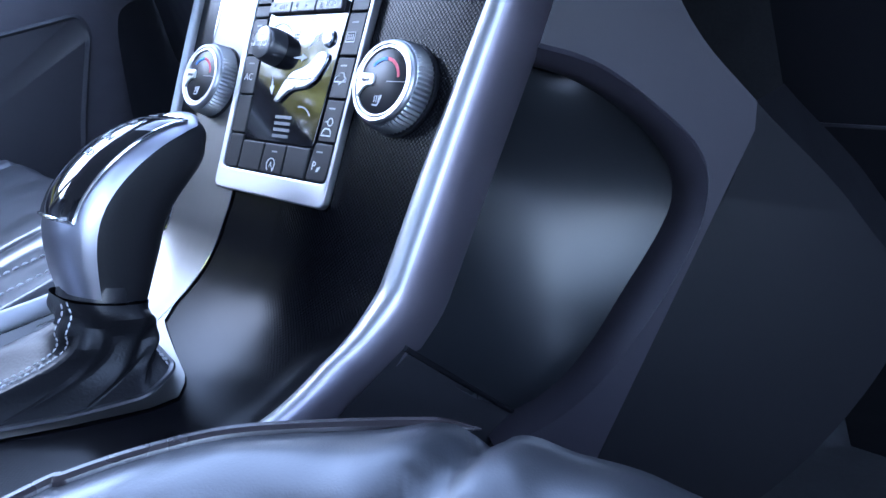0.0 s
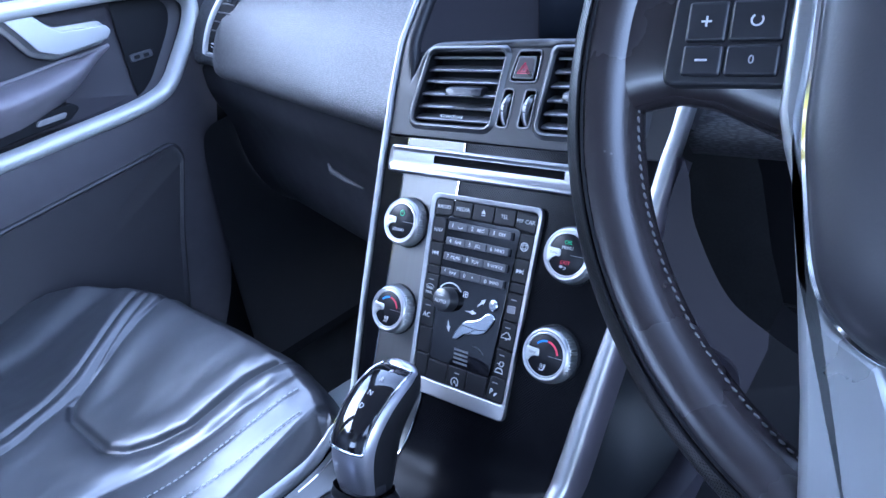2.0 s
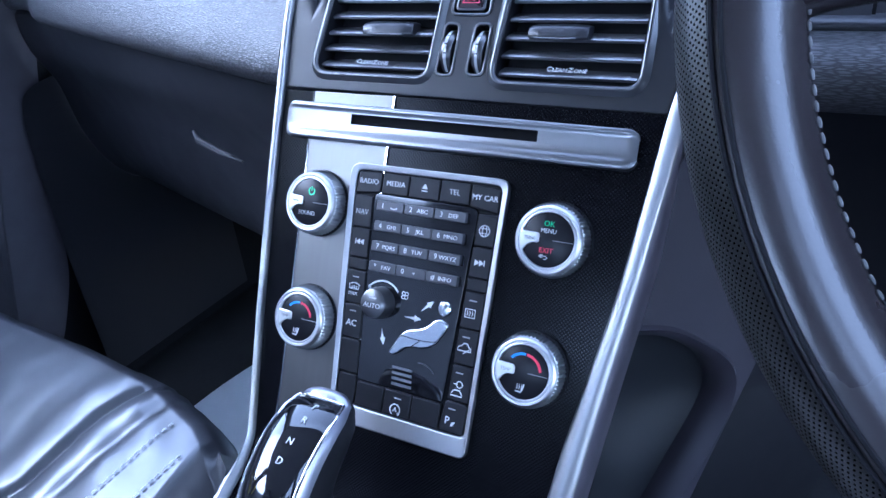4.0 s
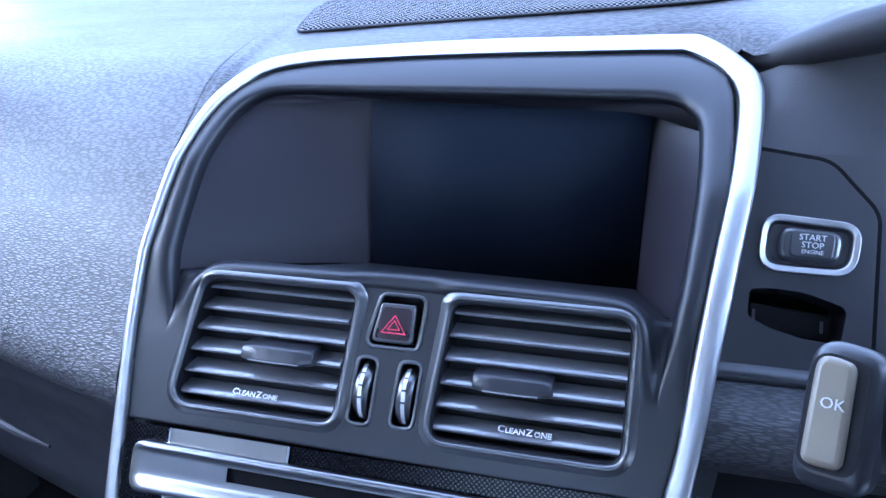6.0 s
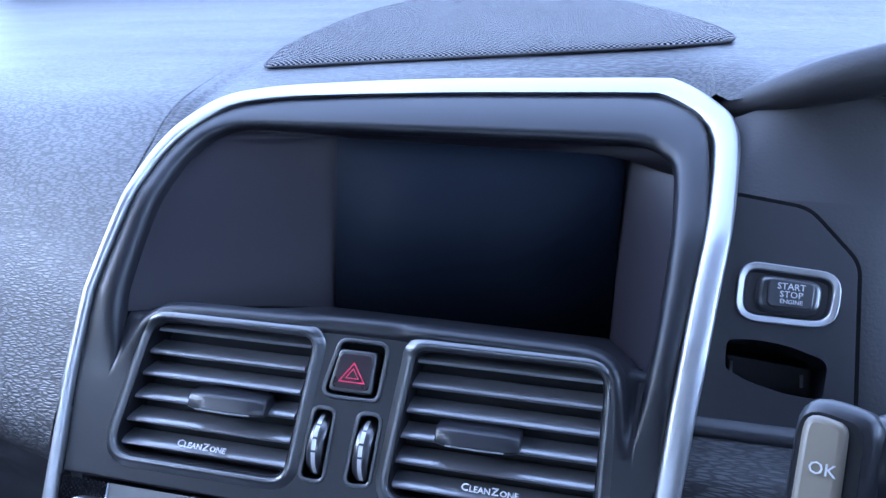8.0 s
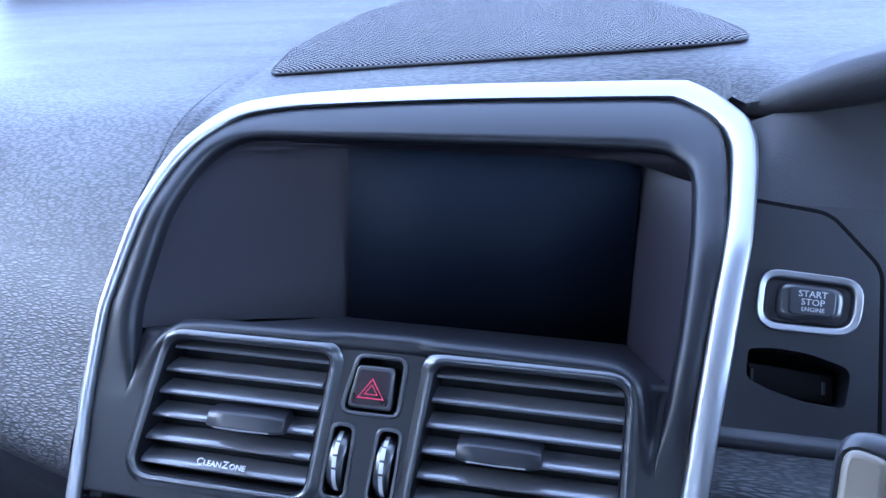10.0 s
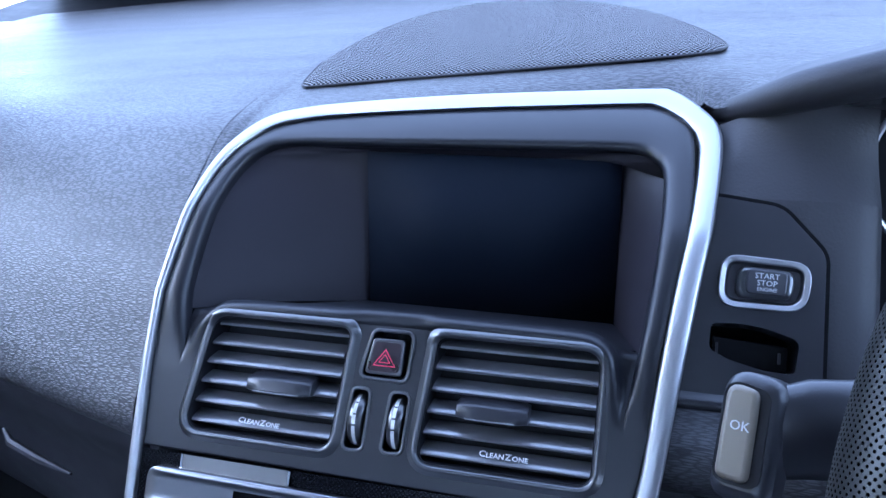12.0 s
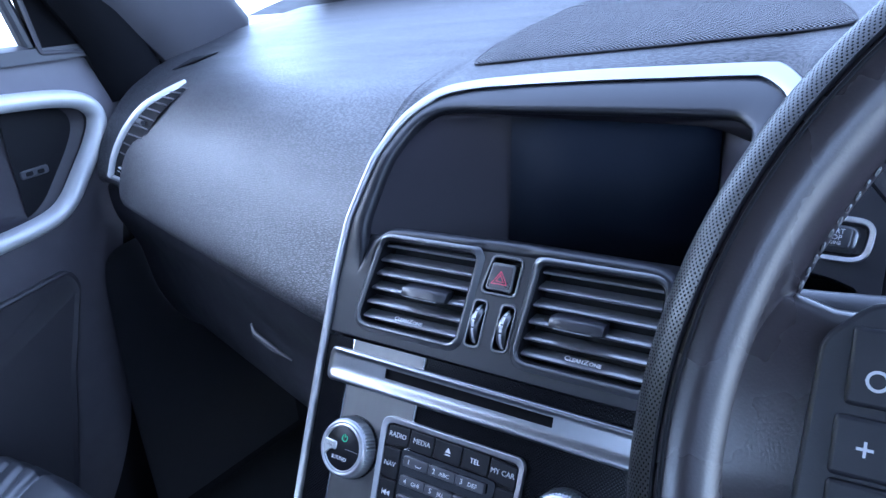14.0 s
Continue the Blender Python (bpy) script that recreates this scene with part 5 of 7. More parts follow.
o3 = o3[(o3[:, 0] < 0.1455) | (o3[:, 1] > 0.12)]
ker = np.ones(9) / 9
for col in (1, 2):
    o3[4:-4, col] = np.convolve(o3[:, col], ker, "valid")
xs = list(np.linspace(-0.69, -0.61, 8)) + list(np.linspace(-0.60, -0.1285, 32))
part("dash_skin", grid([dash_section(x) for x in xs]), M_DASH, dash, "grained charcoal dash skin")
tops = [top_section(x) for x in list(np.linspace(-0.1284, -0.09, 70)) + list(np.linspace(-0.088, 0.153, 40))]
for x in list(np.linspace(0.1545, 0.25, 18)) + list(np.linspace(0.27, 0.80, 16)):
    y0 = float(np.interp(x, [0.153, 0.157, 0.162, 0.173, 0.197, 0.235, 0.30, 0.44, 0.58], [0.1605, 0.1545, 0.150, 0.150, 0.134, 0.121, 0.111, 0.111, 0.133]))
    drop = max(0.0, top_z(x, y0) - 0.003 - float(np.interp(x, [0.153, 0.157, 0.162, 0.173, 0.197, 0.235, 0.30], [0.7735, 0.7715, 0.7705, 0.777, 0.789, 0.802, 0.82])))
    row = []
    for g in np.linspace(0, 1, 70):
        y = y0 + (0.735 - y0) * g ** 1.7
        row.append(Vector((x, y, min(top_z(x, y), 0.846) - 0.003 * ease(0.15, 0.20, x) - drop * math.exp(-(y - y0) / 0.016))))
    tops.append(row)
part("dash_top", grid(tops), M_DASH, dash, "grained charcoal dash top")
part("lower_lip", tube([dash_section(x)[3] + Vector((0, 0.002, -0.002)) for x in np.linspace(-0.69, -0.13, 40)], 0.0025, 8), M_PLASTIC, dash)
# lower dash and glovebox
rows = []
for x in np.linspace(-0.128, -0.70, 16):
    f = min(1, max(0, (-x - 0.125) / 0.545))
    y0 = 0.014 + 0.147 * f ** 1.05
    z0 = 0.610 + 0.018 * f
    rows.append([Vector((x, y, z)) for y, z in spline([(y0 + 0.04, z0 - 0.002), (y0 + 0.034, z0 - 0.012), (y0 + 0.038, z0 - 0.05), (y0 + 0.060, z0 - 0.10), (y0 + 0.075, z0 - 0.18), (y0 + 0.12, z0 - 0.25), (y0 + 0.22, z0 - 0.30), (0.62, 0.20), (0.66, 0.07)], 40)])
glove = thing("glovebox", "dark plastic glovebox and lower dash panel", "glovebox", at=(-0.4, 0.2, 0.3))
part("lid", grid(rows), M_GLOVE, glove)

# dash-top loudspeaker grille with a lip
grille = thing("speaker_grille", "oval dotted loudspeaker grille set into the dash top", "speaker", at=(0.04, 0.3, 0.79))
G = spline([(-0.099, 0.1940), (-0.060, 0.1985), (0.00, 0.2035), (0.06, 0.2085), (0.12, 0.2140), (0.155, 0.2195), (0.167, 0.2265), (0.1685, 0.243), (0.153, 0.286), (0.123, 0.343), (0.083, 0.393), (0.035, 0.426), (-0.018, 0.443), (-0.055, 0.434), (-0.084, 0.403), (-0.104, 0.358), (-0.114, 0.300), (-0.1155, 0.260), (-0.110, 0.222), (-0.1055, 0.202), (-0.099, 0.1940)], 160)[:-1]
gc = Vector((0.030, 0.31))
rows = []
for f, h in ((1.0, 0.0002), (0.993, 0.0014), (0.975, 0.0024), (0.94, 0.0030), (0.8, 0.0036), (0.6, 0.0040), (0.35, 0.0042), (0.0004, 0.0042)):
    rows.append([Vector((gc.x + (a - gc.x) * f, gc.y + (b - gc.y) * f, top_z(gc.x + (a - gc.x) * f, gc.y + (b - gc.y) * f) + h)) for a, b in G])
part("mesh_cover", grid(rows, close_v=True), M_MESH, grille, "perforated grey cover")
part("grille_lip", tube([Vector((a, b, top_z(a, b) + 0.0008)) for a, b in G], 0.0009, 8, closed=True), M_HOODTOP, grille)

# passenger-end air vent
ev = thing("side_vent", "dark slatted side air vent with a satin silver border", "air vent", at=(-0.65, 0.19, 0.66))
E_OUT = [Vector(p) + Vector((0.001, -0.0085, 0.001)) for p in spline([(-0.634, 0.153, 0.648), (-0.622, 0.158, 0.675), (-0.602, 0.166, 0.703), (-0.580, 0.180, 0.727), (-0.563, 0.200, 0.740), (-0.550, 0.225, 0.7495)], 40)]
E_INN = [Vector(p) + Vector((0.001, -0.0085, 0.001)) for p in spline([(-0.600, 0.146, 0.643), (-0.588, 0.150, 0.668), (-0.570, 0.159, 0.697), (-0.554, 0.174, 0.721), (-0.547, 0.197, 0.737), (-0.545, 0.224, 0.7485)], 40)]
near = Vector((0.87, -0.46, 0.15))
E_OUT = [p + near * 0.012 + Vector((0.010, 0.016, 0.002)) for p in E_OUT]
E_INN = [p + near * 0.027 + Vector((0.013, 0.020, 0.002)) for p in E_INN]
# near-black sheet ahead of the dash skin paints the shade of a deep pocket
part("vent_pocket_shade", grid([[p + near * 0.0005 for p in E_OUT], [p.lerp(q, 0.5) + near * 0.0055 for p, q in zip(E_OUT, E_INN)], [p + near * 0.0030 for p in E_INN]]), M_VOID, ev)
part("border", tube(E_OUT, 0.0058, 12), M_LOOP, ev, "satin silver border")
part("border", tube([E_OUT[0], E_OUT[0].lerp(E_INN[0], 0.5), E_INN[0]], 0.0035, 10), M_SILVER, ev)
part("vent_base", grid([[E_OUT[0], E_INN[0]], [E_OUT[7], E_INN[7]]]), M_SATIN, ev)
part("slide_knob", tube([E_OUT[4].lerp(E_INN[4], 0.45) + Vector((0, -0.002, 0)), E_OUT[4].lerp(E_INN[4], 0.75) + Vector((0, -0.003, 0))], 0.0035, 8), M_CHROME, ev)
for i in range(9, 38, 3):
    a, b = E_OUT[i], E_INN[i]
    rows = []
    for dy, dz in ((0.0, -0.0006), (-0.0030, -0.0012), (-0.0030, 0.0004), (0.0, 0.0012)):
        rows.append([a.lerp(b, f) + near * (0.0014 - dy * 0.5 + 0.005 * math.sin(math.pi * f) + 0.0025 * f) + Vector((0, 0, dz)) for f in (0, 0.2, 0.4, 0.6, 0.8, 0.97)])
    part("slat", grid(rows, close_u=True), M_GREYPL, ev)
part("vent_toggle", tube([E_OUT[20].lerp(E_INN[20], 0.35) + Vector((0, -0.004, 0)), E_OUT[20].lerp(E_INN[20], 0.7) + Vector((0, -0.005, 0))], 0.003, 8), M_GREYPL, ev)

part("demister_slot", tube([Vector((-0.600, 0.262, 0.7655)), Vector((-0.585, 0.285, 0.7735)), Vector((-0.568, 0.312, 0.7800))], [0.001, 0.0065, 0.001], 10, flat=0.6), M_DARK, ev)

# ---------------------------------------------------------------- start button pod and driver's instrument hood
pod = thing("start_button_pod", "satin black pod with a silver-ringed engine start button", "switch pod", at=on_face(180, 48, -40))
PO = rounded([(146, 46), (212, 44), (212, 146), (192, 168), (160, 172.5)], [2, 6, 14, 16, 4], 6)
PK = rounded([(161.5, 97.0), (171, 92.5), (185, 89.0), (200.0, 88.0), (202.0, 104.0), (186, 109.0), (172, 110.2), (162, 109.0)], [4, 20, 20, 3, 5, 40, 30, 3], 5)
BT = rounded([(165.5, 119.5), (202.5, 119.0), (204.5, 139.5), (167, 142)], [8, 9, 7, 7], 6)
part("pod_face", plate(PO, [PK, BT], -31.0, FACE, 26), M_POD, pod, smooth=False, bevel=0.0012)
part("pod_step", ring_slab(inset(PO, -1.9), inset(PO, -0.1), -44, -31.6, FACE), M_VOID, pod, "dark joint round the pod")
part("key_slot", slab(inset(PK, -0.6), -62, -60, FACE), M_VOID, pod, smooth=False)
part("key_slot_flap", slab(rounded([(164.5, 91), (199.5, 88), (199.5, 101), (164.5, 104)], 1, 3), -48, -46, FACE), M_DARK, pod, "black spring flap", bevel=0.0006)
for uu in (166.5, 195.5):
    part("flap_pin", slab(rounded([(uu - 0.6, 95.5 - (uu - 166) * 0.1), (uu + 0.6, 95.5 - (uu - 166) * 0.1), (uu + 0.6, 101 - (uu - 166) * 0.1), (uu - 0.6, 101 - (uu - 166) * 0.1)], 0.3, 2), -46, -44.8, FACE), M_GREYPL, pod)
part("button_ring", ring_slab(inset(BT, -1.8), inset(BT, 1.3), -31.5, -29.0, FACE, w1_in=-30.0), M_SILVER, pod, "satin silver ring", bevel=0.0007)
part("button_well", ring_slab(inset(BT, 1.4), inset(BT, 5.0), -40, -30.6, FACE, w1_in=-36), M_SATIN, pod)
sb = part("start_button", slab(rounded([(172, 122.6), (197.5, 122.4), (199, 136.8), (173, 138.4)], 5.5, 6), -40, -29.2, FACE), M_SATIN, pod, "black start stop button", bevel=0.0022)
part("button_cap", slab(rounded([(176.5, 124.6), (194.5, 124.2), (195.5, 135.8), (177, 137)], 3.0, 5), -30, -28.4, FACE), M_KEY, sb, bevel=0.0008)
for word, v, s in (("START", 133.4, 2.7), ("STOP", 130.0, 2.7), ("ENGINE", 127.0, 1.8)):
    letters(word, s, FT(186.0, v, -28.2) @ Euler((0, 0, radians(-2))).to_matrix().to_4x4(), M_WHITE, sb)

binn = thing("instrument_hood", "charcoal instrument hood arching over the dark gauges", "instrument hood", at=(0.36, 0.15, 0.7))
lip = spline([(0.158, 0.176, 0.767), (0.173, 0.154, 0.774), (0.197, 0.133, 0.7855), (0.235, 0.121, 0.797), (0.30, 0.111, 0.813), (0.36, 0.107, 0.818), (0.44, 0.111, 0.812), (0.52, 0.117, 0.798), (0.58, 0.13, 0.75)], 60)
part("hood_lip", tube([Vector(p) for p in lip], [float(r) for r in np.interp(lip[:, 0], [0.158, 0.175, 0.20, 0.25], [0.0050, 0.0085, 0.0115, 0.013])], 16, flat=0.9), M_HOODTOP, binn)
part("hood_top", grid([[Vector(p) + Vector((0, 0.002, 0.0085 * ease(0.155, 0.22, p[0]))) for p in lip], [Vector((p[0], p[1] + 0.06, min(p[2] + 0.004, top_z(p[0], p[1] + 0.06) + 0.004 + 0.03 * ease(0.2, 0.32, p[0])))) for p in lip], [Vector((p[0], 0.40, min(p[2] - 0.02, 0.805))) for p in lip]]), M_HOODTOP, binn)
part("hood_underside", grid([[Vector(p) + Vector((0, 0.0, -0.005)) for p in lip], [Vector((p[0], 0.215, p[2] - 0.012)) for p in lip]]), M_RECESS, binn)
part("gauge_panel", grid([[Vector((x, 0.205, 0.60)) for x in np.linspace(0.20, 0.58, 12)], [Vector((x, 0.205, float(np.interp(x, lip[:, 0], lip[:, 2])) - 0.012)) for x in np.linspace(0.20, 0.58, 12)]]), M_DARK, binn)
edge_r = np.array([(40, 143), (80, 148), (119, 153.5), (160, 160), (197, 163.5), (204, 163)])
rows = []
for v in list(np.linspace(40, 86, 6)) + [87.5, 88.0, 98.0, 109.5, 110.0] + list(np.linspace(114, 172, 12)):
    u0, fd = float(np.interp(v, edge_r[:, 0], edge_r[:, 1])), face_depth(v)
    deep = min(-32.2, fd - 8)
    back = -66.0 if 87.8 < v < 109.8 else deep
    rows.append([on_face(u0 - 1.5, v, fd - 5), on_face(u0 + 0.5, v, fd - 8), on_face(u0 + 2.0, v, deep), on_face(max(u0 + 3, 160.0), v, deep), on_face(max(u0 + 4, 160.5), v, back), on_face(203.0, v, back), on_face(203.5, v, deep), on_face(216, v, deep - 1), on_face(226, v, deep - 2), on_face(234, v, deep - 5), on_face(238, v, deep - 10), on_face(240, v, deep - 40)])
part("hood_cheek", grid(rows), M_HOODTOP, binn)
# the cheek goes on up to the hood's lip
lo_row, hi_row = rows[-1][2:-1], []
lx = [p[0] for p in lip]
for k in range(len(lo_row)):
    x = 0.1635 + (0.232 - 0.1635) * k / (len(lo_row) - 1)
    hi_row.append(Vector((x, float(np.interp(x, lx, lip[:, 1])) + 0.003, float(np.interp(x, lx, lip[:, 2])) - 0.003)))
rows = []
for g in np.linspace(0, 1, 13):
    v = 172 + 44 * g
    e = surf(float(np.interp(v, [172, 197, 212, 226], [161.5, 164, 163, 158])), v, -8 + 3 * g)
    row = []
    for k, (p, q) in enumerate(zip(lo_row, hi_row)):
        f = k / (len(lo_row) - 1)
        pt = p.lerp(q, g) + Vector((0, 0.010 * math.sin(math.pi * g) * f, 0))
        row.append(pt + (e - lo_row[0].lerp(hi_row[0], g)) * (1 - f) ** 4)
    rows.append(row)
part("hood_cheek", grid(rows), M_HOODTOP, binn)
for cx in (0.30, 0.43):
    part("gauge_ring", tube([Vector((cx + 0.052 * math.cos(t), 0.196, 0.735 + 0.052 * math.sin(t))) for t in np.linspace(0, 2 * math.pi, 40, endpoint=False)], 0.002, 8, closed=True, up=(0, 1, 0)), M_SILVER, binn)
low = thing("driver_dash_roll", "padded grained leather roll below the start button", "dash roll", at=(0.45, 0.06, 0.62))
rows = []
for x in np.linspace(0.139, 0.76, 24):
    o = 0.0
    rows.append([Vector((x, y, z)) for y, z in spline([(0.085, 0.650), (0.050, 0.6445), (0.036, 0.638), (0.030, 0.628), (0.032, 0.618), (0.045, 0.608), (0.085, 0.604)], 20)])
part("roll_skin", grid(rows), M_DASH, low)
part("ledge", grid([[Vector((x, y, z)) for y, z in spline([(0.110, 0.655), (0.072, 0.6535), (0.060, 0.651), (0.057, 0.6465), (0.062, 0.638)], 14)] for x in np.linspace(0.141, 0.76, 16)]), M_POD, low, "smooth ledge above the roll")

# ---------------------------------------------------------------- steering wheel and stalk
WC = Vector((0.36, -0.1386, 0.7167))
W_N = Vector((0.0363, -0.8920, 0.4506)).normalized()
W_X = Vector((0.99917, 0.04069, 0.0))
W_Y = W_N.cross(W_X).normalized()
WM = Matrix((W_X, W_Y, W_N)).transposed().to_4x4()
WM.translation = WC
RIM = 0.1784
wheel = thing("steering_wheel", "black leather steering wheel with grey stitching and silver spokes", "steering wheel", at=WC)


def rim_pt(t, q, r=0.0158, depth=1.08):
    """A place on the rim: t round the wheel, q round its section (0 outwards, 90 to the driver)."""
    c, s = math.cos(radians(q)), math.sin(radians(q))
    rad = RIM + r * c
    return WM @ Vector((rad * math.cos(t), rad * math.sin(t), r * depth * s))


ths = np.linspace(0, 2 * math.pi, 120, endpoint=False)
part("rim_leather", grid([[rim_pt(t, q) for q in np.linspace(-110, 260, 30)][:-1] for t in ths], close_u=True, close_v=True), M_RIM, wheel, "smooth black leather rim")
grip_t, grip_q = np.linspace(radians(90), radians(290), 90), np.linspace(-70, 66, 14)
bm = grid([[rim_pt(t, q, 0.0163) for q in grip_q] for t in grip_t])
lay = bm.loops.layers.uv.new("sheet")
bm.verts.index_update()
for f in bm.faces:
    for lp in f.loops:
        i, j = divmod(lp.vert.index, len(grip_q))
        lp[lay].uv = (RIM * grip_t[i], radians(grip_q[j]) * 0.0163)
part("rim_grip", bm, M_PERF, wheel, "perforated leather grip")
for q in (69, 78):
    part("rim_seam", tube([rim_pt(t, q, 0.0163) for t in ths], 0.0007, 6, closed=True, up=W_N), M_DARK, wheel)
bm = bmesh.new()
for i in range(260):
    t0 = 2 * math.pi * i / 260
    a, b = rim_pt(t0, 166, 0.0161), rim_pt(t0 + 0.0150, 168.5, 0.0161)
    tube([a, a.lerp(b, 0.3) + W_N * 0.0004, a.lerp(b, 0.7) + W_N * 0.0004, b], [0.0003, 0.0005, 0.0005, 0.0003], 6, bm, up=W_N)
part("rim_stitching", bm, M_THREAD, wheel, "pale grey running stitches")


def on_wheel(poly, z0, z1, name, mat, parent, bevel=0.0, label=""):
    return part(name, slab(poly, z0, z1, WM), mat, parent, label, smooth=True, bevel=bevel)


# side spokes in leather
for s in (-1, 1):
    sec = [(-176, 58, -26), (-168, 52, -24), (-156, 47, -20), (-146, 44, -18), (-130, 44, -20), (-105, 46, -30), (-85, 50, -42)]
    rows = []
    for x, hi, lo in sec:
        ring = []
        for t in np.linspace(0, 2 * math.pi, 24, endpoint=False):
            c, q = math.cos(t), math.sin(t)
            c = math.copysign(abs(c) ** 0.6, c)
            ring.append(WM @ Vector((s * -x / 1000 * -1, ((hi + lo) / 2 + (hi - lo) / 2 * c) / 1000, (1 + 11 * math.copysign(abs(q) ** 0.7, q)) / 1000)))
        rows.append(ring)
    part("spoke", grid(rows, close_v=True, caps=True), M_RIM, wheel)
    pad_poly = rounded([(s * -150, -13), (s * -104, -13), (s * -104, 47), (s * -137, 47), (s * -148, 36)], [5, 3, 3, 10, 10], 5)
    sp = on_wheel(pad_poly, 4, 14.5, "switch_pad", M_POD, wheel, 0.0015, "black thumb switch pad")
    for r, (lo, hi) in enumerate(((-9.5, 2.0), (3.0, 18.0), (20.5, 40.0))):
        for c, (xa, xb) in enumerate(((-142.5, -127.5), (-126.5, -107.5))):
            if r == 2 and c == 0:
                xa = -141
            bt = on_wheel(rounded([(s * xa, lo), (s * xb, lo), (s * xb, hi), (s * xa, hi)], 1.6, 4), 13, 16.2, "switch_button", M_POD, sp, 0.0012)
            if s == 1:
                cx, cy = (xa + xb) / 2, (lo + hi) / 2
                if (r, c) == (1, 0):
                    on_wheel([(cx - 1.9, cy - 0.35), (cx + 1.9, cy - 0.35), (cx + 1.9, cy + 0.35), (cx - 1.9, cy + 0.35)], 16.1, 16.5, "plus_mark", M_WHITE, bt)
                    on_wheel([(cx - 0.35, cy - 1.9), (cx + 0.35, cy - 1.9), (cx + 0.35, cy + 1.9), (cx - 0.35, cy + 1.9)], 16.1, 16.55, "plus_mark", M_WHITE, bt)
                elif (r, c) == (0, 0):
                    on_wheel([(cx - 2.2, cy - 0.4), (cx + 2.2, cy - 0.4), (cx + 2.2, cy + 0.4), (cx - 2.2, cy + 0.4)], 16.1, 16.5, "minus_mark", M_WHITE, bt)
                elif (r, c) == (0, 1):
                    letters("0", 3.2, WM @ Matrix.Translation((cx / 1000, cy / 1000, 0.0163)), M_WHITE, bt)
                elif (r, c) == (1, 1):
                    part("resume_mark", line_on(arc(cx, cy, 2.0, 120, 400, 16), 0.7, 16.1, WM), M_WHITE, bt)
                else:
                    part("ring_mark", line_on(arc(cx, cy - 3, 2.3, 0, 340, 16), 0.8, 16.1, WM, closed=True), M_WHITE, bt)
    # lower silver arms
    arm = [(-106, 44), (-106, 5), (-105, -22), (-101.5, -34), (-97, -46), (-90, -80), (-83, -118), (-80, -140), (-77, -164), (-56, -172), (-50, -150), (-52, -120), (-60, -101), (-76, -92), (-86, -76), (-92, -50), (-96, -25), (-95.5, 0), (-97, 44)]
    poly = [(s * x, y) for x, y in arm]
    on_wheel(poly, 0, 18, "silver_arm", M_ARM, wheel, 0.0035, "satin silver spoke arm")
hub = [(-98, 46), (-96, 0), (-95, -27), (-91, -50), (-84, -78), (-74, -92), (-58, -101), (-25, -106), (25, -106), (58, -101), (74, -92), (84, -78), (91, -50), (95, -27), (99, 0), (101, 46), (85, 66), (40, 76), (-40, 76), (-85, 66)]
hubs = [tuple(p) for p in spline(hub + hub[:1], 80)[:-1]]
rows = []
for d, z in ((0, 6), (0.5, 18), (3, 24), (8, 28), (20, 32), (45, 35)):
    k = 1 - d / 110
    rows.append([WM @ Vector((x / 1000 * k, (y + 12) / 1000 * k - 0.012, z / 1000)) for x, y in hubs])
part("airbag_cover", grid(rows, close_v=True, caps=True), M_PLUM, wheel, "grained charcoal airbag cover")
part("airbag_trim", tube([WM @ Vector((x / 1000 * 0.995, y / 1000 * 0.995, 0.0185)) for x, y in hubs], 0.0018, 8, closed=True, up=W_N), M_CHROME, wheel)
part("column_shroud", tube([WC - W_N * 0.004, WC - W_N * 0.06, WC - W_N * 0.16, WC - W_N * 0.26], [0.055, 0.062, 0.07, 0.07], 28, up=(0, 1, 0)), M_PLASTIC, wheel)

stalk = thing("indicator_stalk", "grey-faced indicator stalk end with a white OK mark", "stalk", at=(0.157, -0.079, 0.72))
sx = Vector((0.83, -0.555, -0.06)).normalized()
sn = sx.cross(Vector((0.22, 0.40, 0.89))).normalized()
ST = Matrix((sx, sn.cross(sx), sn)).transposed().to_4x4()
ST = ST @ Matrix.Rotation(radians(13), 4, "Z")
ST.translation = Vector((0.1574, -0.0785, 0.7234)) - sn * 0.0076
part("stalk_head", slab(rounded([(-8.2, -21.0), (9.0, -21.0), (10.0, 14.0), (-7.8, 16.5)], [6, 6, 7, 8], 6), -11, 5.2, ST), M_POD, stalk, bevel=0.004)
part("face_groove", slab(rounded([(-6.6, -16.2), (6.8, -16.2), (6.6, 10.8), (-6.4, 12.8)], [4, 4, 4, 5], 5), 4, 5.6, ST), M_DARK, stalk)
part("stalk_face", slab(rounded([(-5.6, -15.2), (4.0, -15.2), (3.8, 10.4), (-5.4, 12.0)], [3, 3, 3, 4], 5), 4, 7.4, ST), M_BEIGE, stalk, "warm grey button face", bevel=0.0022)
letters("OK", 2.7, ST @ Matrix.Translation((0, 0, 0.0076)), M_WHITE, stalk)
part("stalk_arm", tube([ST @ Vector((0.002, -0.002, -0.006)), Vector((0.176, -0.070, 0.7195)), Vector((0.215, -0.058, 0.716)), Vector((0.26, -0.040, 0.712)), Vector((0.33, -0.02, 0.705))], [0.0088, 0.0098, 0.0105, 0.011, 0.014], 20, flat=1.55), M_POD, stalk)
for x0 in (0.196, 0.211):
    part("stalk_mark", tube([Vector((x0 + 0.0032 * math.cos(t), -0.0745 + (x0 - 0.196) * 0.4, 0.7225 + 0.0024 * math.sin(t))) for t in np.linspace(0, 6.0, 14)], 0.0005, 6, up=(0, 1, 0)), M_WHITE, stalk)


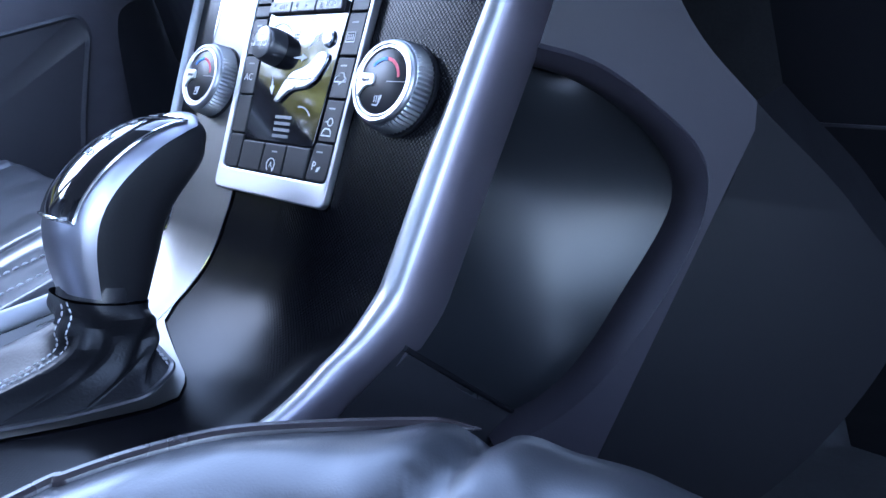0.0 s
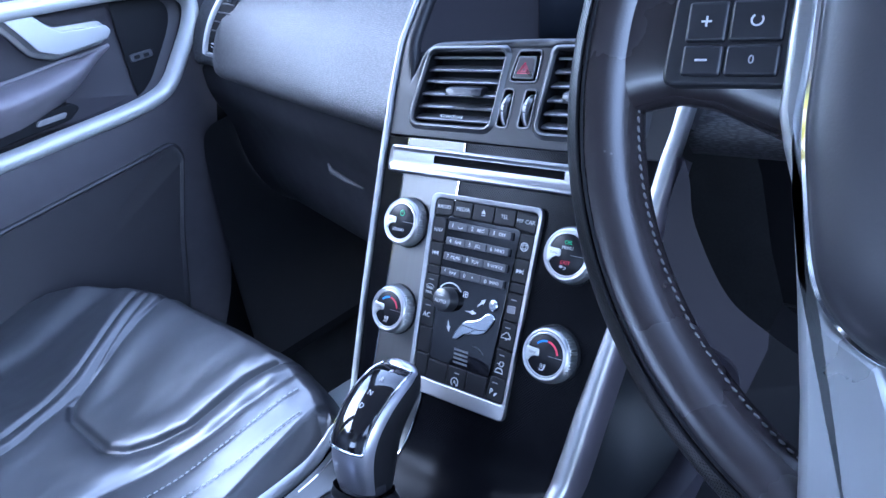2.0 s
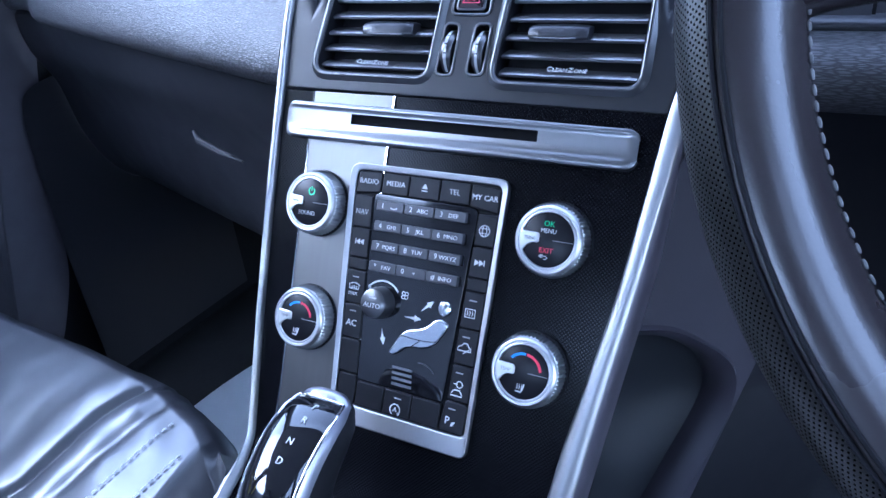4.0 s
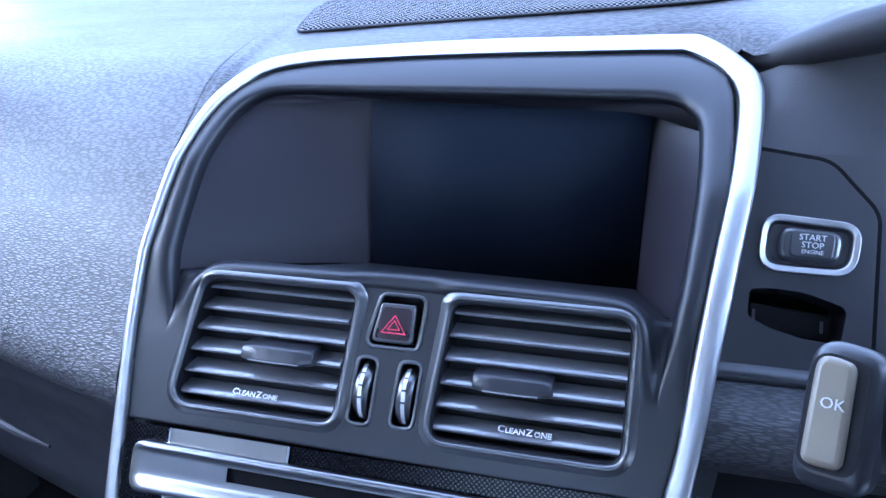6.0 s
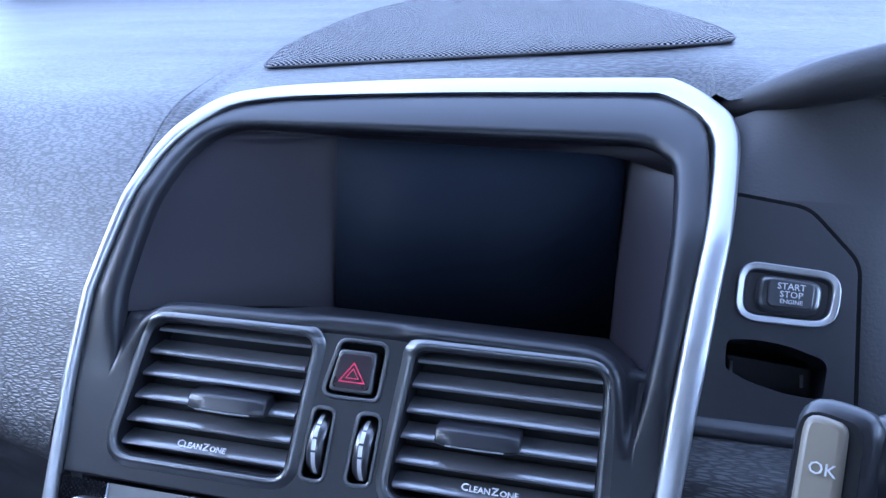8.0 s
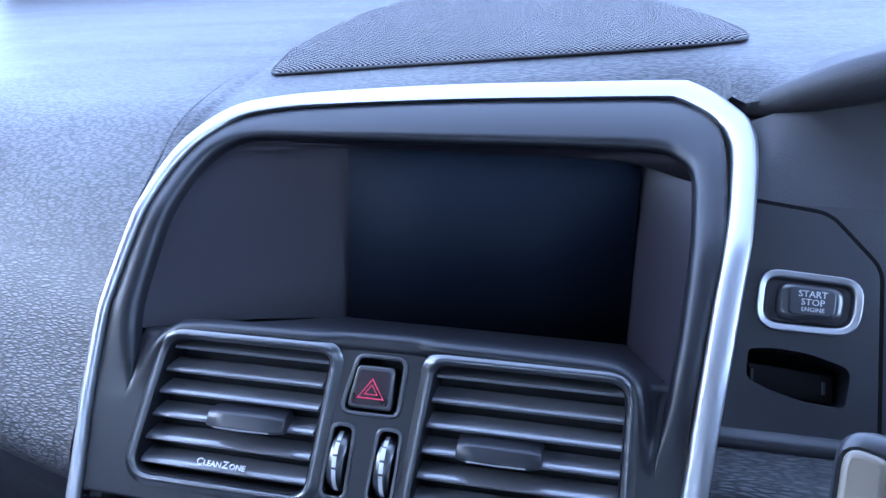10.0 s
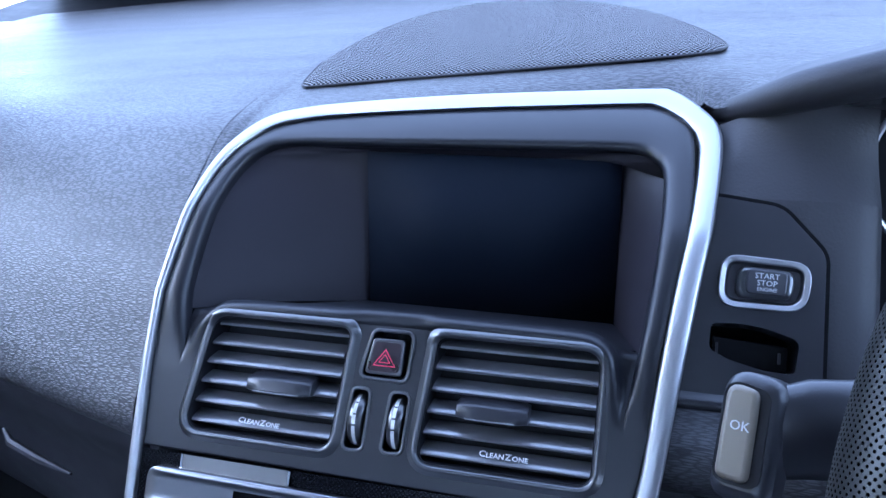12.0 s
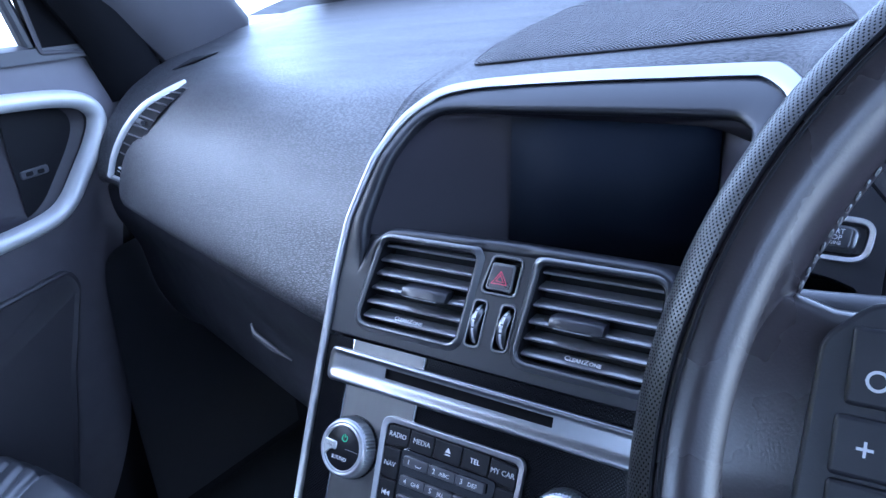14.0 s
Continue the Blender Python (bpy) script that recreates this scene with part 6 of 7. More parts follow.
# ---------------------------------------------------------------- seats
def near_line(x, y, pts):
    """Distance from a place to a polyline."""
    best = 9.0
    for (ax, ay), (bx, by) in zip(pts, pts[1:]):
        dx, dy = bx - ax, by - ay
        t = min(1, max(0, ((x - ax) * dx + (y - ay) * dy) / (dx * dx + dy * dy)))
        best = min(best, math.hypot(x - ax - dx * t, y - ay - dy * t))
    return best


INSERT = [(-0.530, -0.020), (-0.522, -0.050), (-0.490, -0.140), (-0.466, -0.205), (-0.455, -0.222), (-0.430, -0.234), (-0.345, -0.238), (-0.322, -0.228), (-0.300, -0.205), (-0.281, -0.178), (-0.268, -0.113), (-0.249, -0.075), (-0.235, -0.045)]
PLEAT = [(-0.590, -0.030), (-0.576, -0.057), (-0.505, -0.191), (-0.476, -0.288), (-0.465, -0.40)]
PLEAT2 = [(x + 0.030, y - 0.004) for x, y in PLEAT]
BOLSTER = [(-0.212, -0.030), (-0.222, -0.09), (-0.245, -0.18), (-0.285, -0.27), (-0.300, -0.40)]


def seat_z(x, y):
    z = 0.350 + 0.040 * ease(-0.25, -0.06, y) + 0.012 * ease(-0.30, -0.60, y)
    z += 0.018 * ease(-0.60, -0.66, x) + 0.010 * ease(-0.30, -0.20, x) * ease(-0.05, -0.2, y)
    for line, d, w in ((INSERT, 0.0060, 0.0042), (PLEAT, 0.0045, 0.0042), (PLEAT2, 0.0045, 0.0042), (BOLSTER, 0.0022, 0.007)):
        q = near_line(x, y, line)
        z -= d * math.exp(-(q / w) ** 2)
        z += 0.45 * d * math.exp(-((q - 0.022) / 0.020) ** 2)
    z += 0.0015 * noise.noise(Vector((x * 16, y * 9, 0.3))) + 0.0005 * noise.noise(Vector((x * 60, y * 40, 1.3)))
    # gathered wrinkles beside the inner bolster
    z += 0.0010 * math.sin(y * 150 + x * 60) * math.exp(-((x + 0.235) / 0.03) ** 2) * ease(-0.20, -0.06, y)
    return z


def front_y(x):
    return float(np.interp(x, [-0.74, -0.69, -0.60, -0.50, -0.36, -0.25, -0.18, -0.135, -0.110], [-0.200, -0.115, -0.050, -0.040, -0.046, -0.060, -0.080, -0.108, -0.150]))


seat = thing("car_seat", "worn black leather passenger seat cushion with stitched bolsters", "seat", "front seats", at=(-0.42, -0.35, 0.06))
rows = []
for x in np.linspace(-0.742, -0.108, 290):
    yf = front_y(x)
    row = [(x, yf - 0.004, 0.20), (x, yf + 0.012, 0.26), (x, yf + 0.012, seat_z(x, yf) - 0.048), (x, yf + 0.004, seat_z(x, yf) - 0.024), (x, yf - 0.006, seat_z(x, yf) - 0.009)]
    for y in np.linspace(yf - 0.018, -0.66, 230):
        row.append((x, y, seat_z(x, y) - 1.3 * max(0.0, x + 0.162) - 0.5 * max(0, -0.71 - x)))
    rows.append(row)
side_r = [(x, y, max(0.20, z - dz)) for (x, y, z), dz in zip(rows[-1], [0.0] * len(rows[-1]))]
rows.append([(x + 0.006, y, max(0.2, z - 0.022)) for x, y, z in side_r])
rows.append([(x + 0.003, y, 0.25) for x, y, z in side_r])
rows.append([(x - 0.004, y, 0.20) for x, y, z in side_r])
part("cushion", grid(rows), M_LEATHER, seat, "creased black leather cushion", shade=80)
for line in ([(-0.196, -0.102), (-0.199, -0.112), (-0.212, -0.181), (-0.235, -0.27), (-0.262, -0.38)], [(-0.168, -0.122), (-0.171, -0.130), (-0.183, -0.190), (-0.206, -0.27), (-0.232, -0.38)]):
    pts = [Vector((x, y, seat_z(x, y) + 0.0012)) for x, y in spline(line, 60)]
    stitches(pts, 0.0042, 0.0018, 0.00075, "seam_thread", seat, M_STITCH)
part("seat_base", box(bmesh.new(), pose(-0.43, -0.36, 0.13), 0.50, 0.46, 0.14), M_DARK, seat, smooth=False, bevel=0.02)


def backrest(owner, x0, x1):
    """The seat's upright back with side bolsters, and the headrest over it."""
    rows = []
    for f in np.linspace(0, 1, 14):
        bulge = 0.05 * (abs(2 * f - 1) ** 4)
        rows.append([(x0 + (x1 - x0) * f, y + bulge * (0 if i > 14 else 1), z) for i, (y, z) in enumerate(spline([(-0.64, 0.30), (-0.66, 0.42), (-0.70, 0.70), (-0.77, 0.94), (-0.83, 0.97), (-0.88, 0.93), (-0.83, 0.5), (-0.80, 0.3)], 28))])
    part("backrest", grid(rows, caps=True), M_LEATHER, owner)
    mid = (x0 + x1) / 2
    rows = []
    for f in np.linspace(-1, 1, 13):
        k = (1 - abs(f) ** 4) ** 0.5
        rows.append([(mid + 0.13 * f, -0.86 + 0.045 * k * math.cos(t), 1.055 + 0.075 * (0.25 + 0.75 * k) * math.sin(t)) for t in np.linspace(0, 2 * math.pi, 20, endpoint=False)])
    part("headrest", grid(rows, close_v=True, caps=True), M_LEATHER, owner)
    for dx in (-0.05, 0.05):
        part("headrest_post", tube([Vector((mid + dx, -0.835, 0.93)), Vector((mid + dx, -0.86, 1.02))], 0.006, 10, up=(0, 1, 0)), M_CHROME, owner)


backrest(seat, -0.70, -0.14)

dseat = thing("car_seat", "black leather driver seat cushion with shiny worn bolster", "seat", "front seats", at=(0.42, -0.4, 0.06))
CREST = spline([(0.104, -0.62, 0.397), (0.104, -0.40, 0.402), (0.1055, -0.262, 0.4045), (0.109, -0.242, 0.405), (0.116, -0.219, 0.4040), (0.126, -0.196, 0.4015), (0.147, -0.168, 0.3965), (0.167, -0.147, 0.393), (0.181, -0.136, 0.3905), (0.204, -0.1235, 0.386), (0.224, -0.115, 0.383), (0.243, -0.110, 0.378), (0.30, -0.104, 0.371), (0.40, -0.100, 0.368), (0.52, -0.106, 0.374), (0.62, -0.150, 0.39), (0.66, -0.25, 0.405), (0.67, -0.62, 0.41)], 150)
cen = Vector((0.40, -0.46, 0.330))
DSEAM = [(0.181, -0.133), (0.186, -0.175), (0.196, -0.22), (0.215, -0.30), (0.24, -0.42)]
DSEAM2 = [(0.262, -0.100), (0.262, -0.14), (0.268, -0.19), (0.285, -0.26)]
rows = []
for f, dz, dout in ((0, -0.20, -0.02), (0, -0.10, 0.012), (0, -0.045, 0.016), (0, -0.02, 0.012), (0, -0.006, 0.005), (0.0, 0.0, 0.0), (0.02, 0.0032, 0), (0.04, 0.0048, 0), (0.06, 0.0052, 0), (0.09, 0.0040, 0), (0.12, 0.0010, 0), (0.16, -0.0045, 0), (0.2, -0.011, 0), (0.25, -0.019, 0), (0.3, -0.026, 0), (0.37, -0.033, 0), (0.45, -0.037, 0), (0.6, -0.038, 0), (0.8, -0.036, 0), (0.97, -0.036, 0)):
    row = []
    for p in CREST:
        p = Vector(p)
        out = Vector((p.x - cen.x, p.y - cen.y, 0)).normalized()
        q = p.lerp(cen, f) + out * dout
        g = near_line(q.x, q.y, DSEAM)
        g2 = near_line(q.x, q.y, DSEAM2)
        h = dz - 0.0060 * math.exp(-(g / 0.005) ** 2) + 0.003 * math.exp(-((g - 0.014) / 0.010) ** 2) - 0.004 * math.exp(-(g2 / 0.006) ** 2)
        wr = 0.0016 * noise.noise(Vector((q.x * 45, q.y * 45, 2.0))) + 0.0011 * noise.noise(Vector((q.x * 120, q.y * 80, 5.0)))
        row.append(q + Vector((0, 0, h + wr * ease(0.0, 0.12, f))))
    rows.append(row)
part("cushion", grid(rows), M_LEATHER, dseat, "creased shiny black leather cushion", shade=80)
pipe = [Vector(p) + (Vector((p[0] - cen.x, p[1] - cen.y, 0)).normalized() * 0.0030) + Vector((0, 0, -0.0005)) for p in CREST[4:70]]
part("piping", tube(pipe, [0.0030 * min(1.0, 0.1 + (len(pipe) - 1 - i) / 8) for i in range(len(pipe))], 10), M_RIM, dseat)
part("seat_base", box(bmesh.new(), pose(0.41, -0.40, 0.14), 0.46, 0.44, 0.16), M_DARK, dseat, smooth=False, bevel=0.02)

# unseen seat back and rear bench, added to keep rear light off the stack
backrest(dseat, 0.14, 0.70)
rear = thing("rear_seat", "black leather rear bench seat behind the front seats", "seat", at=(0, -1.4, 0.06))
part("bench", grid([[(x, y, z) for y, z in spline([(-1.02, 0.10), (-1.00, 0.36), (-1.03, 0.41), (-1.20, 0.41), (-1.46, 0.38)], 20)] for x in np.linspace(-0.66, 0.66, 12)]), M_LEATHER, rear)
part("bench_back", grid([[(x, y, z) for y, z in spline([(-1.46, 0.36), (-1.50, 0.55), (-1.58, 0.88), (-1.64, 0.92), (-1.72, 0.88)], 20)] for x in np.linspace(-0.66, 0.66, 12)]), M_LEATHER, rear)

# ---------------------------------------------------------------- passenger door
door = thing("door_1", "closed front passenger door with silver trim loop and grey lining", "door", kind="structure", at=(-0.74, -0.1, 0.1))
DX = -0.722


def door_pt(y, z, out=0.0):
    return Vector((DX + out, y, z))


LOOP = [(-0.60, 0.735), (-0.30, 0.748), (0.02, 0.750), (0.12, 0.748), (0.180, 0.741), (0.205, 0.728), (0.211, 0.708), (0.198, 0.680), (0.168, 0.640), (0.146, 0.614), (0.120, 0.598), (0.070, 0.588), (-0.02, 0.580), (-0.15, 0.570), (-0.40, 0.556), (-0.60, 0.550)]
loop = spline(LOOP, 120)
outer_edge = [(y, z) for y, z in spline([(-0.60, 0.80), (-0.30, 0.803), (0.02, 0.802), (0.12, 0.80), (0.22, 0.788), (0.285, 0.765), (0.290, 0.70), (0.262, 0.64), (0.225, 0.57), (0.205, 0.50), (0.18, 0.40), (0.15, 0.25), (0.05, 0.12), (-0.15, 0.10), (-0.40, 0.10), (-0.60, 0.10)], 120)]
# lining between loop and the door's edge, with a lip at the loop
rows = []
for f, o in ((0.0, 0.012), (0.04, 0.014), (0.12, 0.012), (0.3, 0.006), (0.6, 0.0), (1.0, -0.006), (1.0, -0.03)):
    rows.append([door_pt(a + (c - a) * f, b + (d - b) * f, o) for (a, b), (c, d) in zip(loop, outer_edge)])
part("lining", grid(rows), M_DOOR, door, "dark grey door lining")
# silver loop
rows = []
for d, o in ((-0.0115, 0.004), (-0.0108, 0.012), (-0.008, 0.0185), (-0.004, 0.0222), (0.0, 0.0232), (0.004, 0.0222), (0.008, 0.0185), (0.0108, 0.012), (0.0115, 0.003)):
    ring = []
    for i, (y, z) in enumerate(loop):
        a, b = loop[max(0, i - 1)], loop[min(len(loop) - 1, i + 1)]
        t = Vector((b[0] - a[0], b[1] - a[1])).normalized()
        ring.append(door_pt(y + t.y * d, z - t.x * d, o))
    rows.append(ring)
part("trim_loop", grid(rows), M_LOOP, door, "satin silver trim loop", shade=80)
# recessed field inside the loop, armrest ledge and pull
field = []
cy, cz = -0.20, 0.665
for f, o in ((0.0, 0.006), (0.02, -0.010), (0.1, -0.022), (0.4, -0.026), (0.98, -0.026)):
    field.append([door_pt(y + (cy - y) * f * 0.995, z + (cz - z) * f, o) for y, z in loop])
part("inner_field", grid(field), M_SIDE, door)
arm = []
for y in np.linspace(-0.60, 0.085, 30):
    w = ease(0.085, 0.0, y)
    zt = 0.640 + 0.018 * ease(-0.1, 0.085, y)
    tall = max(0.04, 1 - max(0.0, (y + 0.13) / 0.216) ** 2.0)
    arm.append([door_pt(y, zt + 0.022 + (z - zt - 0.022) * tall, -0.026 + (o + 0.026) * (0.12 + 0.88 * w)) for o, z in spline([(-0.026, zt + 0.022), (-0.010, zt + 0.020 * w + 0.002), (0.004 + 0.02 * w, zt + 0.014), (0.008 + 0.03 * w, zt + 0.002), (0.006 + 0.02 * w, zt - 0.02), (-0.002, zt - 0.045), (-0.026, zt - 0.055)], 16)])
part("armrest", grid(arm), M_ARMREST, door, "plum-grey padded armrest", shade=80)
part("armrest_piping", tube([r[2] + Vector((0.001, 0, 0.001)) for r in arm], 0.003, 8), M_ARMREST, door)
YZ = Matrix(((0, 0, 1, DX), (1, 0, 0, 0), (0, 1, 0, 0), (0, 0, 0, 1)))
pull = rounded([(-62, 752), (-20, 744), (0, 722), (14, 713), (76, 710), (82, 702), (74, 692), (4, 684), (-22, 694), (-40, 722)], [6, 10, 14, 14, 6, 5, 6, 18, 16, 16], 5)
part("handle_cup", slab(inset(pull, -7), -24, -20, YZ), M_SILVER, door, "satin cup behind the pull", bevel=0.002)
part("door_handle", slab(pull, -20, 6, YZ), M_RING, door, "bright satin chrome door pull", bevel=0.006)
lk = part("lock_switch", slab(rounded([(106, 650), (143, 652), (143, 663), (106, 661)], 4, 4), -24, -14, YZ), M_GREYPL, door, bevel=0.0015)
for yy in (117, 132):
    part("lock_mark", slab(rounded([(yy - 4.5, 653.5), (yy + 4.5, 653.8), (yy + 4.5, 659), (yy - 4.5, 658.7)], 1.5, 3), -14, -13.3, YZ), M_DARK, lk, smooth=False)
sw_plate = part("switch_plate", slab(rounded([(-120, 590), (-14, 600), (6, 614), (-8, 623), (-110, 612)], [6, 8, 6, 6, 6], 4), -22, 8, YZ), M_DARK, door, "black window switch plate", bevel=0.003)
part("window_switch", slab(rounded([(-62, 604), (-22, 606), (-16, 613), (-56, 611)], 2, 3), 6, 13, YZ), M_SILVER, sw_plate, bevel=0.002)
# map pocket: the opening's shade as a darker raised panel, front edge rounded
pk = rounded([(-0.60, 0.14), (0.030, 0.14), (0.092, 0.395), (0.128, 0.505), (0.118, 0.530), (0.05, 0.520), (-0.20, 0.487), (-0.60, 0.43)], [0.02, 0.05, 0.3, 0.03, 0.02, 0.3, 0.3, 0.02], 6)
part("map_pocket", grid([[door_pt(y, z, 0.010) for y, z in pk], [door_pt(y, z, 0.0185) for y, z in pk], [door_pt(y + (-0.2 - y) * 0.012, z + (0.33 - z) * 0.018, 0.0200) for y, z in pk], [door_pt(y + (-0.2 - y) * 0.03, z + (0.33 - z) * 0.04, 0.0160) for y, z in pk], [door_pt(y + (-0.2 - y) * 0.5, z + (0.33 - z) * 0.5, 0.0155) for y, z in pk], [door_pt(y + (-0.2 - y) * 0.98, z + (0.33 - z) * 0.98, 0.0150) for y, z in pk]], close_v=True), M_PLUM, door, "map pocket opening painted as a darker raised panel")
# window sill and mirror sail
part("window_sill", grid([[door_pt(y, z, o) for y in np.linspace(-0.60, 0.30, 10)] for z, o in ((0.79, 0.004), (0.806, 0.0), (0.812, -0.012), (0.808, -0.06))]), M_PLASTIC, door)
sail = [(0.165, 0.800), (0.30, 0.790), (0.318, 0.800), (0.262, 0.862), (0.215, 0.895), (0.150, 0.905)]
sl = rounded([(y, z) for y, z in sail], [0.004, 0.02, 0.01, 0.03, 0.03, 0.01], 5)
part("mirror_sail", slab([(y * 1000, z * 1000) for y, z in sl], -20, 0, YZ), M_VOID, door, bevel=0.006)
part("sail_rim", tube([door_pt(y, z, 0.001) for y, z in sl], 0.0032, 8, closed=True, up=(1, 0, 0)), M_PILLAR, door)
part("window_post", tube([door_pt(0.158, 0.80, -0.012), door_pt(0.130, 0.93, -0.02), door_pt(0.095, 1.10, -0.05)], 0.009, 10), M_PLASTIC, door)

kick = tagged(part("kick_panel", grid([[Vector((-0.700, y, z)) for y, z in spline([(0.152, 0.10), (0.150, 0.30), (0.155, 0.45), (0.162, 0.510), (0.178, 0.532), (0.215, 0.540), (0.30, 0.545)], 30)], [Vector((-0.706, y + 0.012, z)) for y, z in spline([(0.152, 0.10), (0.150, 0.30), (0.155, 0.45), (0.162, 0.505), (0.178, 0.524), (0.215, 0.532), (0.30, 0.54)], 30)], [Vector((-0.704, 0.45, z)) for z in np.linspace(0.10, 0.54, 30)]]), M_PLASTIC), "dark plastic kick panel beside the passenger footwell", "kick panel", kind="structure")

# paper mat in the passenger footwell
mat_ = thing("paper_mat", "white protective paper mat lying in the passenger footwell", "floor mat", at=(-0.38, 0.26, 0.062))
pp = []
for y in np.linspace(0.02, 0.47, 14):
    pp.append([Vector((x, y, 0.066 + 0.10 * ease(0.36, 0.48, y) + 0.004 * noise.noise(Vector((x * 9, y * 9, 0))))) for x in np.linspace(-0.570 + 0.03 * ease(0.2, 0.4, y), -0.16, 12)])
part("sheet", grid(pp), M_PAPER, mat_)
part("print_blot", slab([(-0.440 * 1000 + 26 * math.cos(t), 205 + 20 * math.sin(t)) for t in np.linspace(0, 2 * math.pi, 20, endpoint=False)], 69, 71.5, Matrix.Identity(4)), M_TEAL, mat_, smooth=False)
part("handle", tube([Vector((-0.328, 0.099, 0.536)), Vector((-0.315, 0.091, 0.531)), Vector((-0.285, 0.086, 0.524)), Vector((-0.257, 0.083, 0.519))], [0.0015, 0.0035, 0.0032, 0.0012], 8), M_PLASTIC, glove, "thin shiny release handle")

# ---------------------------------------------------------------- body shell round the cabin
def shell(name, bm, mat, label, category):
    return tagged(part(name, bm, mat), label, category, kind="structure")


roof_rows = []
for y in np.linspace(-1.75, -0.02, 16):
    zc = 1.27 - 0.05 * ((y + 0.85) / 0.9) ** 2
    roof_rows.append([Vector((x, y, zc - 0.10 * (abs(x) / 0.62) ** 3)) for x in np.linspace(-0.62, 0.62, 17)])
shell("ceiling", grid(roof_rows), M_HEADLINER, "pale cloth headliner of the car roof", "headliner")
for s in (-1, 1):
    shell("wall_pillar", tube([Vector((s * 0.725, 0.44, 0.76)), Vector((s * 0.715, 0.385, 0.83)), Vector((s * 0.700, 0.30, 0.90)), Vector((s * 0.665, 0.14, 1.03)), Vector((s * 0.60, -0.06, 1.18))], [0.036, 0.034, 0.030, 0.026, 0.024], 18, flat=2.6), M_PILLAR, "grey trimmed windscreen pillar", "pillar")
    shell("trim", tube([Vector((s * 0.722, 0.285, 0.74)), Vector((s * 0.720, 0.255, 0.83)), Vector((s * 0.700, 0.175, 0.93)), Vector((s * 0.655, 0.03, 1.07)), Vector((s * 0.615, -0.08, 1.16))], [0.036, 0.036, 0.030, 0.022, 0.018], 12, flat=1.3), M_VOID, "black rubber door seal along the pillar", "door seal")
    shell("wall_pillar", tube([Vector((s * 0.74, -0.62, 0.10)), Vector((s * 0.74, -0.62, 0.80)), Vector((s * 0.66, -0.60, 1.18))], [0.07, 0.055, 0.05], 12), M_PILLAR, "grey trimmed centre door pillar", "pillar")
shell("wall_rear", grid([[Vector((x, -1.75, z)) for x in (-0.78, 0, 0.78)] for z in (0.06, 0.5, 0.82)]), M_PLASTIC, "dark lower wall behind the rear seats", "wall")
shell("wall_left", grid([[Vector((-0.775, y, z)) for y in (-1.75, -1.2, -0.62)] for z in (0.06, 0.5, 0.80)]), M_PLASTIC, "dark rear door lining", "wall")
shell("wall_right", grid([[Vector((0.80, y, z)) for y in (-1.75, -1.2, -0.62)] for z in (0.06, 0.5, 0.80)]), M_PLASTIC, "dark rear door lining", "wall")
shell("wall_cowl", grid([[Vector((x, y + 0.10 * (1 - (x / 0.76) ** 2), z)) for x in np.linspace(-0.78, 0.78, 24)] for y, z in ((0.56, 0.812), (0.66, 0.835), (0.72, 0.846), (0.78, 0.870), (0.80, 0.875))]), M_DARK, "black windscreen base strip", "cowl")
shell("wall_bulkhead", grid([[Vector((x, 0.70, z)) for x in (-0.80, 0, 0.80)] for z in (0.06, 0.5, 0.82)]), M_CARPET, "carpeted front bulkhead", "wall")
shell("wall_front", grid([[Vector((-0.738, y, z)) for y in (0.10, 0.3, 0.5, 0.72)] for z in (0.06, 0.4, 0.79)]), M_DARK, "dark footwell side wall", "wall")
# unseen door, held part open to meter the side light coming in
shell("door_2", grid([[Vector((0.80 + 0.72 * (0.42 - y) - 0.02 * math.sin(6 * z), 0.42 - 0.69 * (0.42 - y), z)) for y in np.linspace(-0.62, 0.42, 10)] for z in np.linspace(0.06, 0.80, 10)]), M_PLUM, "open dark grey driver door lining", "door")
shell("wall_sill", grid([[Vector((x, y, z)) for y in np.linspace(-1.75, 0.7, 8)] for x, z in ((0.80, 0.06), (0.80, 0.12), (0.86, 0.13), (0.90, 0.10), (0.90, -0.10))]), M_PLASTIC, "black sill below the driver door", "sill")

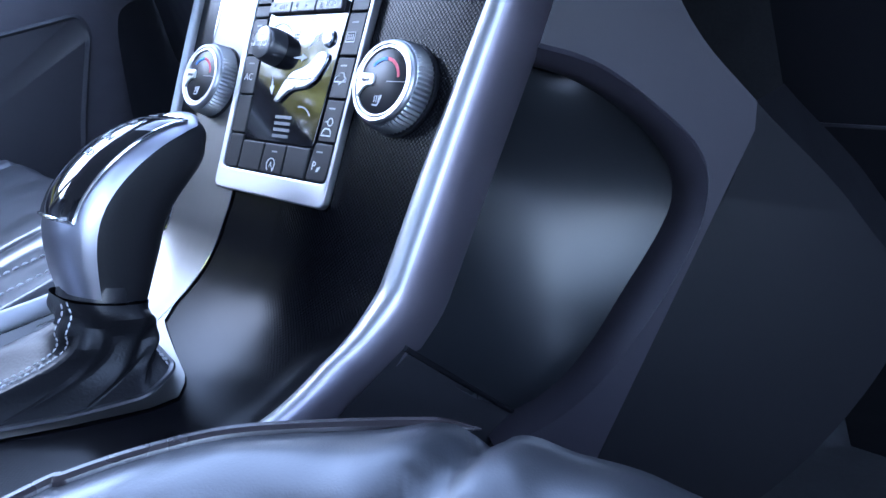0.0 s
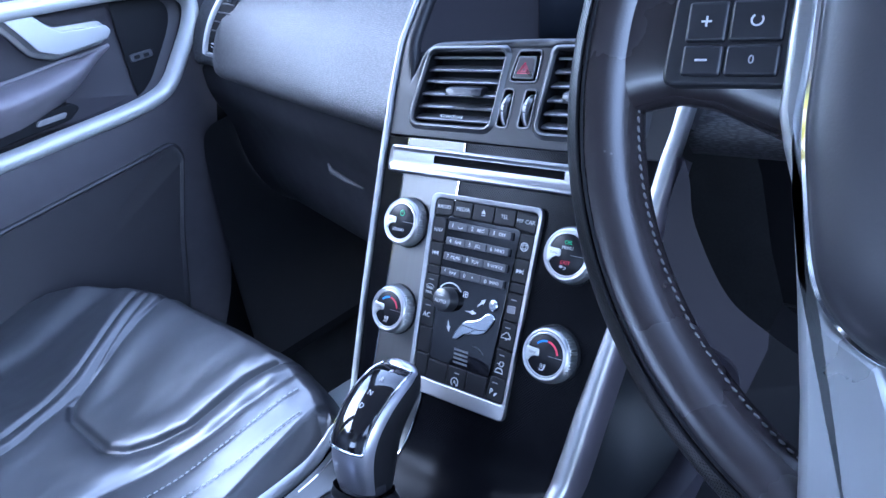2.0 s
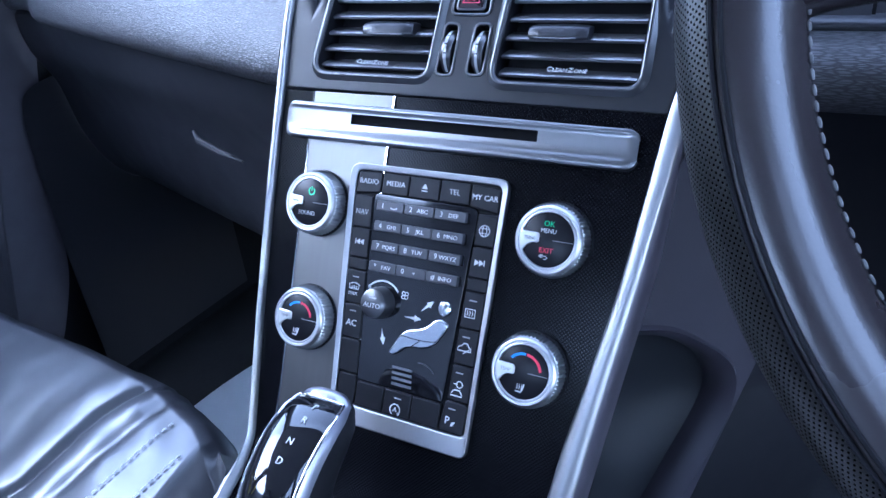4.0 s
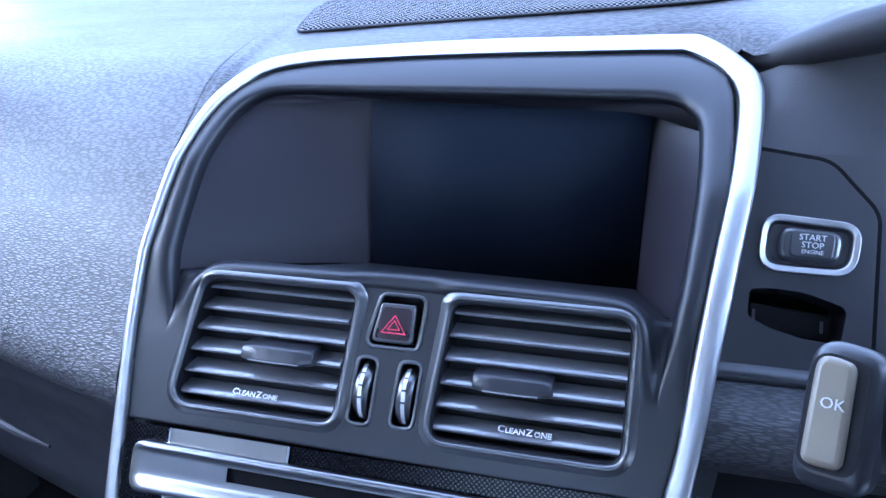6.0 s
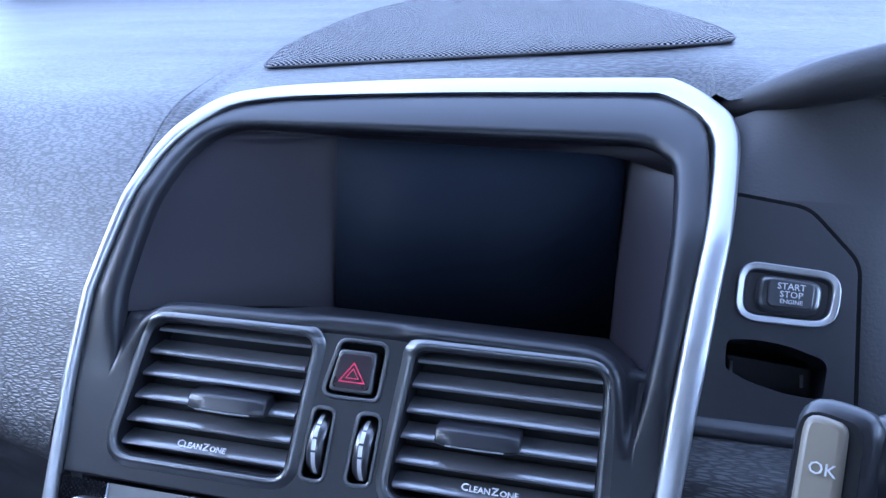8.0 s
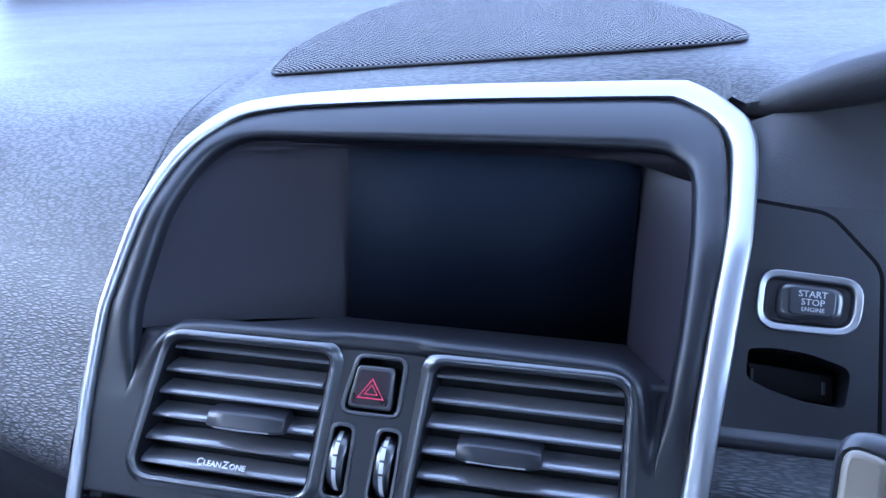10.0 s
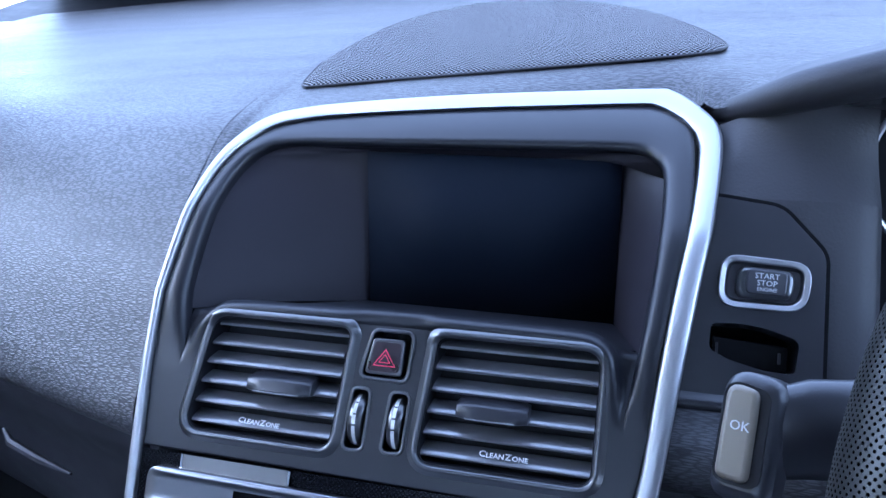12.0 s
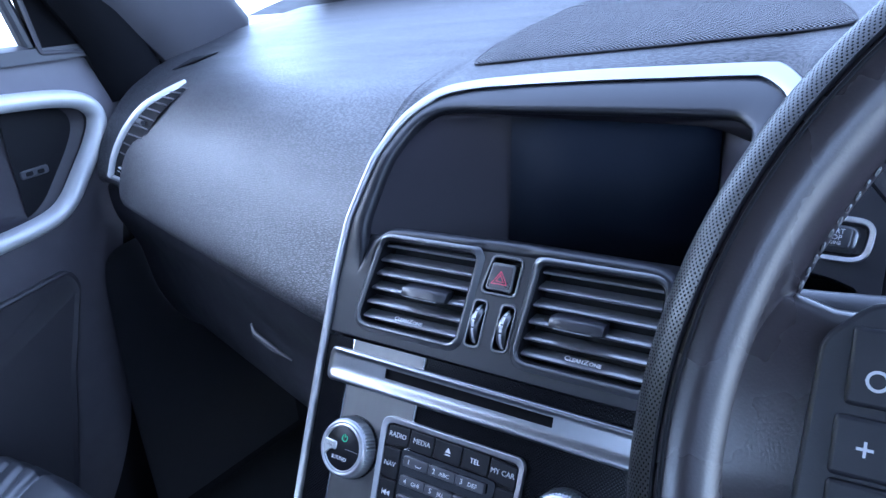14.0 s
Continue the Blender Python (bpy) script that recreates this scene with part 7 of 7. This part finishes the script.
ws = []
for f in np.linspace(0, 1, 9):
    ws.append([Vector((x * (1 - 0.10 * f), 0.70 - 0.74 * f + 0.10 * (1 - (x / 0.74) ** 2), 0.845 + 0.375 * f + 0.03 * math.sin(math.pi * f))) for x in np.linspace(-0.74, 0.74, 17)])
shell("window_1", grid(ws), M_GLASS, "tinted curved windscreen glass", "windscreen")

frit = []
for f in (0.0, 0.05, 0.10, 0.15):
    frit.append([Vector((x * (1 - 0.10 * f), 0.697 - 0.74 * f + 0.10 * (1 - (x / 0.74) ** 2), 0.845 + 0.375 * f + 0.03 * math.sin(math.pi * f))) for x in np.linspace(-0.74, 0.74, 24)])
shell("trim", grid(frit), M_DARK, "black band along the windscreen's lower edge", "windscreen trim")

# ---------------------------------------------------------------- outside
rows = []
for y in np.linspace(-60, 60, 41):
    rows.append([Vector((x, y, -0.42 + 0.02 * noise.noise(Vector((x * 0.2, y * 0.2, 0))))) for x in np.linspace(-60, 60, 41)])
shell("ground", grid(rows), M_ASPHALT, "pale grey gravelled parking ground", "ground")


def hedge(x0, y0, x1, y1, h, n, seed, mat, label):
    rng = random.Random(seed)
    bm = bmesh.new()
    for i in range(n):
        f = rng.random()
        hh = h * (0.75 + 0.25 * math.sin(9 * f + seed) + 0.2 * rng.random())
        z = -0.4 + hh * rng.random() ** 0.7
        c = Vector((x0 + (x1 - x0) * f + rng.gauss(0, 0.5), y0 + (y1 - y0) * f + rng.gauss(0, 0.5), z))
        s = rng.uniform(0.10, 0.24)
        e = Euler((rng.uniform(0, 6), rng.uniform(0, 6), rng.uniform(0, 6))).to_matrix()
        vs = [bm.verts.new(c + e @ Vector(p) * s) for p in ((-1, 0, 0), (0, -0.5, 0.15), (1, 0, 0), (0, 0.5, 0.15))]
        bm.faces.new(vs[:3])
        bm.faces.new((vs[0], vs[2], vs[3]))
    ob = part("hedge", bm, mat, smooth=False)
    return tagged(ob, label, "hedge", kind="stuff")


hedge(-8.5, -12, -8.5, -1.5, 6.2, 12000, 3, M_LEAF, "yellow-green autumn hedge beside the parked car")
